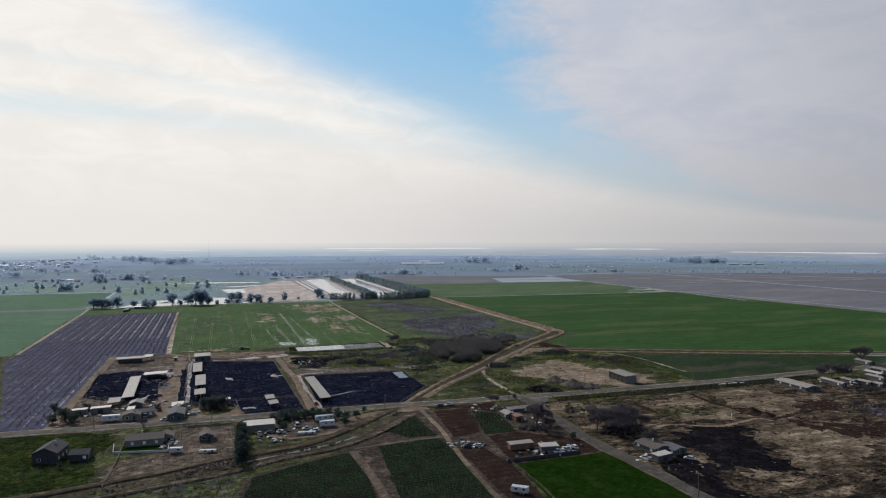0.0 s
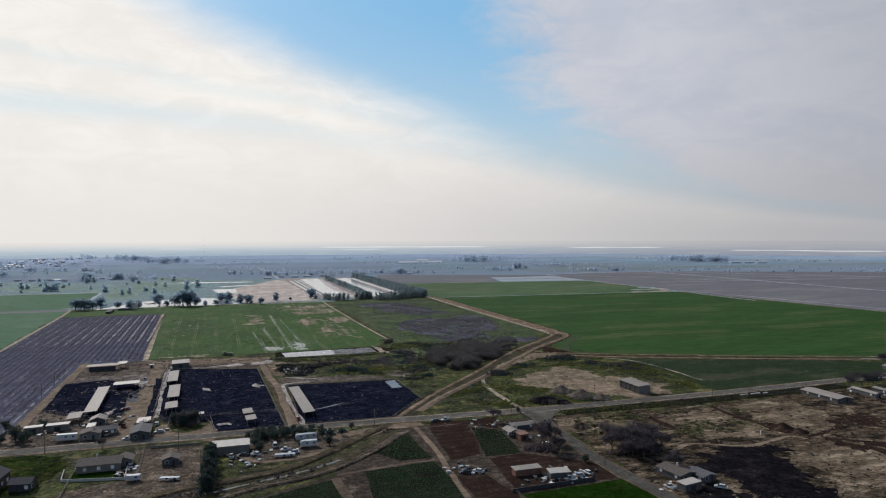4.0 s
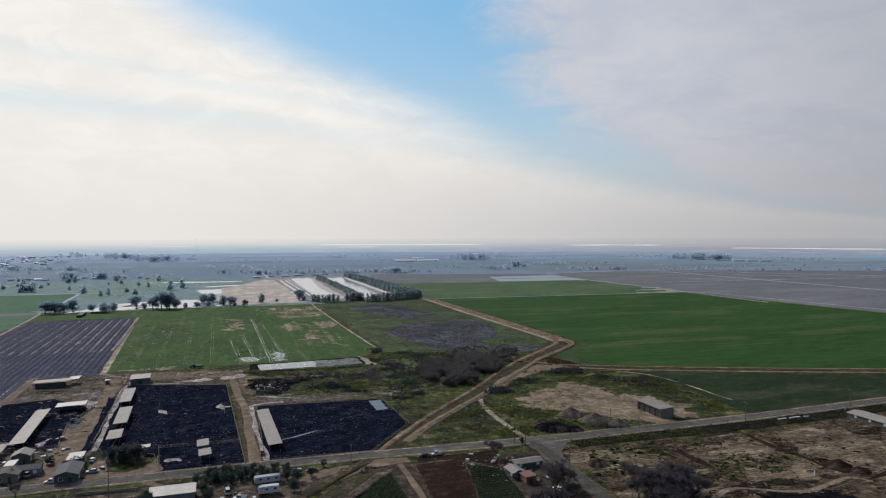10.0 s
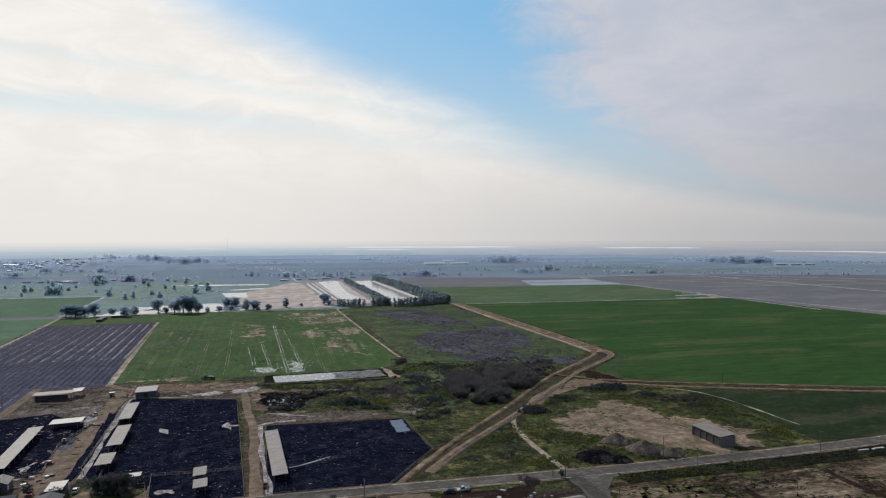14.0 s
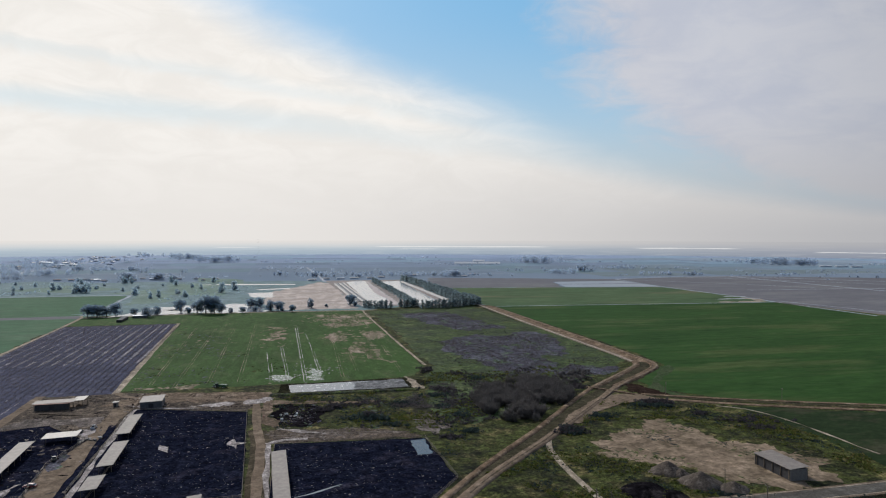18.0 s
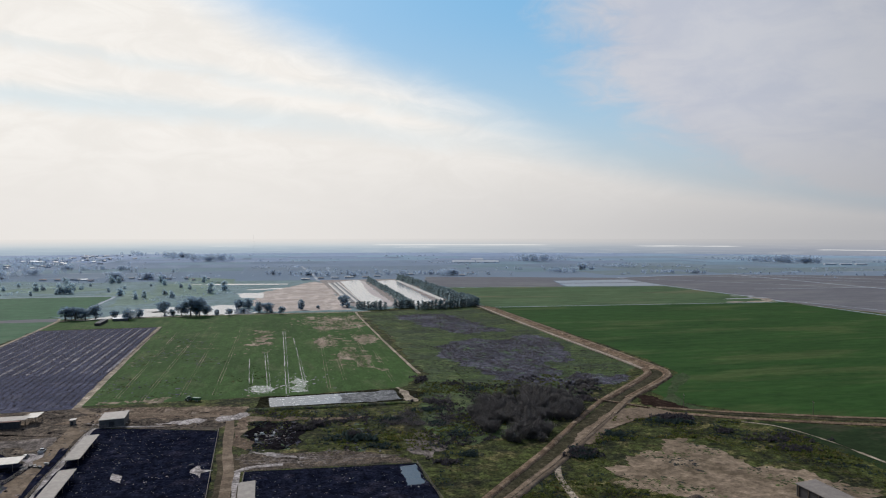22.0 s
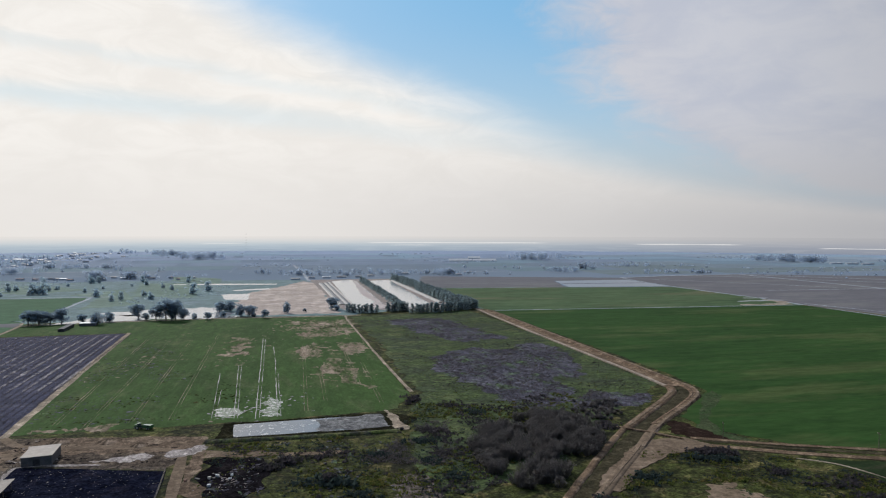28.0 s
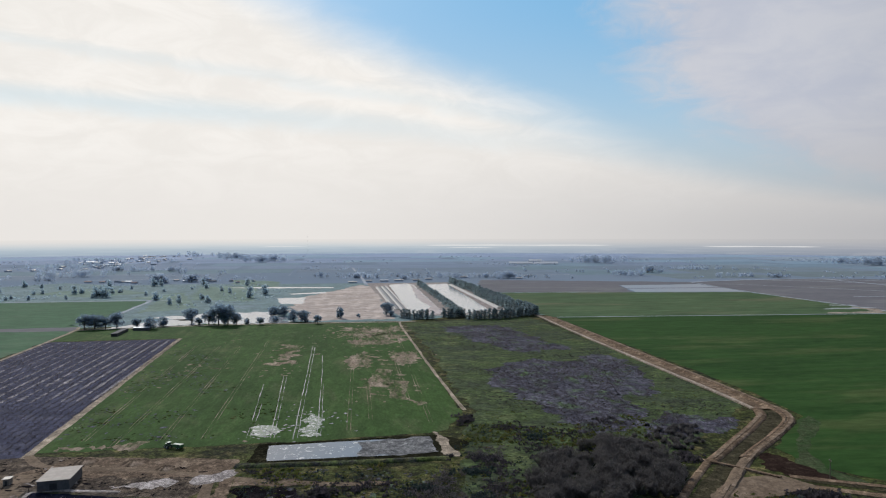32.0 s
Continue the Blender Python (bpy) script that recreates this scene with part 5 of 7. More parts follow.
def bare_tree(name, mat, seed, label, spread=0.75, depth=4):
    """A leafless tree ten metres high: trunk, and limbs that fork into fine twigs."""
    rng = random.Random(seed)
    root = empty(name, 0, 0)
    tagged(root, label, "tree")
    verts, faces = [], []
    tube(verts, faces, (0, 0, -0.3), (0.1, 0.05, 2.2), 0.34, 0.24, 6)
    mesh_object("trunk", verts, faces, M["bark"], root)
    verts, faces = [], []

    def grow(a, way, length, r, level):
        b = a + way * length
        tube(verts, faces, a, b, r, r * 0.6, 3)
        if level == 0:
            for k in range(9):
                leaf(verts, faces, b + Vector((rng.gauss(0, 0.3), rng.gauss(0, 0.3), rng.gauss(0, 0.3))), rng.uniform(0.10, 0.26), rng)
            return
        for k in range(3 if level > 1 else 4):
            turn = Vector((rng.gauss(0, spread), rng.gauss(0, spread), rng.uniform(0.0, 0.5)))
            grow(b if k else a + way * length * 0.7, (way + turn).normalized(), length * rng.uniform(0.6, 0.82), r * 0.58, level - 1)

    for k in range(4):
        a_ = 1.6 * k + rng.uniform(-0.4, 0.4)
        grow(Vector((0.1, 0.05, 2.0)), Vector((0.6 * math.cos(a_), 0.6 * math.sin(a_), 0.9)).normalized(), rng.uniform(2.0, 2.8), 0.16, depth)
    mesh_object("crown", verts, faces, mat, root)
    return root


USED = set()


def plant(protos, x, y, height, rng, wide=1.0, group=""):
    """Sets one of the trees down at a place, at a height in metres: itself the first time, then copies."""
    proto = protos[rng.randrange(len(protos))]
    s = height / 10
    m_ = pose(x, y, 0, 0, 0, rng.uniform(0, 360)) @ Matrix.Diagonal((s * wide, s * wide, s, 1))
    if proto.name not in USED:
        USED.add(proto.name)
        proto.matrix_basis = m_
        ob = proto
    else:
        ob = copy_thing(proto, m_)
        if proto.scale.length:
            ob.matrix_basis = m_
    return tagged(ob, "", "", group)


def inside(x, y, ring):
    hit, n_ = False, len(ring)
    for i in range(n_):
        (xa, ya), (xb, yb) = ring[i], ring[(i + 1) % n_]
        if (ya > y) != (yb > y) and x < (xb - xa) * (y - ya) / (yb - ya) + xa:
            hit = not hit
    return hit


def spots(ring, count, rng, clump=0.0, scale=0.05):
    """Random places in an outline; with clump, gathered in patches."""
    xs, ys = [c[0] for c in ring], [c[1] for c in ring]
    out, tries = [], 0
    while len(out) < count and tries < count * 30:
        tries += 1
        x, y = rng.uniform(min(xs), max(xs)), rng.uniform(min(ys), max(ys))
        if inside(x, y, ring) and noise.noise((x * scale, y * scale, 4.0)) > clump * rng.uniform(0.2, 1.0) - 0.35 * (1 - clump):
            out.append((x, y))
    return out


def scatter(name, rings, mat, label, low, high, rng, pieces=9, flat=0.7, category="bushes", twiggy=False, base=0.05, leafy=1.0, twigs=3):
    """Low growth that nobody could count: many small bushes of leaf clumps, as one object."""
    verts, faces = [], []
    for x, y in rings:
        s = rng.uniform(low, high)
        for k in range(pieces):
            c = Vector((x + rng.gauss(0, 0.42) * s, y + rng.gauss(0, 0.42) * s, base + abs(rng.gauss(0.35, 0.25)) * s * flat))
            leaf(verts, faces, c, s * rng.uniform(0.28, 0.55) * leafy, rng)
        if twiggy:
            for k in range(twigs):
                tube(verts, faces, (x, y, -0.1), (x + rng.gauss(0, 0.35) * s, y + rng.gauss(0, 0.35) * s, s * flat * rng.uniform(0.7, 1.2)), 0.035 * s, 0.010 * s, 3)
    return tagged(mesh_object(name, verts, faces, mat), label, category, "", "stuff")


rng = random.Random(5)
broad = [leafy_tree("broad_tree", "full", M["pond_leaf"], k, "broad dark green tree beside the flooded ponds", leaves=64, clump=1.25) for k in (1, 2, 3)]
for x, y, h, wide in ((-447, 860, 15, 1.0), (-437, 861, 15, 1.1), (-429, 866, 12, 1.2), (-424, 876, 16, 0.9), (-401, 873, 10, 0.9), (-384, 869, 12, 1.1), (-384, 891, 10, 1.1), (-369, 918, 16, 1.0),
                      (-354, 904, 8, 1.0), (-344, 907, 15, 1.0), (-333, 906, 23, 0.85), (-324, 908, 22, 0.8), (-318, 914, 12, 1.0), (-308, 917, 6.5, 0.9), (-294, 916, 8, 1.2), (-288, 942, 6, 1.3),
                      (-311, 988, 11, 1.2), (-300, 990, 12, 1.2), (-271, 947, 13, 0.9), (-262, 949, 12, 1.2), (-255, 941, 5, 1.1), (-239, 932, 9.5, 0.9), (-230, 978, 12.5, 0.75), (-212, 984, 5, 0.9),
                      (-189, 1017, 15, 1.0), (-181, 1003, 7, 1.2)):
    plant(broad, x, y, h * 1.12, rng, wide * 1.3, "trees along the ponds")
grove = [leafy_tree("field_tree", "full", M["mid_leaf"], k, "tree standing in rough pasture, haze in its leaf colour", leaves=45, clump=1.7) for k in (11, 12)]
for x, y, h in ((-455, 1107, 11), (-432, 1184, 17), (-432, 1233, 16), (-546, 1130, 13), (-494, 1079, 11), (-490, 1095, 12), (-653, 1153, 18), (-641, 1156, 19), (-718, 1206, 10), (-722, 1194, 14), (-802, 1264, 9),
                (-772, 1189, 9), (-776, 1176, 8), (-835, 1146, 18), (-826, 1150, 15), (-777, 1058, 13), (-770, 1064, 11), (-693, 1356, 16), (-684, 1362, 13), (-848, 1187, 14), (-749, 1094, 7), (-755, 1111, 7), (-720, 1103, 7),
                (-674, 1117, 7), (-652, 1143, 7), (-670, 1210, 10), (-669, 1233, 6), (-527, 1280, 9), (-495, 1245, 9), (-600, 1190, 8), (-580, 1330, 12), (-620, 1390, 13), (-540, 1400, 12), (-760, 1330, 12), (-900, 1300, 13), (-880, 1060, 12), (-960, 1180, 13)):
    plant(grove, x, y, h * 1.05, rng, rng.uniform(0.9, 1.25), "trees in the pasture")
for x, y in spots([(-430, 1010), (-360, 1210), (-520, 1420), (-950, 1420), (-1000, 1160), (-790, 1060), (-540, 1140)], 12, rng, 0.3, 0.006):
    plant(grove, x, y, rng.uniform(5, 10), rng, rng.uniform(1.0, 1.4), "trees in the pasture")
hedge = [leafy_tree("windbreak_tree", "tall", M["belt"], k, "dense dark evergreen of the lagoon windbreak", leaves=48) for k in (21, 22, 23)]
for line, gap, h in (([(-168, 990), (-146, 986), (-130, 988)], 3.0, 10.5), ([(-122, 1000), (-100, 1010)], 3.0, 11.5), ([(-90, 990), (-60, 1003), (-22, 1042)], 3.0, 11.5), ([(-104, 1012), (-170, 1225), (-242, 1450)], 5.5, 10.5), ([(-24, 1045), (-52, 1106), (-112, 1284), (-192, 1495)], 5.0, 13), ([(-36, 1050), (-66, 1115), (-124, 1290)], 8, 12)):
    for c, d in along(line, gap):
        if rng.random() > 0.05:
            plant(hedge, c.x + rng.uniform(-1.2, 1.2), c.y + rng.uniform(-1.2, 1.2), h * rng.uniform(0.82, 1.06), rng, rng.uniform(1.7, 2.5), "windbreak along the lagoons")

def wood(x, y, count, sx, sy, h, rng):
    """A far grove whose trees nobody could count: trunks and crowns of leaf clumps, as one object."""
    verts, faces = [], []
    for k in range(count):
        cx, cy, tall = x + rng.gauss(0, sx), y + rng.gauss(0, sy), h * rng.uniform(0.6, 1.1)
        tube(verts, faces, (cx, cy, -0.3), (cx, cy, tall * 0.5), 0.4, 0.2, 4)
        for j in range(170):
            d = Vector((rng.gauss(0, 1), rng.gauss(0, 1), rng.gauss(0, 1))).normalized() * rng.random() ** 0.4
            leaf(verts, faces, (cx + d.x * tall * 0.5, cy + d.y * tall * 0.5, tall * (0.52 + 0.46 * d.z)), tall * rng.uniform(0.09, 0.16), rng)
    return tagged(mesh_object("far_grove", verts, faces, M["far_leaf"]), "distant grove of trees tinted with painted haze", "trees", "", "stuff")


far = [leafy_tree("distant_tree", "round", M["far_leaf"], k, "distant tree, leaves tinted with painted haze", leaves=13, clump=2.2) for k in (31, 32)]
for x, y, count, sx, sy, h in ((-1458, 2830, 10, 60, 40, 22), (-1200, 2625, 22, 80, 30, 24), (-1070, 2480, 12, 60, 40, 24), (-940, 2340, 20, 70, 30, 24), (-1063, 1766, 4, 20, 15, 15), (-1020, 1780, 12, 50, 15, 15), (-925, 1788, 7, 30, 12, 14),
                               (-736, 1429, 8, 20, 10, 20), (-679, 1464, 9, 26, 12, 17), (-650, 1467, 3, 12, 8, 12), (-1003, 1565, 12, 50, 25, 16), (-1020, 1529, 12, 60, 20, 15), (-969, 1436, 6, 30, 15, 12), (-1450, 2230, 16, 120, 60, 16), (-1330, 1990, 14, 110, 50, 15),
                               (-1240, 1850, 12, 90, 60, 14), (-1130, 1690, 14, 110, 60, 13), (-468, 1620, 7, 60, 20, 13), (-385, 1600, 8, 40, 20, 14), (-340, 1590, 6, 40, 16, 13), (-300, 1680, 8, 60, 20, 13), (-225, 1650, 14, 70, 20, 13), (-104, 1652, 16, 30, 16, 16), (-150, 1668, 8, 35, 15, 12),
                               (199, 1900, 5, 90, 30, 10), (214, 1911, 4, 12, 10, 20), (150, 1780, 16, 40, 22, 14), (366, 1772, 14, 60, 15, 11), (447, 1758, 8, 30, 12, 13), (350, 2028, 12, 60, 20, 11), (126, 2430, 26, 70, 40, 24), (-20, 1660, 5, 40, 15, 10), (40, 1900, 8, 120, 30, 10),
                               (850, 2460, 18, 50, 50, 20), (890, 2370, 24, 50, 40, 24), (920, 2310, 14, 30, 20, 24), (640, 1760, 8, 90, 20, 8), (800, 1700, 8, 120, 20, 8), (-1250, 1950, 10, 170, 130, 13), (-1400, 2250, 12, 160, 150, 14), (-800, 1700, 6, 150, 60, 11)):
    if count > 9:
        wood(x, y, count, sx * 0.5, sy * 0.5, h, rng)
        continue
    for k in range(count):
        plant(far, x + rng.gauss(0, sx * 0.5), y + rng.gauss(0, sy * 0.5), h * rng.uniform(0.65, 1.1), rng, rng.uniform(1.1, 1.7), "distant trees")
bare = [bare_tree("bare_tree", M["twig"], k, "large leafless grey-brown tree") for k in (41, 42)]
for x, y, h, wide in ((44, 316, 14, 0.95), (49, 323, 9, 1.1), (27, 357, 8, 1.1), (80, 313, 13, 1.3), (88, 320, 12, 1.3), (74, 322, 10, 1.3), (83, 306, 9, 1.3), (-136, 349, 5, 1.2), (-139, 345, 4, 1.2), (-118, 355, 8, 1.4), (-142, 318, 6, 1.0), (90, 290, 8, 1.0), (250, 432, 10, 1.2), (262, 440, 9, 1.2), (240, 428, 9, 1.0), (275, 415, 8, 1.2),
                      (300, 482, 14, 1.2), (216, 350, 6, 1.2), (226, 345, 6, 1.3), (77, 316, 11, 1.4), (85, 315, 11, 1.4), (91, 313, 10, 1.4), (79, 308, 9, 1.4), (72, 314, 9, 1.3), (50, 313, 7, 1.2)):
    plant(bare, x, y, h, rng, wide, "leafless trees round the homesteads")
dark = [leafy_tree("evergreen_tree", "round", M["pine"], k, "dense dark evergreen beside the long shed", leaves=80) for k in (51, 52)]
for x, y, h, wide in ((-82, 271, 9, 0.85), (-80, 266, 9, 0.85), (-84, 279, 9.5, 0.85), (-86, 286, 9, 0.85), (-88, 293, 8.5, 0.9), (-90, 300, 8, 0.9), (-92, 306, 7, 0.9)):
    plant(dark, x, y, h, rng, wide, "row of tall evergreens")
low_tree = [leafy_tree("round_tree", "round", M["leaf"], k, "small round green tree in a yard", leaves=50) for k in (61, 62)]
for x, y, h in ((-117.5, 356, 8), (-120.5, 353, 7), (-126, 354, 7), (-123.5, 357, 6), (-80, 336, 5), (-76, 338, 5.5), (-71, 337, 5), (-66, 339, 5), (-72, 331, 4.5), (-47, 323, 5), (-41, 348, 3.5), (40, 375, 3.5), (-196, 292, 6), (-203, 283, 5), (-190, 270, 5), (-206, 268, 7), (-182, 262, 4), (58, 300, 4), (-200, 345, 6), (-192, 338, 6), (-186, 350, 5), (-182, 332, 5), (-150, 352, 4), (-81, 333, 4.5), (-77, 331, 5), (-73, 328, 5), (-69, 333, 4.5), (-64, 333, 5), (-60, 335, 4.5), (-56, 334, 5), (-52, 334, 4.5), (-48, 333, 5), (-58, 320, 4), (-44, 337, 4), (-80, 327, 5), (-78, 321, 4.5), (-75, 316, 4.5), (-84, 330, 5), (-62, 337.5, 5), (-58, 340, 5), (-54, 341, 4.5), (-79, 334, 5), (-74, 335, 5), (-68, 336.5, 5), (-192, 262, 4), (-186, 255, 3.5), (-175, 258, 3.5), (-150, 262, 3), (-186, 330, 7), (-190, 326, 6), (-180, 326, 6)):
    plant(low_tree, x, y, h, rng, rng.uniform(1.0, 1.4), "yard trees")

# the leafless thicket and smaller growth
THICKET = [(-12, 536), (-4, 503), (4, 490), (16, 482), (23, 486), (34, 512), (46, 534), (47, 556), (36, 578), (20, 582), (4, 562)]
LOW_THICKET = [(30, 585), (50, 606), (66, 615), (66, 592), (52, 566), (44, 560)]
verts, faces = [], []
for ring, count, low_, high_ in ((THICKET, 300, 5.4, 8.2), (LOW_THICKET, 70, 1.6, 3.2)):
    for x, y in spots(ring, count, rng):
        tall = rng.uniform(low_, high_) * (0.9 + 0.35 * noise.noise((x * 0.09, y * 0.09, 1.0)))
        wide = tall * rng.uniform(0.42, 0.60)
        for k in range(62):
            a_, r_ = rng.uniform(0, 6.28), math.sqrt(rng.random())
            foot = (x + 0.35 * wide * r_ * math.cos(a_), y + 0.35 * wide * r_ * math.sin(a_), -0.1)
            tip = Vector((x + wide * r_ * math.cos(a_) + rng.gauss(0, 0.25), y + wide * r_ * math.sin(a_) + rng.gauss(0, 0.25), tall * (math.sqrt(max(0.05, 1 - 0.85 * r_ * r_)) * rng.uniform(0.75, 1.0))))
            mid_ = Vector(foot).lerp(tip, 0.55) + Vector((rng.gauss(0, 0.2), rng.gauss(0, 0.2), 0.06 * tall))
            tube(verts, faces, foot, mid_, 0.075, 0.055, 3)
            tube(verts, faces, mid_, tip, 0.055, 0.015, 3)
            for j in range(4):
                leaf(verts, faces, mid_.lerp(tip, rng.uniform(0.25, 1.0)) + Vector((rng.gauss(0, 0.2), rng.gauss(0, 0.2), 0)), rng.uniform(0.12, 0.34), rng)
tagged(mesh_object("thicket", verts, faces, M["thicket"]), "dense thicket of leafless purple-grey brush in rounded domes", "thicket", "", "stuff")
bush_v, bush_f = [], []
for k in range(900):
    a_, r_ = rng.uniform(0, 6.28), 3.6 * math.sqrt(rng.random())
    top = 3.0 * math.sqrt(max(0.04, 1 - (r_ / 3.9) ** 2)) * rng.uniform(0.55, 1.05)
    if k % 5 == 0:
        tube(bush_v, bush_f, (r_ * 0.3 * math.cos(a_), r_ * 0.3 * math.sin(a_), -0.1), (r_ * math.cos(a_), r_ * math.sin(a_), top), 0.05, 0.015, 3)
    leaf(bush_v, bush_f, Vector((r_ * math.cos(a_), r_ * math.sin(a_), top)), rng.uniform(0.2, 0.42), rng)
bush_ob = mesh_object("thorn_bush", bush_v, bush_f, M["weed_dark"])
bush_ob.location = (-60, 486, 0)
tagged(bush_ob, "dense dark rounded thorn bush among yellow-green weeds", "bush")
SCRUB = [(-120, 522), (-45, 545), (-40, 600), (40, 630), (50, 580), (20, 500), (-25, 470), (-60, 468), (-80, 500)]
scatter("scrub", spots(SCRUB, 1500, rng, 0.4, 0.03), M["weed"], "yellow-green weeds and low scrub", 0.5, 1.5, rng, 9, 0.6)
scatter("scrub", spots(SCRUB, 700, rng, 0.6, 0.04), M["weed_dark"], "dark dead weeds and low scrub", 0.6, 1.9, rng, 10, 0.6)
HEATH = ([(-46, 729), (-19, 771), (10, 768), (30, 802), (52, 777), (58, 700), (52, 668), (31, 672), (42, 645), (40, 612), (29, 597), (12, 596), (1, 616), (-12, 643), (-23, 663), (-37, 686)],
         [(55, 638), (73, 626), (86, 632), (84, 618), (68, 604), (53, 594), (42, 597), (42, 612)], [(-110, 930), (-60, 950), (-20, 880), (10, 820), (-30, 800), (-70, 850)])
for ring, count in zip(HEATH, (3600, 500, 1800)):
    scatter("dead_brush", spots(ring, count, rng, 0.15, 0.05), M["brush"], "low leafless purple-grey brush", 0.6, 1.7, rng, 5, 0.5, "brush", True, leafy=0.5, twigs=3)
scatter("dead_brush", spots([(-52, 508), (-40, 545), (-36, 562), (-23, 568), (-16, 520), (-20, 505)], 420, rng, 0.45, 0.06), M["brush"], "low leafless purple-grey brush", 0.8, 2.2, rng, 6, 0.7, "brush", True, leafy=0.5)
scatter("scrub", spots([(-150, 945), (-30, 1020), (60, 780), (96, 660), (52, 590), (-40, 600), (-95, 790)], 2600, rng, 0.45, 0.03), M["weed_dark"], "dark dead weeds over the old field", 0.5, 1.2, rng, 6, 0.35, leafy=0.8)
scatter("scrub", spots([(-150, 945), (-30, 1020), (60, 780), (96, 660), (52, 590), (-40, 600), (-95, 790)], 1800, rng, 0.35, 0.024), M["weed"], "green weeds over the old field", 0.4, 1.0, rng, 6, 0.3, leafy=0.8)
scatter("scrub", spots([(30, 450), (60, 530), (130, 525), (160, 460), (150, 425), (120, 470), (90, 498), (50, 490)], 650, rng, 0.5, 0.04), M["weed"], "weeds round the sandy lot", 0.5, 1.6, rng, 8, 0.6)
scatter("scrub", spots([(34, 388), (44, 384), (90, 400), (70, 425), (42, 442), (30, 440)], 360, rng, 0.3, 0.05), M["weed"], "weeds beside the curved path", 0.4, 1.3, rng, 8, 0.6)
scatter("scrub", spots([(0, 412), (34, 384), (28, 440), (22, 440)], 260, rng, 0.3, 0.05), M["weed"], "weeds between path and canal", 0.4, 1.2, rng, 8, 0.6)
scatter("scrub", spots([(56, 368), (110, 381), (200, 410), (300, 425), (300, 200), (105, 190), (80, 265), (62, 330)], 420, rng, 0.55, 0.03), M["weed_dark"], "dead weeds on the wasteland", 0.5, 1.6, rng, 7, 0.45)
scatter("scrub", spots([(62, 372), (150, 399), (240, 432), (240, 440), (150, 407), (62, 381)], 420, rng, 0.2, 0.05), M["pine"], "weeds in the roadside ditch", 0.4, 1.0, rng, 8, 0.5)
scatter("scrub", spots([(62, 379), (62, 372), (120, 388), (120, 395)], 120, rng, 0.1), M["weed"], "green weeds in the verge", 0.5, 1.2, rng, 8, 0.7)
scatter("scrub", spots([(-225, 185), (-100, 246), (-70, 272), (-50, 285), (-20, 345), (-30, 350), (-60, 290), (-130, 240), (-230, 200)], 700, rng, 0.3), M["weed_dark"], "weeds on the lower canal bank", 0.4, 1.2, rng, 7, 0.6)
scatter("scrub", spots([(-110, 243), (-78, 258), (-72, 225), (-66, 165), (-120, 165), (-150, 220)], 500, rng, 0.2), M["weed"], "yellow-green weeds", 0.5, 1.3, rng, 8, 0.6)
for cx, cy, sx, sy, s, mat in ((84, 399, 7, 2.0, 0.9, "pine"), (-60, 484, 9, 3.5, 2.4, "pine"), (-86, 497, 4, 2, 1.8, "weed_dark"), (-82, 505, 4, 3, 2.0, "weed_dark"), (90, 530, 9, 4, 2.0, "weed_dark"), (38, 472, 6, 5, 2.0, "weed_dark"), (128, 500, 12, 8, 1.6, "weed_dark"),
                               (84, 335, 6, 4, 2.0, "twig_dark"), (82, 314, 8, 5, 2.0, "twig"), (88, 320, 5, 4, 2.2, "twig"), (44, 317, 5, 4, 1.9, "twig"), (-122, 357, 6, 4, 1.8, "twig"), (230, 345, 14, 10, 2.0, "twig_dark"), (250, 400, 16, 12, 1.6, "weed_dark"), (-29, 551, 7, 4, 1.5, "weed_dark"), (-30, 535, 6, 4, 1.4, "pine"), (-48, 516, 5, 3, 1.3, "pine"), (-8, 467, 6, 4, 1.2, "pine"), (-16, 457, 5, 3, 1.3, "weed_dark"), (-14, 495, 4, 5, 1.4, "pine"), (-19, 518, 6, 4, 1.3, "weed_dark"), (-45, 474, 5, 2.5, 1.2, "pine"), (-25, 511, 4, 4, 1.2, "pine"),
                               (-44, 605, 3, 8, 1.8, "weed_dark"), (-23, 596, 6, 5, 1.2, "weed_dark"), (-10, 584, 5, 4, 1.3, "pine"), (87, 523, 10, 3, 1.8, "pine"), (58, 500, 7, 5, 1.5, "pine"), (38, 471, 4, 7, 1.6, "pine"), (108, 509, 5, 4, 1.3, "weed_dark"), (129, 486, 7, 4, 1.4, "weed_dark"), (52, 566, 5, 6, 1.6, "weed_dark")):
    scatter("bush_clump", [(cx + rng.gauss(0, sx * 0.5), cy + rng.gauss(0, sy * 0.5)) for k in range(46)], M[mat], "dense clump of dark bushes", s * 0.7, s * 1.3, rng, 12, 0.8)

# rows of leafy vegetables in the near plots
def crop_rows(ring, gap, label, low, high):
    c_, s_ = math.cos(GRID), math.sin(GRID)
    us, vs = [x * c_ + y * s_ for x, y in ring], [-x * s_ + y * c_ for x, y in ring]
    places, v = [], min(vs)
    while v < max(vs):
        u = min(us)
        while u < max(us):
            x, y = u * c_ - v * s_ + rng.gauss(0, 0.12), u * s_ + v * c_ + rng.gauss(0, 0.10)
            if inside(x, y, ring) and noise.noise((x * 0.12, y * 0.12, 5.0)) > -0.42:
                places.append((x, y))
            u += 0.62
        v += gap
    scatter("vegetable_rows", places, M["veg"], label, low, high, rng, 3, 0.55, "crop", leafy=1.3)


crop_rows([(-28, 290), (-2, 302), (7, 275), (16, 240), (17, 228), (-14, 228), (-17, 240)], 1.7, "rows of dark leafy vegetables", 0.35, 0.6)
crop_rows([(-72, 252), (-56, 268), (-39, 282), (-31, 262), (-22, 228), (-72, 228)], 1.9, "rows of dark bluish vegetables", 0.35, 0.6)
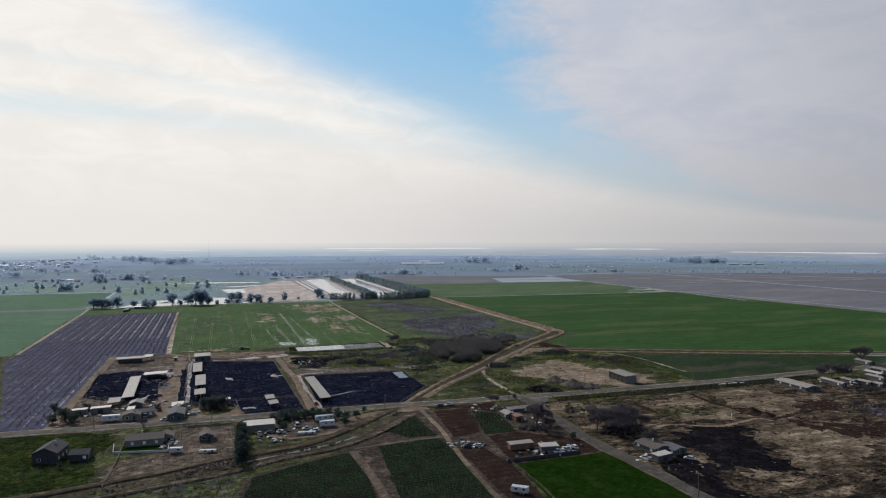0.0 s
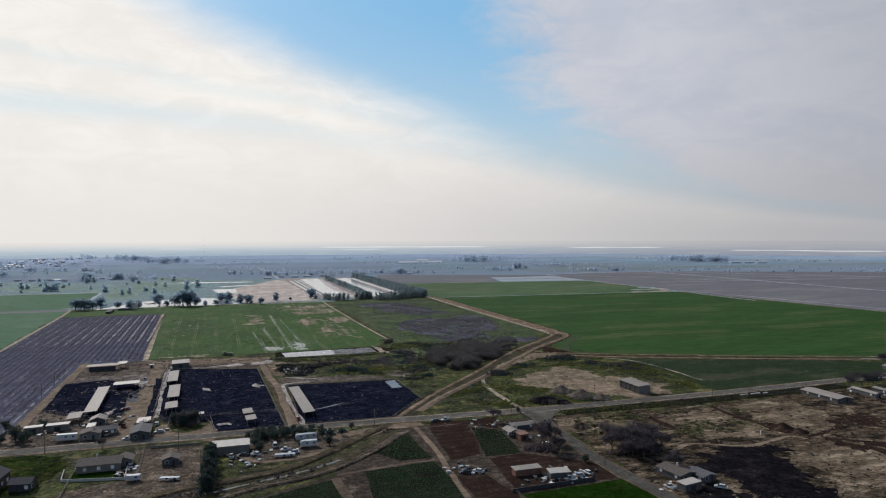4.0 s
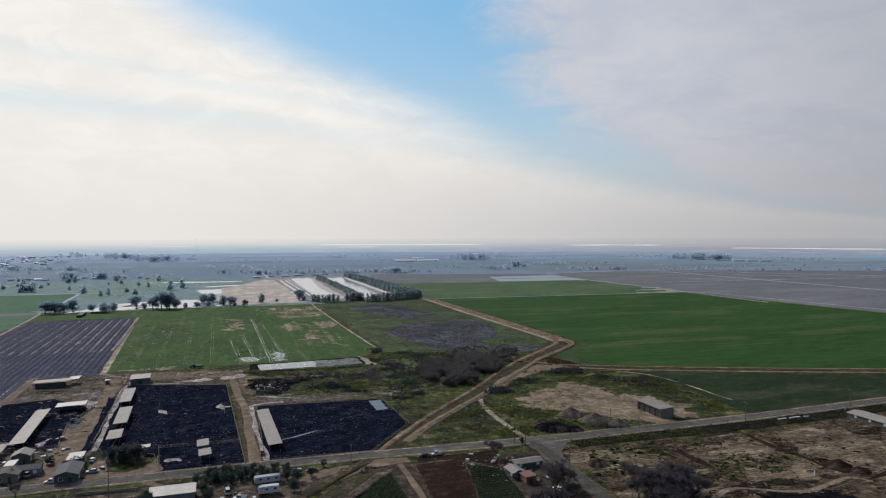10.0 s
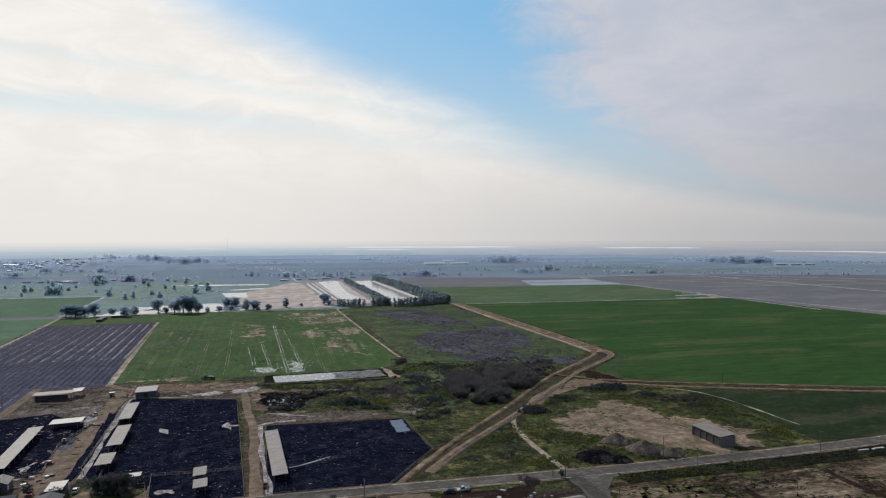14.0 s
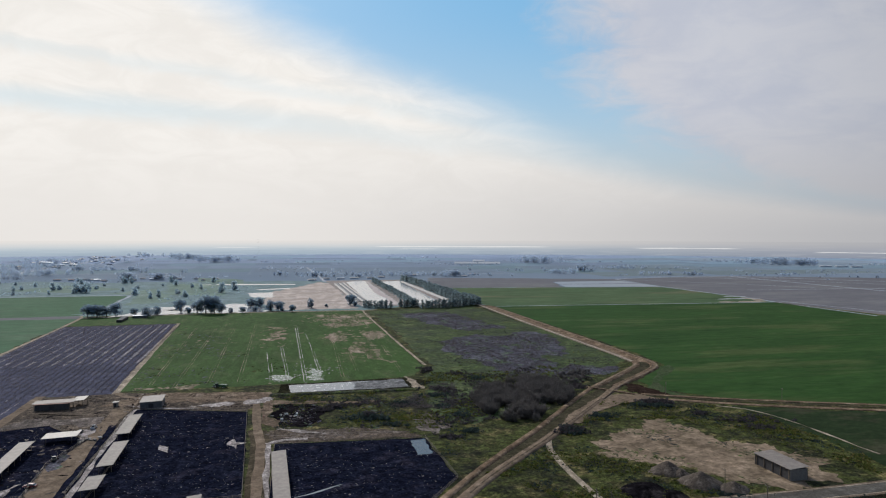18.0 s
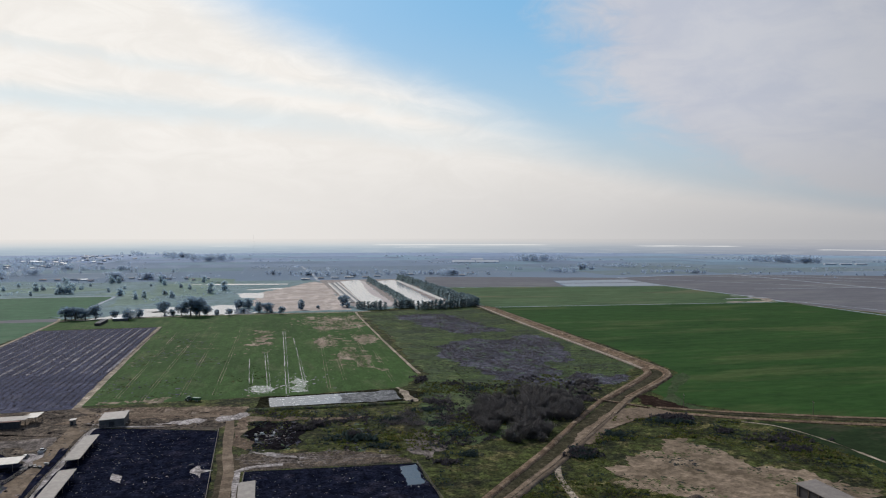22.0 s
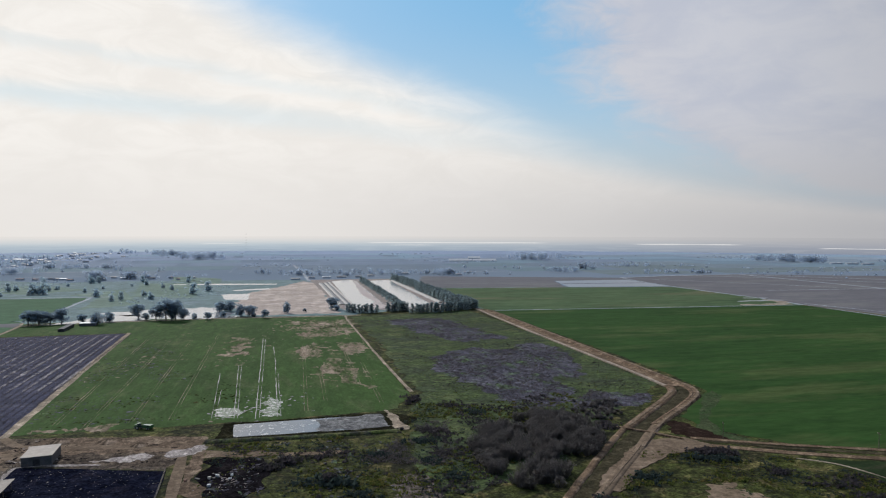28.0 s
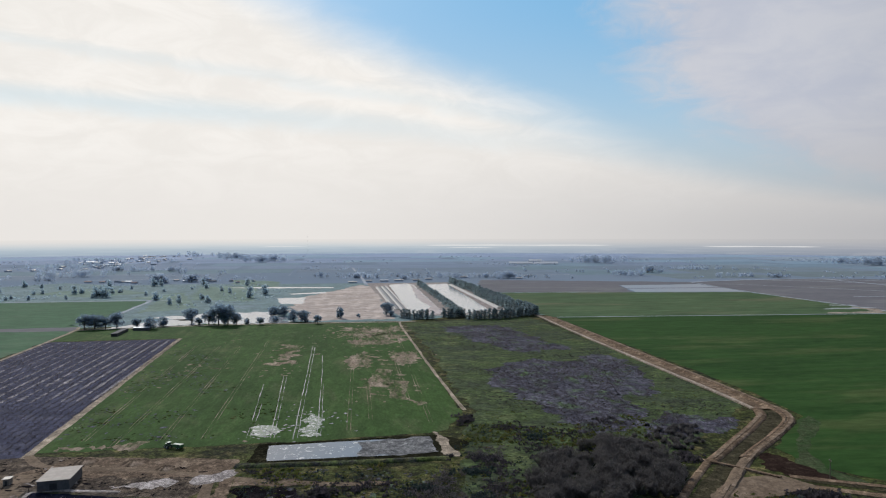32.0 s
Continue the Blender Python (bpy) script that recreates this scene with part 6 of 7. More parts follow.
crop_rows([(-26, 313), (-15, 342), (-3, 306), (-16, 302)], 1.7, "rows of dark leafy vegetables", 0.3, 0.55)
crop_rows([(15, 350), (29, 344), (34, 312), (19, 307)], 2.2, "rows of dark leafy vegetables", 0.3, 0.55)
# orchard rows
rows = []
c_, s_ = math.cos(GRID), math.sin(GRID)
ORCH = [(-218, 524), (-318, 816), (-421, 780), (-318, 488), (-209, 318), (-192, 320), (-256, 508)]
us = [x * c_ + y * s_ for x, y in ORCH]
vs = [-x * s_ + y * c_ for x, y in ORCH]
u = min(us)
while u < max(us):
    v = min(vs)
    while v < max(vs):
        x, y = u * c_ - v * s_ + rng.gauss(0, 0.35), u * s_ + v * c_ + rng.gauss(0, 0.5)
        if inside(x, y, ORCH) and rng.random() > 0.06:
            rows.append((x, y))
        v += 2.6
    u += 4.0
scatter("orchard_trees", rows, M["brush"], "rows of small leafless orchard trees", 1.2, 2.0, rng, 5, 0.75, "orchard", True, leafy=0.42, twigs=4)

# pale bare strips between the orchard rows
verts, faces = [], []
u = max(us) - 3.0
while u > min(us):
    v, run = min(vs), []
    while v < max(vs):
        x, y = u * c_ - v * s_, u * s_ + v * c_
        if inside(x, y, ORCH):
            half = (0.10 if 563 < v < 660 else 0.95 if v > 660 else 0.38) * (1 + 0.9 * noise.noise((x * 0.05, y * 0.05, 9.0))) * (0.55 if x < -340 else 1.0)
            base = len(verts)
            verts += [(x - half * c_, y - half * s_, 0.075), (x + half * c_, y + half * s_, 0.075)]
            if run and run[-1] == base - 2 and not (563 < v < 660) and rng.random() > (0.10 if v > 660 else 0.45):
                faces.append((base - 2, base - 1, base + 1, base))
            run.append(base)
        else:
            run = []
        v += 3.0
    u -= 7.9
tagged(mesh_object("orchard_strips", verts, faces, M["pale_soil"]), "pale bare soil strips between orchard rows", "soil", "", "stuff")


# bushes too many to count: far hedges, pasture scrub, and tufts on the rough ground
far_spots = [(x, y) for x, y in spots([(-1500, 1500), (-1000, 1300), (-400, 1600), (300, 1700), (1300, 1500), (1700, 2200), (900, 2900), (-900, 3000), (-1800, 2300)], 520, rng, 0.7, 0.004)]
scatter("far_hedges", far_spots, M["far_leaf"], "distant bushes and hedges tinted with painted haze", 3.0, 7.0, rng, 12, 0.5, "bushes", leafy=1.5)
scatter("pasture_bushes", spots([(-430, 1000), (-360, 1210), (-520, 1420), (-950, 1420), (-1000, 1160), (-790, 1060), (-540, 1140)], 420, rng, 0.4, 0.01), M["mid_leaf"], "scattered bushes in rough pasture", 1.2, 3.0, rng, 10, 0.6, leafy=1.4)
ROUGH = [(-122, 520), (-45, 545), (-38, 600), (30, 600), (0, 500), (-14, 420), (-30, 458), (-100, 464)]
scatter("tufts", spots(ROUGH, 1500, rng, 0.35, 0.05), M["weed"], "yellow-green tufts of weeds", 0.3, 0.9, rng, 6, 0.5, leafy=0.9)
scatter("tufts", spots(ROUGH, 900, rng, 0.55, 0.07), M["pine"], "dark green tufts of weeds", 0.4, 1.3, rng, 7, 0.5, leafy=0.9)
EAST = [(4, 412), (32, 385), (90, 402), (70, 425), (42, 442), (60, 530), (128, 526), (160, 460), (150, 428), (120, 470), (90, 498), (50, 492), (24, 452)]
scatter("tufts", spots(EAST, 1500, rng, 0.3, 0.05), M["weed"], "yellow-green tufts of weeds", 0.3, 0.9, rng, 6, 0.5, leafy=0.9)
scatter("tufts", spots(EAST, 800, rng, 0.55, 0.07), M["pine"], "dark green tufts of weeds", 0.4, 1.2, rng, 7, 0.5, leafy=0.9)
scatter("tufts", spots([(-205, 305), (-160, 310), (-146, 300), (-142, 265), (-130, 243), (-160, 218), (-230, 232)], 500, rng, 0.4, 0.06), M["pine"], "dark green tufts in rough grass", 0.3, 1.0, rng, 7, 0.6, leafy=0.9)
# ---- buildings ----
POST = bpy.data.meshes.new("post")
bm = box_bm(0.16, 0.16, 1.0)
bm.to_mesh(POST), bm.free()
POST.materials.append(M["post"])


def post(parent, x, y, h, name="post", z=0.0, thick=1.0):
    ob = new(name, POST)
    ob.parent = parent
    ob.matrix_basis = Matrix.Translation((x, y, z)) @ Matrix.Diagonal((thick, thick, h, 1))
    return ob


def slab(w_, l_, h, tilt, mat_name, parent, overhang=0.0, name="roof", y=0.0, thick=0.14):
    """A sheet roof at height h, falling by tilt across its width, with folded edges."""
    bm = box_bm(w_, l_, thick, 0, y, h)
    for v_ in bm.verts:
        v_.co.z += tilt * v_.co.x / w_
    bmesh.ops.bevel(bm, geom=bm.edges[:], offset=0.03, segments=1, affect="EDGES")
    return part(name, bm, M[mat_name], parent)


def shade_shed(x, y, turn, w_, l_, h, roof, label, gap=7.5, tilt=0.35, group="cattle shades"):
    """An open cattle shade: two rows of posts, beams and a long sheet roof."""
    root = empty("shade_shed", x, y, 0, turn, label, "shed", group)
    slab(w_, l_, h, tilt, roof, root)
    for side in (-1, 1):
        part("beam", box_bm(0.18, l_ * 0.98, 0.24, side * w_ * 0.36, 0, h - 0.26 + side * tilt * 0.36), M["post"], root)
    count = max(2, int(l_ / gap) + 1)
    for k in range(count):
        for side in (-1, 1):
            post(root, side * w_ * 0.36, -l_ * 0.46 + l_ * 0.92 * k / (count - 1), h - 0.2 + side * tilt * 0.36)
    return root


def window(parent, x, y, z, w_, h, facing):
    """A framed pane set on a wall; facing 0: along y, 1: along x."""
    size = (w_, 0.08) if facing == 0 else (0.08, w_)
    frame_ = part("window", box_bm(size[0] + 0.16, size[1], h + 0.16, x, y, z - 0.08), M["white"], parent)
    part("pane", box_bm(size[0] if facing == 0 else 0.10, size[1] if facing == 1 else 0.10, h, x, y, z), M["glass"], frame_)


def gable_roof(w_, l_, z, rise, over, parent, mat, name="roof"):
    """Two slopes with thickness; the ridge runs along y."""
    bm = bmesh.new()
    hw, hl, t = w_ / 2 + over, l_ / 2 + over, 0.16
    drop = rise * over / (w_ / 2)
    prof = [(-hw, z - drop), (0, z + rise), (hw, z - drop), (hw, z - drop + t), (0, z + rise + t), (-hw, z - drop + t)]
    a = [bm.verts.new((px, -hl, pz)) for px, pz in prof]
    b = [bm.verts.new((px, hl, pz)) for px, pz in prof]
    for k in range(6):
        j = (k + 1) % 6
        bm.faces.new((a[k], a[j], b[j], b[k]))
    for e in (a, b):
        bm.faces.new((e[0], e[1], e[4], e[5])), bm.faces.new((e[1], e[2], e[3], e[4]))
    bmesh.ops.recalc_face_normals(bm, faces=bm.faces[:])
    return part(name, bm, M[mat], parent)


def gable_wall(w_, l_, h, rise, parent, mat, name="wall"):
    bm = bmesh.new()
    prof = [(-w_ / 2, -0.2), (w_ / 2, -0.2), (w_ / 2, h), (0, h + rise), (-w_ / 2, h)]
    a = [bm.verts.new((px, -l_ / 2, pz)) for px, pz in prof]
    b = [bm.verts.new((px, l_ / 2, pz)) for px, pz in prof]
    for k in range(5):
        j = (k + 1) % 5
        bm.faces.new((a[k], a[j], b[j], b[k]))
    bm.faces.new(a), bm.faces.new(b)
    bmesh.ops.recalc_face_normals(bm, faces=bm.faces[:])
    return part(name, bm, M[mat], parent)


def house(x, y, turn, w_, l_, h, rise, wall, roof, label, name="house", category="house", windows=2, door=True, chimney=False, group="", over=0.45):
    """A gabled house; its ridge runs along its own y."""
    root = empty(name, x, y, 0, turn, label, category, group)
    gable_wall(w_, l_, h, rise, root, wall)
    gable_roof(w_, l_, h, rise, over, root, roof)
    for side in (-1, 1):
        for k in range(windows):
            window(root, side * (w_ / 2 + 0.02), -l_ * 0.32 + l_ * 0.64 * k / max(1, windows - 1), 1.0, 1.2, 1.1, 1)
    if windows:
        window(root, -w_ * 0.22, -l_ / 2 - 0.02, 1.0, 1.2, 1.1, 0)
    if door:
        part("door", box_bm(0.95, 0.10, 2.05, w_ * 0.18, -l_ / 2 - 0.02, 0), M["dark"], root)
    if chimney:
        part("chimney", box_bm(0.6, 0.6, 1.5, w_ * 0.15, l_ * 0.1, h + rise * 0.6), M["concrete"], root)
    return root


def shed_box(x, y, turn, w_, l_, h, wall, roof, label, name="shed", category="shed", tilt=0.5, over=0.35, open_side=False, group="", end_wall="", front=""):
    """A plain shed with a single-pitch sheet roof; open_side leaves one long side open on posts."""
    root = empty(name, x, y, 0, turn, label, category, group)
    t = 0.15
    if open_side:
        part("back_wall", box_bm(t, l_, h + 0.2, w_ / 2 - t / 2, 0, -0.2), M[wall], root)
        for s in (-1, 1):
            part("side_wall", box_bm(w_ - t, t, h + 0.2, -t / 2, s * (l_ / 2 - t / 2), -0.2), M[end_wall or wall], root)
        if front:
            part("front_wall", box_bm(t, l_ - 0.4, h * 0.88 + 0.2, -w_ / 2 + 0.45, 0, -0.2), M[front], root)
        for k in range(5):
            post(root, -w_ / 2 + 0.15, -l_ * 0.46 + l_ * 0.92 * k / 4, h, thick=1.5)
    else:
        part("wall", box_bm(w_, l_, h + 0.2, 0, 0, -0.2), M[wall], root)
        part("door", box_bm(min(2.4, w_ * 0.4), 0.08, h * 0.75, 0, -l_ / 2 - 0.02, 0), M["dark"], root)
    slab(w_ + 2 * over, l_ + 2 * over, h + 0.05 + abs(tilt) / 2, tilt, roof, root)
    return root


# cattle shades in the corrals
shade_shed(-183.6, 396, 20.5, 6.2, 60, 3.0, "tin_pale", "long pale tin cattle shade over black mud")
shade_shed(-74.2, 394.3, 19.8, 5.8, 59.5, 3.0, "tin_grey", "long weathered grey-brown cattle shade")
shade_shed(-166.2, 454.5, 19.7, 6.0, 33.5, 3.0, "tin_grey", "grey tin cattle shade along the feed apron")
shade_shed(-149.5, 413.5, 19.8, 6.1, 32, 3.0, "tin_grey", "grey tin cattle shade along the feed apron")
shade_shed(-138.3, 381.7, 20, 6.0, 14.5, 3.0, "tin_grey", "short grey tin cattle shade along the feed apron")
shade_shed(-186.1, 434.9, 20, 14, 9, 3.0, "tin_white", "wide white-roofed cattle shade")
shade_shed(-177.3, 361.9, 21, 6.3, 12.5, 2.9, "tin_grey", "small grey tin shade")
shade_shed(-95.5, 369.5, 20, 4.8, 9.5, 2.9, "tin_grey", "small square grey shade in the black corral")
shade_shed(-90.5, 357.4, 20.5, 4.9, 8.8, 2.9, "tin_grey", "small square grey shade in the black corral")
shade_shed(-119, 364, 20, 7, 4.5, 3.0, "tin_white", "low white lean-to roof in the corral corner")
shade_shed(-227.5, 490, 19, 20, 8, 3.2, "tin_pale", "long open hay barn with a pale roof", 5.0, 0.3)
shade_shed(-218, 497, 19, 6, 10, 3.4, "tin_white", "small bright roof beside the hay barn", 4.0, 0.3)
shed_box(-226, 485.6, 19, 16, 2, 3.0, "dark_wall", "rust", "dark back store of the open hay barn", "store", "shed", 0.1)
shed_box(-178.8, 499, 21, 10.6, 14, 3.5, "siding", "tin_pale", "square barn with pale roof and dark walls", "barn", "barn", 0.3)
house(-162.5, 355.5, 19, 6.5, 7, 3.2, 1.3, "siding", "tin_grey", "small grey gabled milking barn", "barn", "barn", 1)
shed_box(-177, 347, 19, 9, 4, 2.7, "plaster", "tin_white", "low shed with white metal roof", tilt=0.25)
shed_box(-186, 343, 19, 7, 3.4, 2.6, "plaster", "tin_white", "low shed with white metal roof", tilt=0.25)
house(-155.5, 335, 19, 8, 7.5, 2.7, 1.2, "plaster", "shingle", "farmhouse with brown shingle roof", chimney=True)
house(-151.5, 341, 109, 5.5, 8.5, 2.6, 1.0, "plaster", "shingle_grey", "low wing of the farmhouse with grey roof")
shed_box(-160, 344, 19, 3.0, 6.5, 3.0, "plaster", "tin_white", "narrow shed with bright white roof", tilt=0.2)
house(-134.2, 337.5, 19, 7.8, 13, 3.0, 1.2, "siding", "shingle_grey", "grey gabled milk house beside the road", "milk_house", "barn", 2)
shed_box(-139.2, 351.5, 19, 5.2, 9, 3.2, "siding", "tin_white", "lean-to with a bright roof", tilt=0.3)
house(-160.5, 274, 10, 9, 13, 4.2, 2.2, "dark_wall", "shingle_dark", "large dark two-storey house with gabled roof", windows=3, chimney=True)
house(-148, 274, 100, 6.5, 7.0, 2.8, 1.2, "dark_wall", "shingle_dark", "dark garage wing of the large house", "garage", "garage", 1)
house(-131, 295, 108, 9.5, 15, 2.9, 1.5, "plaster", "shingle", "low ranch house with brown hipped roof", windows=3, chimney=True)
house(-123.5, 299, 18, 6, 6.5, 2.7, 1.2, "plaster", "shingle", "front wing of the ranch house", windows=1)
house(-106, 300.5, 18, 6, 6, 2.4, 1.1, "siding", "shingle", "small brown hut in a bare yard", "hut", "shed", 1)
shed_box(-87, 315.5, 108, 8, 14.5, 3.2, "plaster", "tin_white", "long low building with a white roof", "workshop", "building", 0.3)
house(38, 347.5, 112, 5, 12, 2.2, 0.7, "siding", "tin_grey", "long low cottage with pale tin roof", "cottage", "house", 2)
house(32.5, 337.5, 20, 5.0, 7, 2.2, 0.9, "siding", "tin_grey", "small cottage with pale roof", "cottage", "house", 1)
shed_box(36.5, 331.5, 20, 3.8, 5.5, 2.4, "rust", "rust", "small rusty red metal shed", tilt=0.3)
shed_box(33, 287, 108, 3.4, 10.5, 2.4, "rust", "tin_pale", "low pen shed with pale tin roof", tilt=0.3)
shed_box(44.5, 283.5, 100, 4.2, 7.5, 2.4, "siding", "tin_white", "small white-roofed pen shed", tilt=0.3)
house(89, 285, 25, 8.5, 12, 2.3, 0.9, "siding", "shingle", "low brown-roofed farmhouse beside the road", windows=2, chimney=True)
house(96.5, 282, 25, 6.5, 9, 2.2, 0.8, "siding", "shingle_grey", "grey-roofed wing of the farmhouse", windows=1)
shed_box(88.5, 271.5, 25, 7, 4, 2.5, "siding", "tin_white", "bright white carport roof", "carport", "carport", 0.3)
house(213, 404.5, 17, 9.5, 24, 2.4, 0.8, "siding", "tin_pale", "long pale-roofed poultry shed", "barn", "barn", 3, over=0.6)
for x, y, turn, w_, l_, roof in ((239, 411, 12, 3.5, 17, "tin_pale"), (251, 415, 14, 4, 9, "tin_grey"), (258, 410, 20, 4, 8, "tin_pale"), (281, 437, 14, 5, 12, "tin_white"), (274, 424, 14, 4.5, 13, "tin_pale"), (262, 404, 20, 4, 6, "tin_pale"), (300, 478, 10, 5, 13, "tin_pale"), (292, 448, 20, 6, 10, "tin_grey"), (268, 452, 100, 5, 12, "shingle_grey")):
    house(x, y, turn, w_, l_, 2.4, 0.6, "siding", roof, "small outbuilding with a light metal roof", "outbuilding", "shed", 1, group="outbuildings east of the road")
shed_box(113.2, 424.5, 17.5, 7.6, 19.5, 4.3, "dark_wall", "tin_grey", "long machine barn with dark board front and grey metal roof", "machine_barn", "barn", 0.7, 0.4, True, end_wall="plaster", front="dark_wall")

shed_box(-394, 838, 19, 5, 34, 2.4, "dark_wall", "shingle_grey", "long low dark shed behind the orchard", "shed", "shed", 0.3)
shed_box(-388, 862, 109, 6, 14, 2.6, "siding", "tin_bright", "small shed with a bright roof behind the orchard", "shed", "shed", 0.3)
shed_box(-197, 495, 19, 2.2, 2.6, 2.3, "plaster", "tin_white", "small pale pump hut in the farmyard", "hut", "shed", 0.15)
stake = empty("marker_post", 144, 335, 0, 0, "short white marker post on the wasteland", "post")
part("post", box_bm(0.35, 0.35, 2.4, 0, 0, -0.2, 0.05), M["white"], stake)
for x, y, turn, l_ in ((171, 411.5, 16, 5.0), (178.5, 414, 20, 6.5), (185, 415.5, 10, 3.0)):
    slab_ = empty("concrete_slab", x, y, 0.08, turn, "pale broken concrete slab dumped beside the ditch", "slab", "dumped slabs")
    part("block", box_bm(l_, 1.1, 0.5, 0, 0, -0.05, 0.08), M["concrete"], slab_)
# far farm buildings
def far_shed(x, y, turn, w_, l_, h, roof, label, group, rise=0.35):
    root = empty("distant_shed", x, y, 0, turn, label, "shed", group)
    gable_wall(w_, l_, h, h * rise, root, "far_wall")
    gable_roof(w_, l_, h, h * rise, 0.3, root, roof)
    return root


for x, y, l_ in ((-106, 2303, 70), (-32, 2311, 70), (-70, 2500, 40)):
    far_shed(x, y, 96, 26, l_, 2.6, "tin_bright", "very long distant white poultry shed", "distant poultry sheds", 1.9)
for x, y, l_, roof in ((-372, 1480, 16, "tin_white"), (-352, 1518, 12, "tin_pale"), (-325, 1528, 16, "tin_bright"), (-300, 1545, 18, "tin_white"), (-268, 1556, 14, "tin_pale"), (-250, 1590, 14, "tin_white"), (-190, 1660, 16, "tin_pale"), (-120, 1700, 18, "tin_white"), (-60, 1720, 16, "tin_pale"), (-75, 1640, 14, "tin_white")):
    far_shed(x, y, 108, 7, l_, 2.6, roof, "distant farm shed with light roof", "distant farm sheds")
town = random.Random(8)
for k in range(60):
    s = town.random()
    x, y = -1190 - 400 * s + town.gauss(0, 75), 1800 + 1000 * s + town.gauss(0, 60)
    far_shed(x, y, town.choice((20, 110, 15, 100)), town.uniform(6, 10), town.uniform(9, 17), town.uniform(2.4, 3.4), town.choice(("tin_bright", "tin_white", "tin_pale", "shingle_grey", "tin_white")), "distant building with light roof", "distant town")
for x, y, l_ in ((-2066, 3050, 60), (-1465, 2225, 40), (-1430, 2210, 26)):
    far_shed(x * 0.97, y * 0.97, 70, 14, l_, 5, "tin_bright", "distant long white warehouse beside the town", "distant town")
for k in range(16):
    far_shed(-860 + 19 * k + town.gauss(0, 6), 1415 + 5 * k + town.gauss(0, 14), town.choice((108, 18, 100)), town.uniform(5, 8), town.uniform(8, 13), town.uniform(2.2, 2.8), town.choice(("tin_bright", "tin_white", "shingle_grey", "tin_pale", "rust")), "distant house with light roof", "distant houses")
for x, y, l_ in ((965, 2240, 36), (1005, 2232, 34), (1042, 2222, 34), (395, 1822, 12), (404, 1795, 10)):
    far_shed(x, y, 100, 9, l_, 3.4, "tin_bright", "distant shed with light roof", "distant eastern sheds")
# the far mast
mast = empty("radio_mast", -1060, 3050, 0, 0, "thin distant lattice mast", "mast")
verts, faces = [], []
for k in range(3):
    a_ = k * 2.094
    tube(verts, faces, (3 * math.cos(a_), 3 * math.sin(a_), -0.5), (0.8 * math.cos(a_), 0.8 * math.sin(a_), 84), 0.07, 0.04, 4)
mesh_object("lattice", verts, faces, M["siding"], mast)

# fences
def fence(line, gap, h, label, rails=3, mat="post", group="farm fences"):
    """Posts and rails along a line."""
    root = empty("fence", line[0][0], line[0][1], 0, 0, label, "fence", group)
    ox, oy = line[0]
    for c, d in along(line, gap):
        post(root, c.x - ox, c.y - oy, h)
    for a, b in zip(line, line[1:]):
        verts, faces = [], []
        for k in range(rails):
            z = h * (k + 0.7) / rails
            tube(verts, faces, (a[0] - ox, a[1] - oy, z), (b[0] - ox, b[1] - oy, z), 0.05, 0.05, 4)
        mesh_object("rail", verts, faces, M[mat], root)
    return root


for ring in CORRALS:
    fence(ring + [ring[0]], 6.0, 1.5, "pipe fence round a muddy corral")
fence([(-128, 317), (-103, 323), (-84, 272), (-100, 256)], 4.0, 1.2, "wire fence round the bare yard", 2)
fence([(-123, 241), (-131, 268), (-142, 300)], 3.5, 1.4, "board fence beside the lawn", 3)
fence([(-125, 320.5), (-112.5, 285.5)], 4.0, 1.2, "wire fence beside the hut", 2)
fence([(27, 269), (36, 240), (44, 200)], 4.0, 1.2, "wire fence beside the pasture", 2)
fence([(-151, 420), (-128, 352)], 5.0, 1.4, "pipe fence beside the farm lane")
fence([(-114.8, 371), (-99.4, 374.5), (-83.2, 379.9)], 5.0, 1.4, "pipe fence across the corral")
fence([(-114.8, 371), (-101.1, 338.8)], 5.0, 1.4, "pipe fence across the corral")
fence([(63, 386), (120, 405)], 8.0, 1.2, "wire fence beside the road", 2)


def wall(line, h, thick, mat, label):
    """A low garden wall along a line."""
    root = empty("garden_wall", line[0][0], line[0][1], 0, 0, label, "wall")
    for a, b in zip(line, line[1:]):
        d = Vector(b) - Vector(a)
        c = (Vector(a) + Vector(b)) / 2 - Vector(line[0])
        ob = part("wall_panel", box_bm(d.length + thick, thick, h + 0.2, 0, 0, -0.2, 0.03), M[mat], root)
        ob.matrix_basis = pose(c.x, c.y, 0, 0, 0, math.degrees(math.atan2(d.y, d.x)))
    return root


wall([(-143, 291), (-138, 280), (-116, 282.5), (-121, 296)], 1.0, 0.25, "concrete", "low pale wall round a small lawn")
wall([(26, 268.5), (57, 280)], 1.4, 0.3, "dark_wall", "dark board windbreak along the pasture")
wall([(-122, 319.5), (-103, 324.5)], 1.0, 0.25, "plaster", "low pale wall along the road")


# power poles
def power_pole(x, y, h, turn):
    root = empty("power_pole", x, y, 0, turn, "weathered wooden power pole with a crossarm", "pole", "power poles")
    verts, faces = [], []
    tube(verts, faces, (0, 0, -0.4), (0, 0, h), 0.17, 0.11, 8)
    mesh_object("mast", verts, faces, M["post"], root)
    part("crossarm", box_bm(2.4, 0.12, 0.14, 0, 0, h - 0.8), M["post"], root)
    for x_ in (-1.05, 0.0, 1.05):
        part("insulator", box_bm(0.10, 0.10, 0.22, x_, 0, h - 0.66, 0.02), M["concrete"], root)


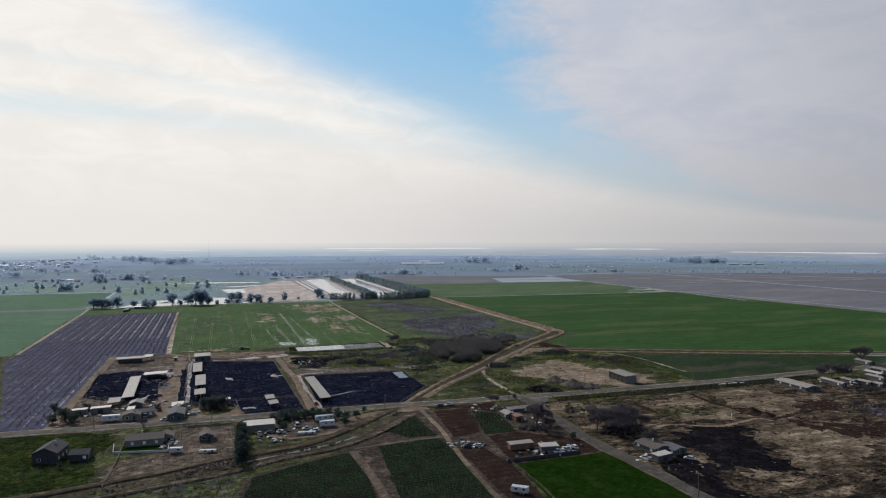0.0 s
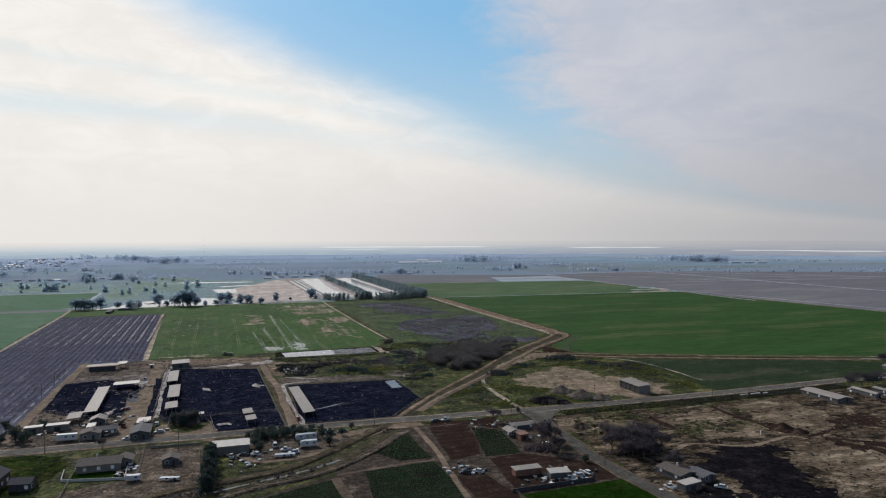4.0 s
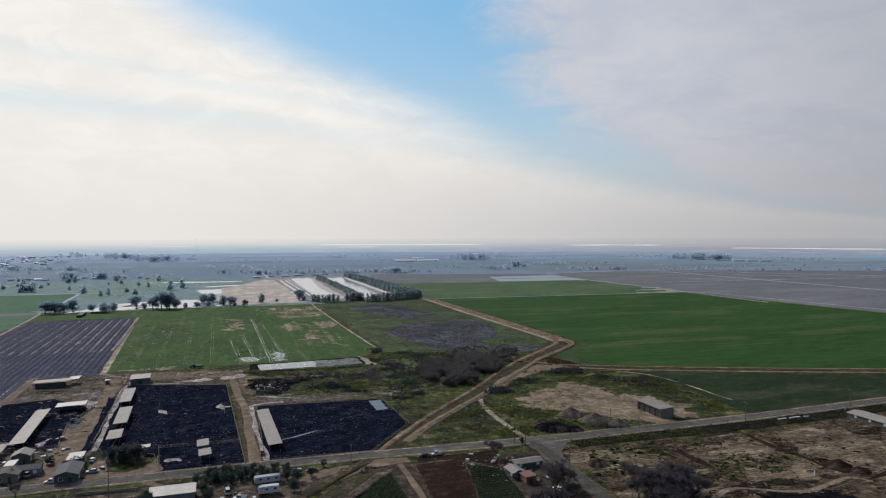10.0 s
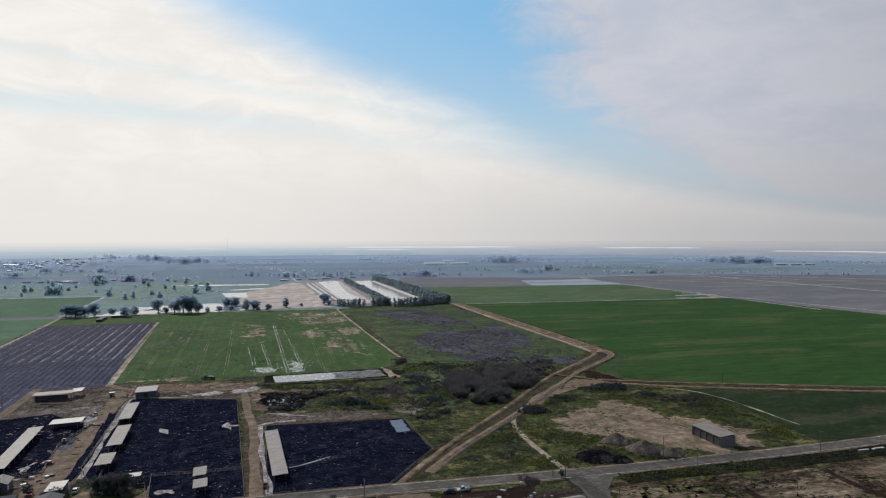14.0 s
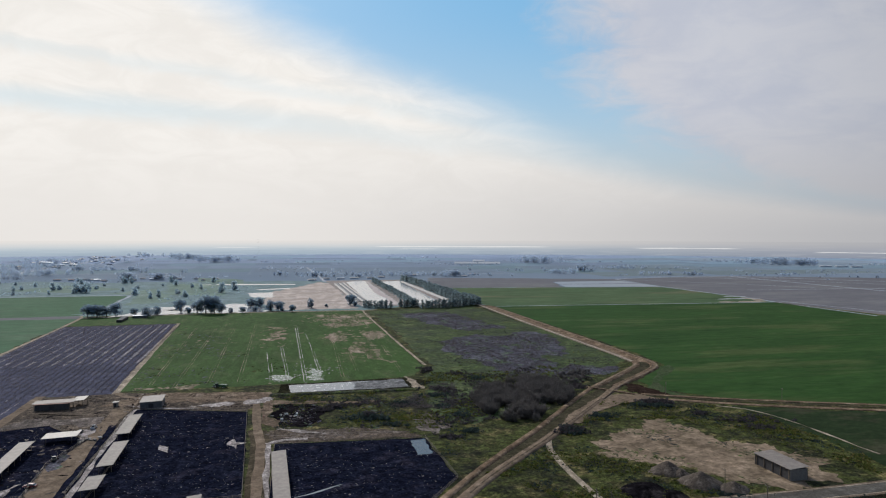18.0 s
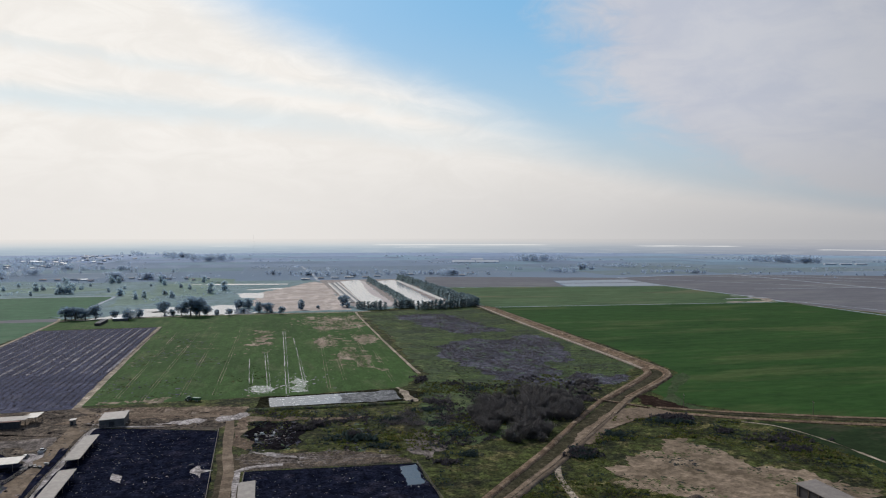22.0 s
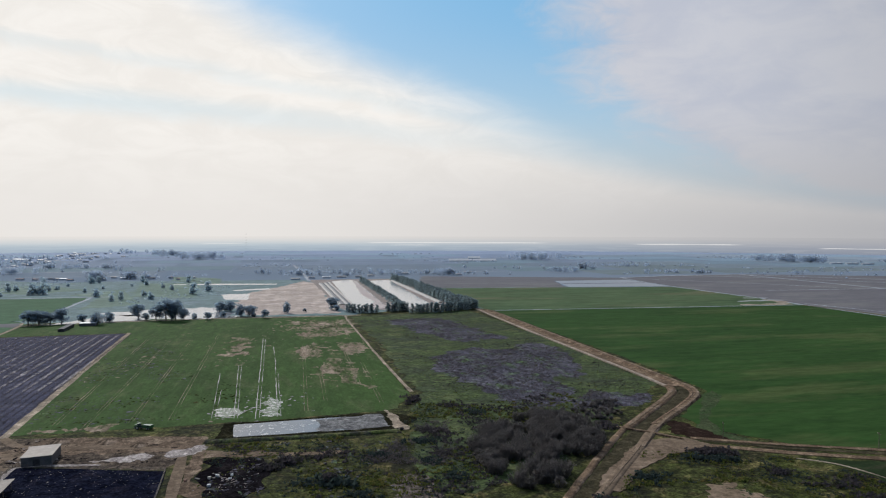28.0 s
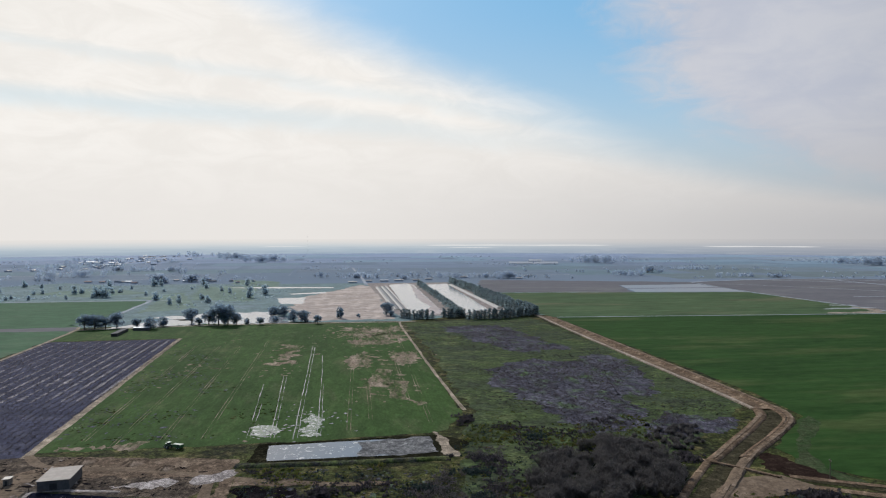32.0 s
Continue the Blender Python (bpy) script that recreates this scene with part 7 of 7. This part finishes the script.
for x, y in ((-109, 316), (-30, 346), (36.5, 375), (64.5, 295), (88, 231), (-162, 311), (41, 373), (-215, 300), (93, 384), (152, 409), (218, 434), (54, 342), (100, 550), (160, 540), (84, 398), (-222, 410), (-232, 440), (-243, 470)):
    power_pole(x, y, 9.5 if y < 500 else 7.5, 108 if y < 500 else 90)

# heaps
def heap(x, y, r, h, mat, label, seed, name="gravel_cone", category="pile"):
    """A poured cone with slumped, uneven flanks."""
    verts, faces = [], []
    rings, sides = 9, 28
    for i in range(rings + 1):
        f_ = i / rings
        for k in range(sides):
            a_ = 2 * math.pi * k / sides
            wob = 1 + 0.22 * noise.noise((math.cos(a_) * 1.3 + seed, math.sin(a_) * 1.3, f_ * 2)) + 0.05 * noise.noise((math.cos(a_) * 5, math.sin(a_) * 5 + seed, f_ * 6))
            verts.append((x + r * f_ * wob * math.cos(a_), y + r * f_ * wob * math.sin(a_), h * (1 - f_) ** 1.1 * (1 if i else 0.93) - (0.2 if i == rings else 0)))
    for i in range(rings):
        for k in range(sides):
            j = (k + 1) % sides
            faces.append((i * sides + k, i * sides + j, (i + 1) * sides + j, (i + 1) * sides + k))
    ob = mesh_object(name, [(a - x, b - y, c) for a, b, c in verts], faces, M[mat], smooth=True)
    ob.location = (x, y, 0)
    return tagged(ob, label, category, "piles")


heap(70, 421, 7.5, 4.2, "gravel", "grey cone of piled gravel", 1)
heap(79, 409, 8.0, 4.8, "gravel", "grey cone of piled gravel", 2)
heap(89, 404, 6.0, 3.2, "gravel", "small grey gravel pile", 3)
heap(74, 417, 4.5, 2.5, "gravel", "small grey gravel pile", 9)
heap(66.5, 349, 5.0, 2.6, "garden_path", "dark soil heap on the wasteland", 4, "dirt_mound")
heap(57, 399, 9.5, 2.3, "burnt", "low dark soil heap beside the road", 12, "dirt_mound")
heap(66, 396, 6.0, 1.3, "burnt", "low dark soil heap beside the road", 13, "dirt_mound")
heap(159, 345, 6.5, 3.2, "garden", "brown soil heap on the wasteland", 5, "dirt_mound")
heap(164, 340, 4.5, 2.0, "garden", "low brown soil heap on the wasteland", 6, "dirt_mound")
heap(-186, 522, 5.0, 1.8, "dirt", "tan soil heap behind the barn", 7, "dirt_mound")
heap(-166, 524, 6.0, 1.6, "dirt", "tan soil heap behind the barn", 8, "dirt_mound")
heap(-150, 520, 4.0, 1.6, "dirt", "tan soil heap behind the barn", 11, "dirt_mound")


# vehicles
def paint(name, c):
    M[name] = plain(name, c, tuple(min(0.9, x_ * 1.15) for x_ in c), 0.8, 0.35, 0.0, 0.5)


paint("paint_white", (0.45, 0.45, 0.44)), paint("paint_silver", (0.36, 0.37, 0.38)), paint("paint_red", (0.18, 0.035, 0.03)), paint("paint_black", (0.02, 0.02, 0.022)), paint("paint_green", (0.03, 0.10, 0.035)), paint("paint_blue", (0.04, 0.07, 0.14))


def wheel(parent, x, y, r, wide=0.22):
    bm = bmesh.new()
    bmesh.ops.create_cone(bm, cap_ends=True, segments=12, radius1=r, radius2=r, depth=wide, matrix=Matrix.Translation((x, y, r)) @ Matrix.Rotation(math.pi / 2, 4, "Y"))
    tyre = part("wheel", bm, M["rubber"], parent)
    bm = bmesh.new()
    bmesh.ops.create_cone(bm, cap_ends=True, segments=10, radius1=r * 0.55, radius2=r * 0.5, depth=wide + 0.03, matrix=Matrix.Translation((x, y, r)) @ Matrix.Rotation(math.pi / 2, 4, "Y"))
    part("rim", bm, M["paint_silver"], tyre)


def profile(outline, w_, inset=0.0):
    """A body with the side outline (y, z), w_ wide, drawn in by inset at the top."""
    bm = bmesh.new()
    top = max(z for _, z in outline)
    low = min(z for _, z in outline)
    sides = []
    for s in (-1, 1):
        sides.append([bm.verts.new((s * (w_ / 2 - inset * (z - low) / max(0.01, top - low)), y, z)) for y, z in outline])
    n_ = len(outline)
    for k in range(n_):
        j = (k + 1) % n_
        bm.faces.new((sides[0][k], sides[0][j], sides[1][j], sides[1][k]))
    bm.faces.new(sides[0]), bm.faces.new(sides[1])
    bmesh.ops.recalc_face_normals(bm, faces=bm.faces[:])
    bmesh.ops.bevel(bm, geom=bm.edges[:], offset=0.05, segments=1, affect="EDGES")
    return bm


def car(x, y, turn, colour, kind="car", group="parked vehicles"):
    label = {"car": "%s car parked on bare dirt", "pickup": "%s pickup truck parked on bare dirt", "van": "%s van parked on bare dirt"}[kind] % colour
    root = empty({"car": "car", "pickup": "pickup_truck", "van": "van"}[kind], x, y, 0.02, turn, label, kind if kind != "pickup" else "truck", group)
    mat = M["paint_" + colour]
    part("body", profile([(-2.2, 0.35), (2.2, 0.35), (2.25, 0.75), (1.2, 0.95), (-2.2, 0.95)], 1.8, 0.06), mat, root)
    shape = {"car": [(-1.9, 0.95), (1.1, 0.95), (0.45, 1.45), (-1.3, 1.45)], "pickup": [(-0.4, 0.95), (1.25, 0.95), (0.7, 1.65), (-0.35, 1.65)], "van": [(-2.15, 0.95), (1.3, 0.95), (0.8, 2.0), (-2.1, 2.0)]}[kind]
    cab = part("cabin", profile(shape, 1.66, 0.16), M["glass"], root)
    ys, top = [p_[0] for p_ in shape[2:]], shape[2][1]
    part("roof", box_bm(1.36, max(ys) - min(ys) + 0.06, 0.06, 0, sum(ys) / 2, top - 0.01, 0.02), mat, root)
    if kind == "pickup":
        for s in (-1, 1):
            part("bed_side", box_bm(0.08, 1.8, 0.35, s * 0.82, -1.3, 0.9), mat, root)
        part("tailgate", box_bm(1.6, 0.08, 0.35, 0, -2.16, 0.9), mat, root)
    for s in (-1, 1):
        part("headlight", box_bm(0.3, 0.06, 0.14, s * 0.6, 2.22, 0.62), M["white"], root)
        for y_ in (-1.35, 1.4):
            wheel(root, s * 0.82, y_, 0.34)


def trailer(x, y, turn, l_, w_, h, label, mat="paint_white", name="trailer", category="trailer", stripes=True):
    """A box on wheels: a camper or a lorry trailer."""
    root = empty(name, x, y, 0.02, turn, label, category, "parked vehicles")
    part("body", profile([(-l_ / 2, 0.7), (l_ / 2, 0.7), (l_ / 2 + 0.2, h * 0.65), (l_ / 2 - 0.1, h), (-l_ / 2, h)], w_, 0.05), M[mat], root)
    for k in range(max(1, int(l_ / 3))):
        for s in (-1, 1):
            part("window", box_bm(0.05, 0.9, 0.6, s * (w_ / 2 + 0.01), -l_ / 2 + 1.4 + k * 2.8, h * 0.6), M["glass"], root)
    part("hitch", box_bm(0.16, 1.4, 0.12, 0, l_ / 2 + 0.7, 0.55), M["rubber"], root)
    part("jack", box_bm(0.10, 0.10, 0.60, 0, l_ / 2 + 1.1, -0.02), M["rubber"], root)
    for s in (-1, 1):
        for y_ in (-0.5 - l_ * 0.15, 0.5 - l_ * 0.15):
            wheel(root, s * (w_ / 2 - 0.1), y_, 0.4)


for row in ((-150.5, 339, 20, "white", "van"), (-137.5, 331.5, 108, "white", "pickup"), (-148.5, 351, 25, "red", "pickup"), (-162.5, 383, 100, "red", "car"), (-134.5, 355, 20, "white", "car"), (-128, 342, 110, "silver", "car"),
            (-50, 339.5, 105, "white", "van"), (-44.5, 342, 112, "black", "car"), (-64, 315.5, 100, "white", "pickup"), (-70, 321, 20, "white", "van"), (-60, 312, 105, "silver", "car"), (-75, 310, 60, "white", "car"), (-80, 309, 100, "black", "car"), (-84, 306.5, 20, "white", "pickup"),
            (-173, 411, 30, "black", "pickup"), (-186, 448, 20, "black", "car"), (-184, 455, 15, "silver", "pickup"), (56, 287, 30, "white", "car"), (52, 284, 100, "silver", "car"), (48, 281, 120, "white", "pickup"), (82, 272, 30, "white", "pickup"), (84, 290, 70, "black", "car"), (100, 272, 60, "white", "car"),
            (3, 361, 115, "white", "pickup"), (-2, 359, 100, "black", "car"), (15, 289, 60, "white", "car"), (10, 288, 100, "black", "pickup"), (46, 322, 40, "white", "car"), (-68.5, 362, 22, "red", "pickup"), (240, 421, 60, "white", "car"), (249, 407, 20, "white", "van"), (-120, 296, 30, "white", "car")):
    car(*row)
trailer(-163.5, 330, 105, 8.2, 2.4, 3.2, "long white box trailer parked by the road")
trailer(-58.5, 330.5, 112, 9, 2.5, 2.9, "long silver trailer under the trees", "paint_silver")
trailer(-55.5, 320.5, 108, 7, 2.5, 3.0, "white motorhome in the dirt yard", name="motorhome", category="motorhome")
trailer(-62.5, 307.5, 100, 8, 2.3, 1.4, "low flat trailer in the dirt yard", "paint_silver")
trailer(27, 236, 70, 6, 2.4, 2.6, "pale livestock trailer on the tilled strip")
trailer(-112, 281, 100, 5, 2.2, 2.4, "white camper in the bare yard")
trailer(-99, 281.5, 95, 7, 2.0, 1.3, "pale flat trailer in the bare yard")


def tractor(x, y, turn, colour):
    root = empty("tractor", x, y, 0.02, turn, "green farm tractor standing on the dirt yard", "tractor")
    part("hood", box_bm(0.9, 2.0, 0.9, 0, 1.2, 0.8, 0.08), M[colour], root)
    part("cab", profile([(-1.2, 0.9), (0.3, 0.9), (0.2, 2.6), (-1.1, 2.6)], 1.5, 0.1), M["glass"], root)
    part("roof", box_bm(1.6, 1.6, 0.12, 0, -0.45, 2.6, 0.03), M[colour], root)
    part("fender", box_bm(2.0, 1.0, 0.2, 0, -0.8, 1.5, 0.05), M[colour], root)
    for s in (-1, 1):
        wheel(root, s * 0.95, -0.8, 0.85, 0.5)
        wheel(root, s * 0.7, 1.8, 0.5, 0.35)


tractor(-163, 543, 60, "paint_green")
trailer(-158.5, 543, 80, 4.5, 2.2, 2.0, "green hopper wagon behind the tractor", "paint_green", "hopper_wagon", "wagon")

# small clutter
crate = random.Random(17)


def clutter(x, y, count, spread, group, names):
    for k in range(count):
        kind, label = crate.choice(names)
        root = empty(kind, x + crate.gauss(0, spread), y + crate.gauss(0, spread), 0, crate.uniform(0, 180), label, kind.replace("_", " "), group)
        w_, l_, h = crate.uniform(0.5, 1.3), crate.uniform(0.7, 2.2), crate.uniform(0.3, 0.9)
        mat = M[crate.choice(("white", "siding", "rust", "concrete", "paint_silver", "dark_wall", "dark_wall", "post"))]
        part("box", box_bm(w_, l_, h, 0, 0, -0.03, 0.05), mat, root)
        part("lid", box_bm(w_ + 0.1, l_ + 0.1, 0.08, 0, 0, h - 0.03, 0.02), mat, root)


BINS = (("storage_bin", "weathered storage bin in a cluttered yard"), ("crate", "old crate in a cluttered yard"), ("water_trough", "old trough in a cluttered yard"))
clutter(-78, 310, 12, 4, "yard clutter", BINS), clutter(-66, 318, 8, 4, "yard clutter", BINS), clutter(42, 281, 14, 6, "pen clutter", BINS), clutter(53, 285, 10, 3, "pen clutter", BINS)
clutter(-175, 440, 8, 3, "farm clutter", BINS), clutter(-168, 352, 12, 5, "farm clutter", BINS), clutter(-158, 362, 14, 5, "farm clutter", BINS), clutter(38, 338, 9, 4, "cottage clutter", BINS), clutter(-180, 336, 12, 6, "farm clutter", BINS)
clutter(86, 278, 10, 5, "farmhouse clutter", BINS), clutter(-128, 346, 6, 3, "farm clutter", BINS), clutter(255, 415, 12, 9, "eastern clutter", BINS), clutter(12, 290, 8, 3, "garden clutter", BINS), clutter(-118, 288, 10, 2.5, "patio clutter", BINS)
clutter(48, 285, 14, 5, "pen clutter", BINS), clutter(40, 282, 12, 4, "pen clutter", BINS), clutter(8, 292, 9, 3, "garden clutter", BINS), clutter(-76, 299, 12, 3.5, "yard clutter", BINS), clutter(-119, 293, 8, 2, "patio clutter", BINS), clutter(20, 360, 8, 5, "garden clutter", BINS)
clutter(-103, 484, 8, 4, "old pen clutter", BINS)

# puddles and trampled straw in the black mud
def flecks(name, rings, mat, label, low, high, z, rng_, stretch=2.0):
    """Small irregular pools, as one object."""
    verts, faces = [], []
    for x, y in rings:
        s = rng_.uniform(low, high) * (1.8 if rng_.random() < 0.08 else 1.0)
        turn = rng_.uniform(0, 6.28)
        base = len(verts)
        for k in range(7):
            a_ = 2 * math.pi * k / 7
            r = s * rng_.uniform(0.45, 1.1)
            px, py = r * math.cos(a_) * stretch, r * math.sin(a_)
            verts.append((x + px * math.cos(turn) - py * math.sin(turn), y + px * math.sin(turn) + py * math.cos(turn), z))
        faces.append(tuple(range(base, base + 7)))
    return tagged(mesh_object(name, verts, faces, mat), label, "puddles", "", "stuff")


pr = random.Random(23)
for ring, count in zip(CORRALS, (110, 480, 240)):
    flecks("puddles", spots(ring, count, pr, 0.25, 0.05), M["puddle_bright"], "small bright puddles in black corral mud", 0.06, 0.17, 0.135, pr)
    flecks("straw_litter", spots(ring, count, pr, 0.2, 0.06), M["slurry"], "pale trampled straw in black corral mud", 0.06, 0.16, 0.138, pr, 3.0)
patch("puddle_large", [(-34, 450), (-27.5, 454), (-22.5, 434), (-28.5, 431)], 0.14, M["puddle"], "large puddle in the corral corner", "puddle", 1.0, 2, "")
patch("puddle_white", [(-112.5, 445), (-109.5, 440.5), (-104.5, 440.5), (-107.5, 437.5), (-106, 432), (-109.3, 436), (-112, 437)], 0.14, M["slurry"], "bright branching puddle in the corral", "puddle", 0.7, 0.8, "")
patch("feed_pad", [(-141, 434), (-135.6, 431.5), (-132.5, 424.5), (-138.5, 428)], 0.15, M["slurry"], "pale concrete pad in the corral", "pad", 0.2, 2, "")
ribbon("puddle_thin", [(-65, 382), (-60, 386), (-52, 396)], 0.9, 0.14, M["puddle_bright"], "thin pale puddle beside the shade", "puddle", 0.8, "", gap=1.5)
for ring in ([(-192, 497), (-176, 503), (-172, 500), (-188, 494)], [(-160, 500), (-140, 508), (-138, 505), (-158, 497)], [(-133, 508), (-124, 522), (-121, 518), (-128, 506)]):
    patch("slurry_streak", ring, 0.12, M["slurry"], "pale dried slurry on the yard", "slurry", 3.5, 1.2, "stuff")
# bare and dark flecks that break up the wheat
WHEAT = [(-322, 818), (-345, 905), (-216, 932), (-165, 952), (-104, 780), (-52, 620), (-60, 588), (-125, 560), (-212, 532)]
flecks("bare_spots", spots(WHEAT, 260, pr, 0.75, 0.018), M["thin_wheat"], "small bare spots among the wheat", 0.35, 1.3, 0.095, pr, 1.8)
for bx, by, br in ((-113, 760, 22), (-105, 680, 18), (-180, 905, 26), (-168, 870, 24), (-207, 770, 24), (-138, 750, 18), (-155, 830, 20)):
    flecks("bare_spots", [(bx + pr.gauss(0, br * 0.45), by + pr.gauss(0, br * 0.9)) for k in range(46)], M["thin_wheat"], "bare spots round a thin patch of wheat", 0.5, 1.8, 0.097, pr, 1.8)
flecks("dark_tufts", spots([(-215, 535), (-300, 770), (-230, 740), (-150, 560)], 420, pr, 0.4, 0.03), M["heath"], "dark weedy tufts among the wheat", 0.3, 0.9, 0.1, pr, 1.5)
flecks("flood_spots", [(-118 + pr.gauss(0, 9), 590 + pr.gauss(0, 18)) for k in range(90)] + [(-132 + pr.gauss(0, 4), 572 + pr.gauss(0, 5)) for k in range(50)], M["puddle_bright"], "small pools among flooded wheat", 0.2, 0.8, 0.108, pr, 1.8)
flecks("white_litter", [(34 + pr.gauss(0, 6), 340 + pr.gauss(0, 7)) for k in range(36)] + [(22 + pr.gauss(0, 7), 352 + pr.gauss(0, 3)) for k in range(24)], M["slurry"], "pale litter round the cottages", 0.15, 0.5, 0.13, pr, 1.6)
# clods and bald spots that mottle the wasteland
WASTE = [(60, 366), (110, 378), (192, 404), (250, 425), (310, 410), (310, 220), (120, 200), (84, 262), (64, 330)]
flecks("dark_clods", spots(WASTE, 2600, pr, 0.35, 0.05), M["burnt"], "dark clods and dead weeds on the wasteland", 0.12, 0.6, 0.092, pr, 2.6)
DARK_SOIL = [(101, 310), (117, 318), (139, 318), (149, 315), (144, 291), (136, 270), (100, 272)]
flecks("pale_scrapes", [c for c in spots(WASTE, 1500, pr, 0.35, 0.04) if not inside(c[0], c[1], DARK_SOIL)], M["bald"], "pale scraped spots on the wasteland", 0.12, 0.55, 0.095, pr, 2.6)
flecks("grass_tufts", spots([(62, 366), (110, 378), (160, 395), (150, 345), (104, 328), (66, 335)], 900, pr, 0.45, 0.05), M["plain_near"], "thin grass on the wasteland", 0.2, 0.8, 0.098, pr, 2.4)
flecks("grass_tufts", spots([(40, 470), (90, 496), (136, 470), (136, 422), (90, 404), (44, 440)], 650, pr, 0.5, 0.06), M["scrub"], "tufts of grass on the sandy lot", 0.15, 0.7, 0.078, pr, 2.2)
flecks("dark_clods", spots([(-250, 508), (-192, 526), (-124, 520), (-124, 495), (-200, 490)], 260, pr, 0.3, 0.06), M["burnt"], "dark clods in the feed yard", 0.15, 0.6, 0.1, pr, 2.4)
flecks("pale_scrapes", spots([(-128, 317), (-101, 323), (-82, 270), (-100, 255), (-125, 240), (-134, 268)], 160, pr, 0.3, 0.06), M["dirt"], "pale scraped spots in the bare yard", 0.15, 0.6, 0.078, pr, 2.2)
flecks("dark_clods", spots([(-120, 520), (-40, 548), (-28, 470), (-95, 462)], 300, pr, 0.35, 0.06), M["heath"], "dark weedy spots behind the corrals", 0.25, 0.9, 0.104, pr, 1.8)
YARDS = [(-250, 506), (-214, 522), (-192, 524), (-132, 332), (-184, 318), (-230, 446)]
flecks("pale_scrapes", spots(YARDS, 240, pr, 0.35, 0.06), M["dry_grey"], "pale scraped spots in the farmyard", 0.2, 0.9, 0.128, pr, 2.4)
flecks("dark_clods", spots(YARDS, 220, pr, 0.35, 0.07), M["burnt"], "dark damp spots in the farmyard", 0.2, 0.8, 0.130, pr, 2.4)
flecks("pale_scrapes", spots([(-100, 446), (-101, 460), (-59, 469), (-31, 461), (-92, 443)], 160, pr, 0.3, 0.06), M["dry_grey"], "pale dried mud along the corral", 0.2, 0.7, 0.118, pr, 3.0)
flecks("white_litter", [(-97 + pr.gauss(0, 4), 485 + pr.gauss(0, 9)) for k in range(60)], M["slurry"], "white litter in the old pen", 0.12, 0.45, 0.10, pr, 1.8)
flecks("dark_tufts", spots([(-215, 535), (-300, 770), (-230, 740), (-110, 575)], 420, pr, 0.5, 0.03), M["lawn_rough"], "darker tufts among the wheat", 0.3, 1.0, 0.103, pr, 1.6)
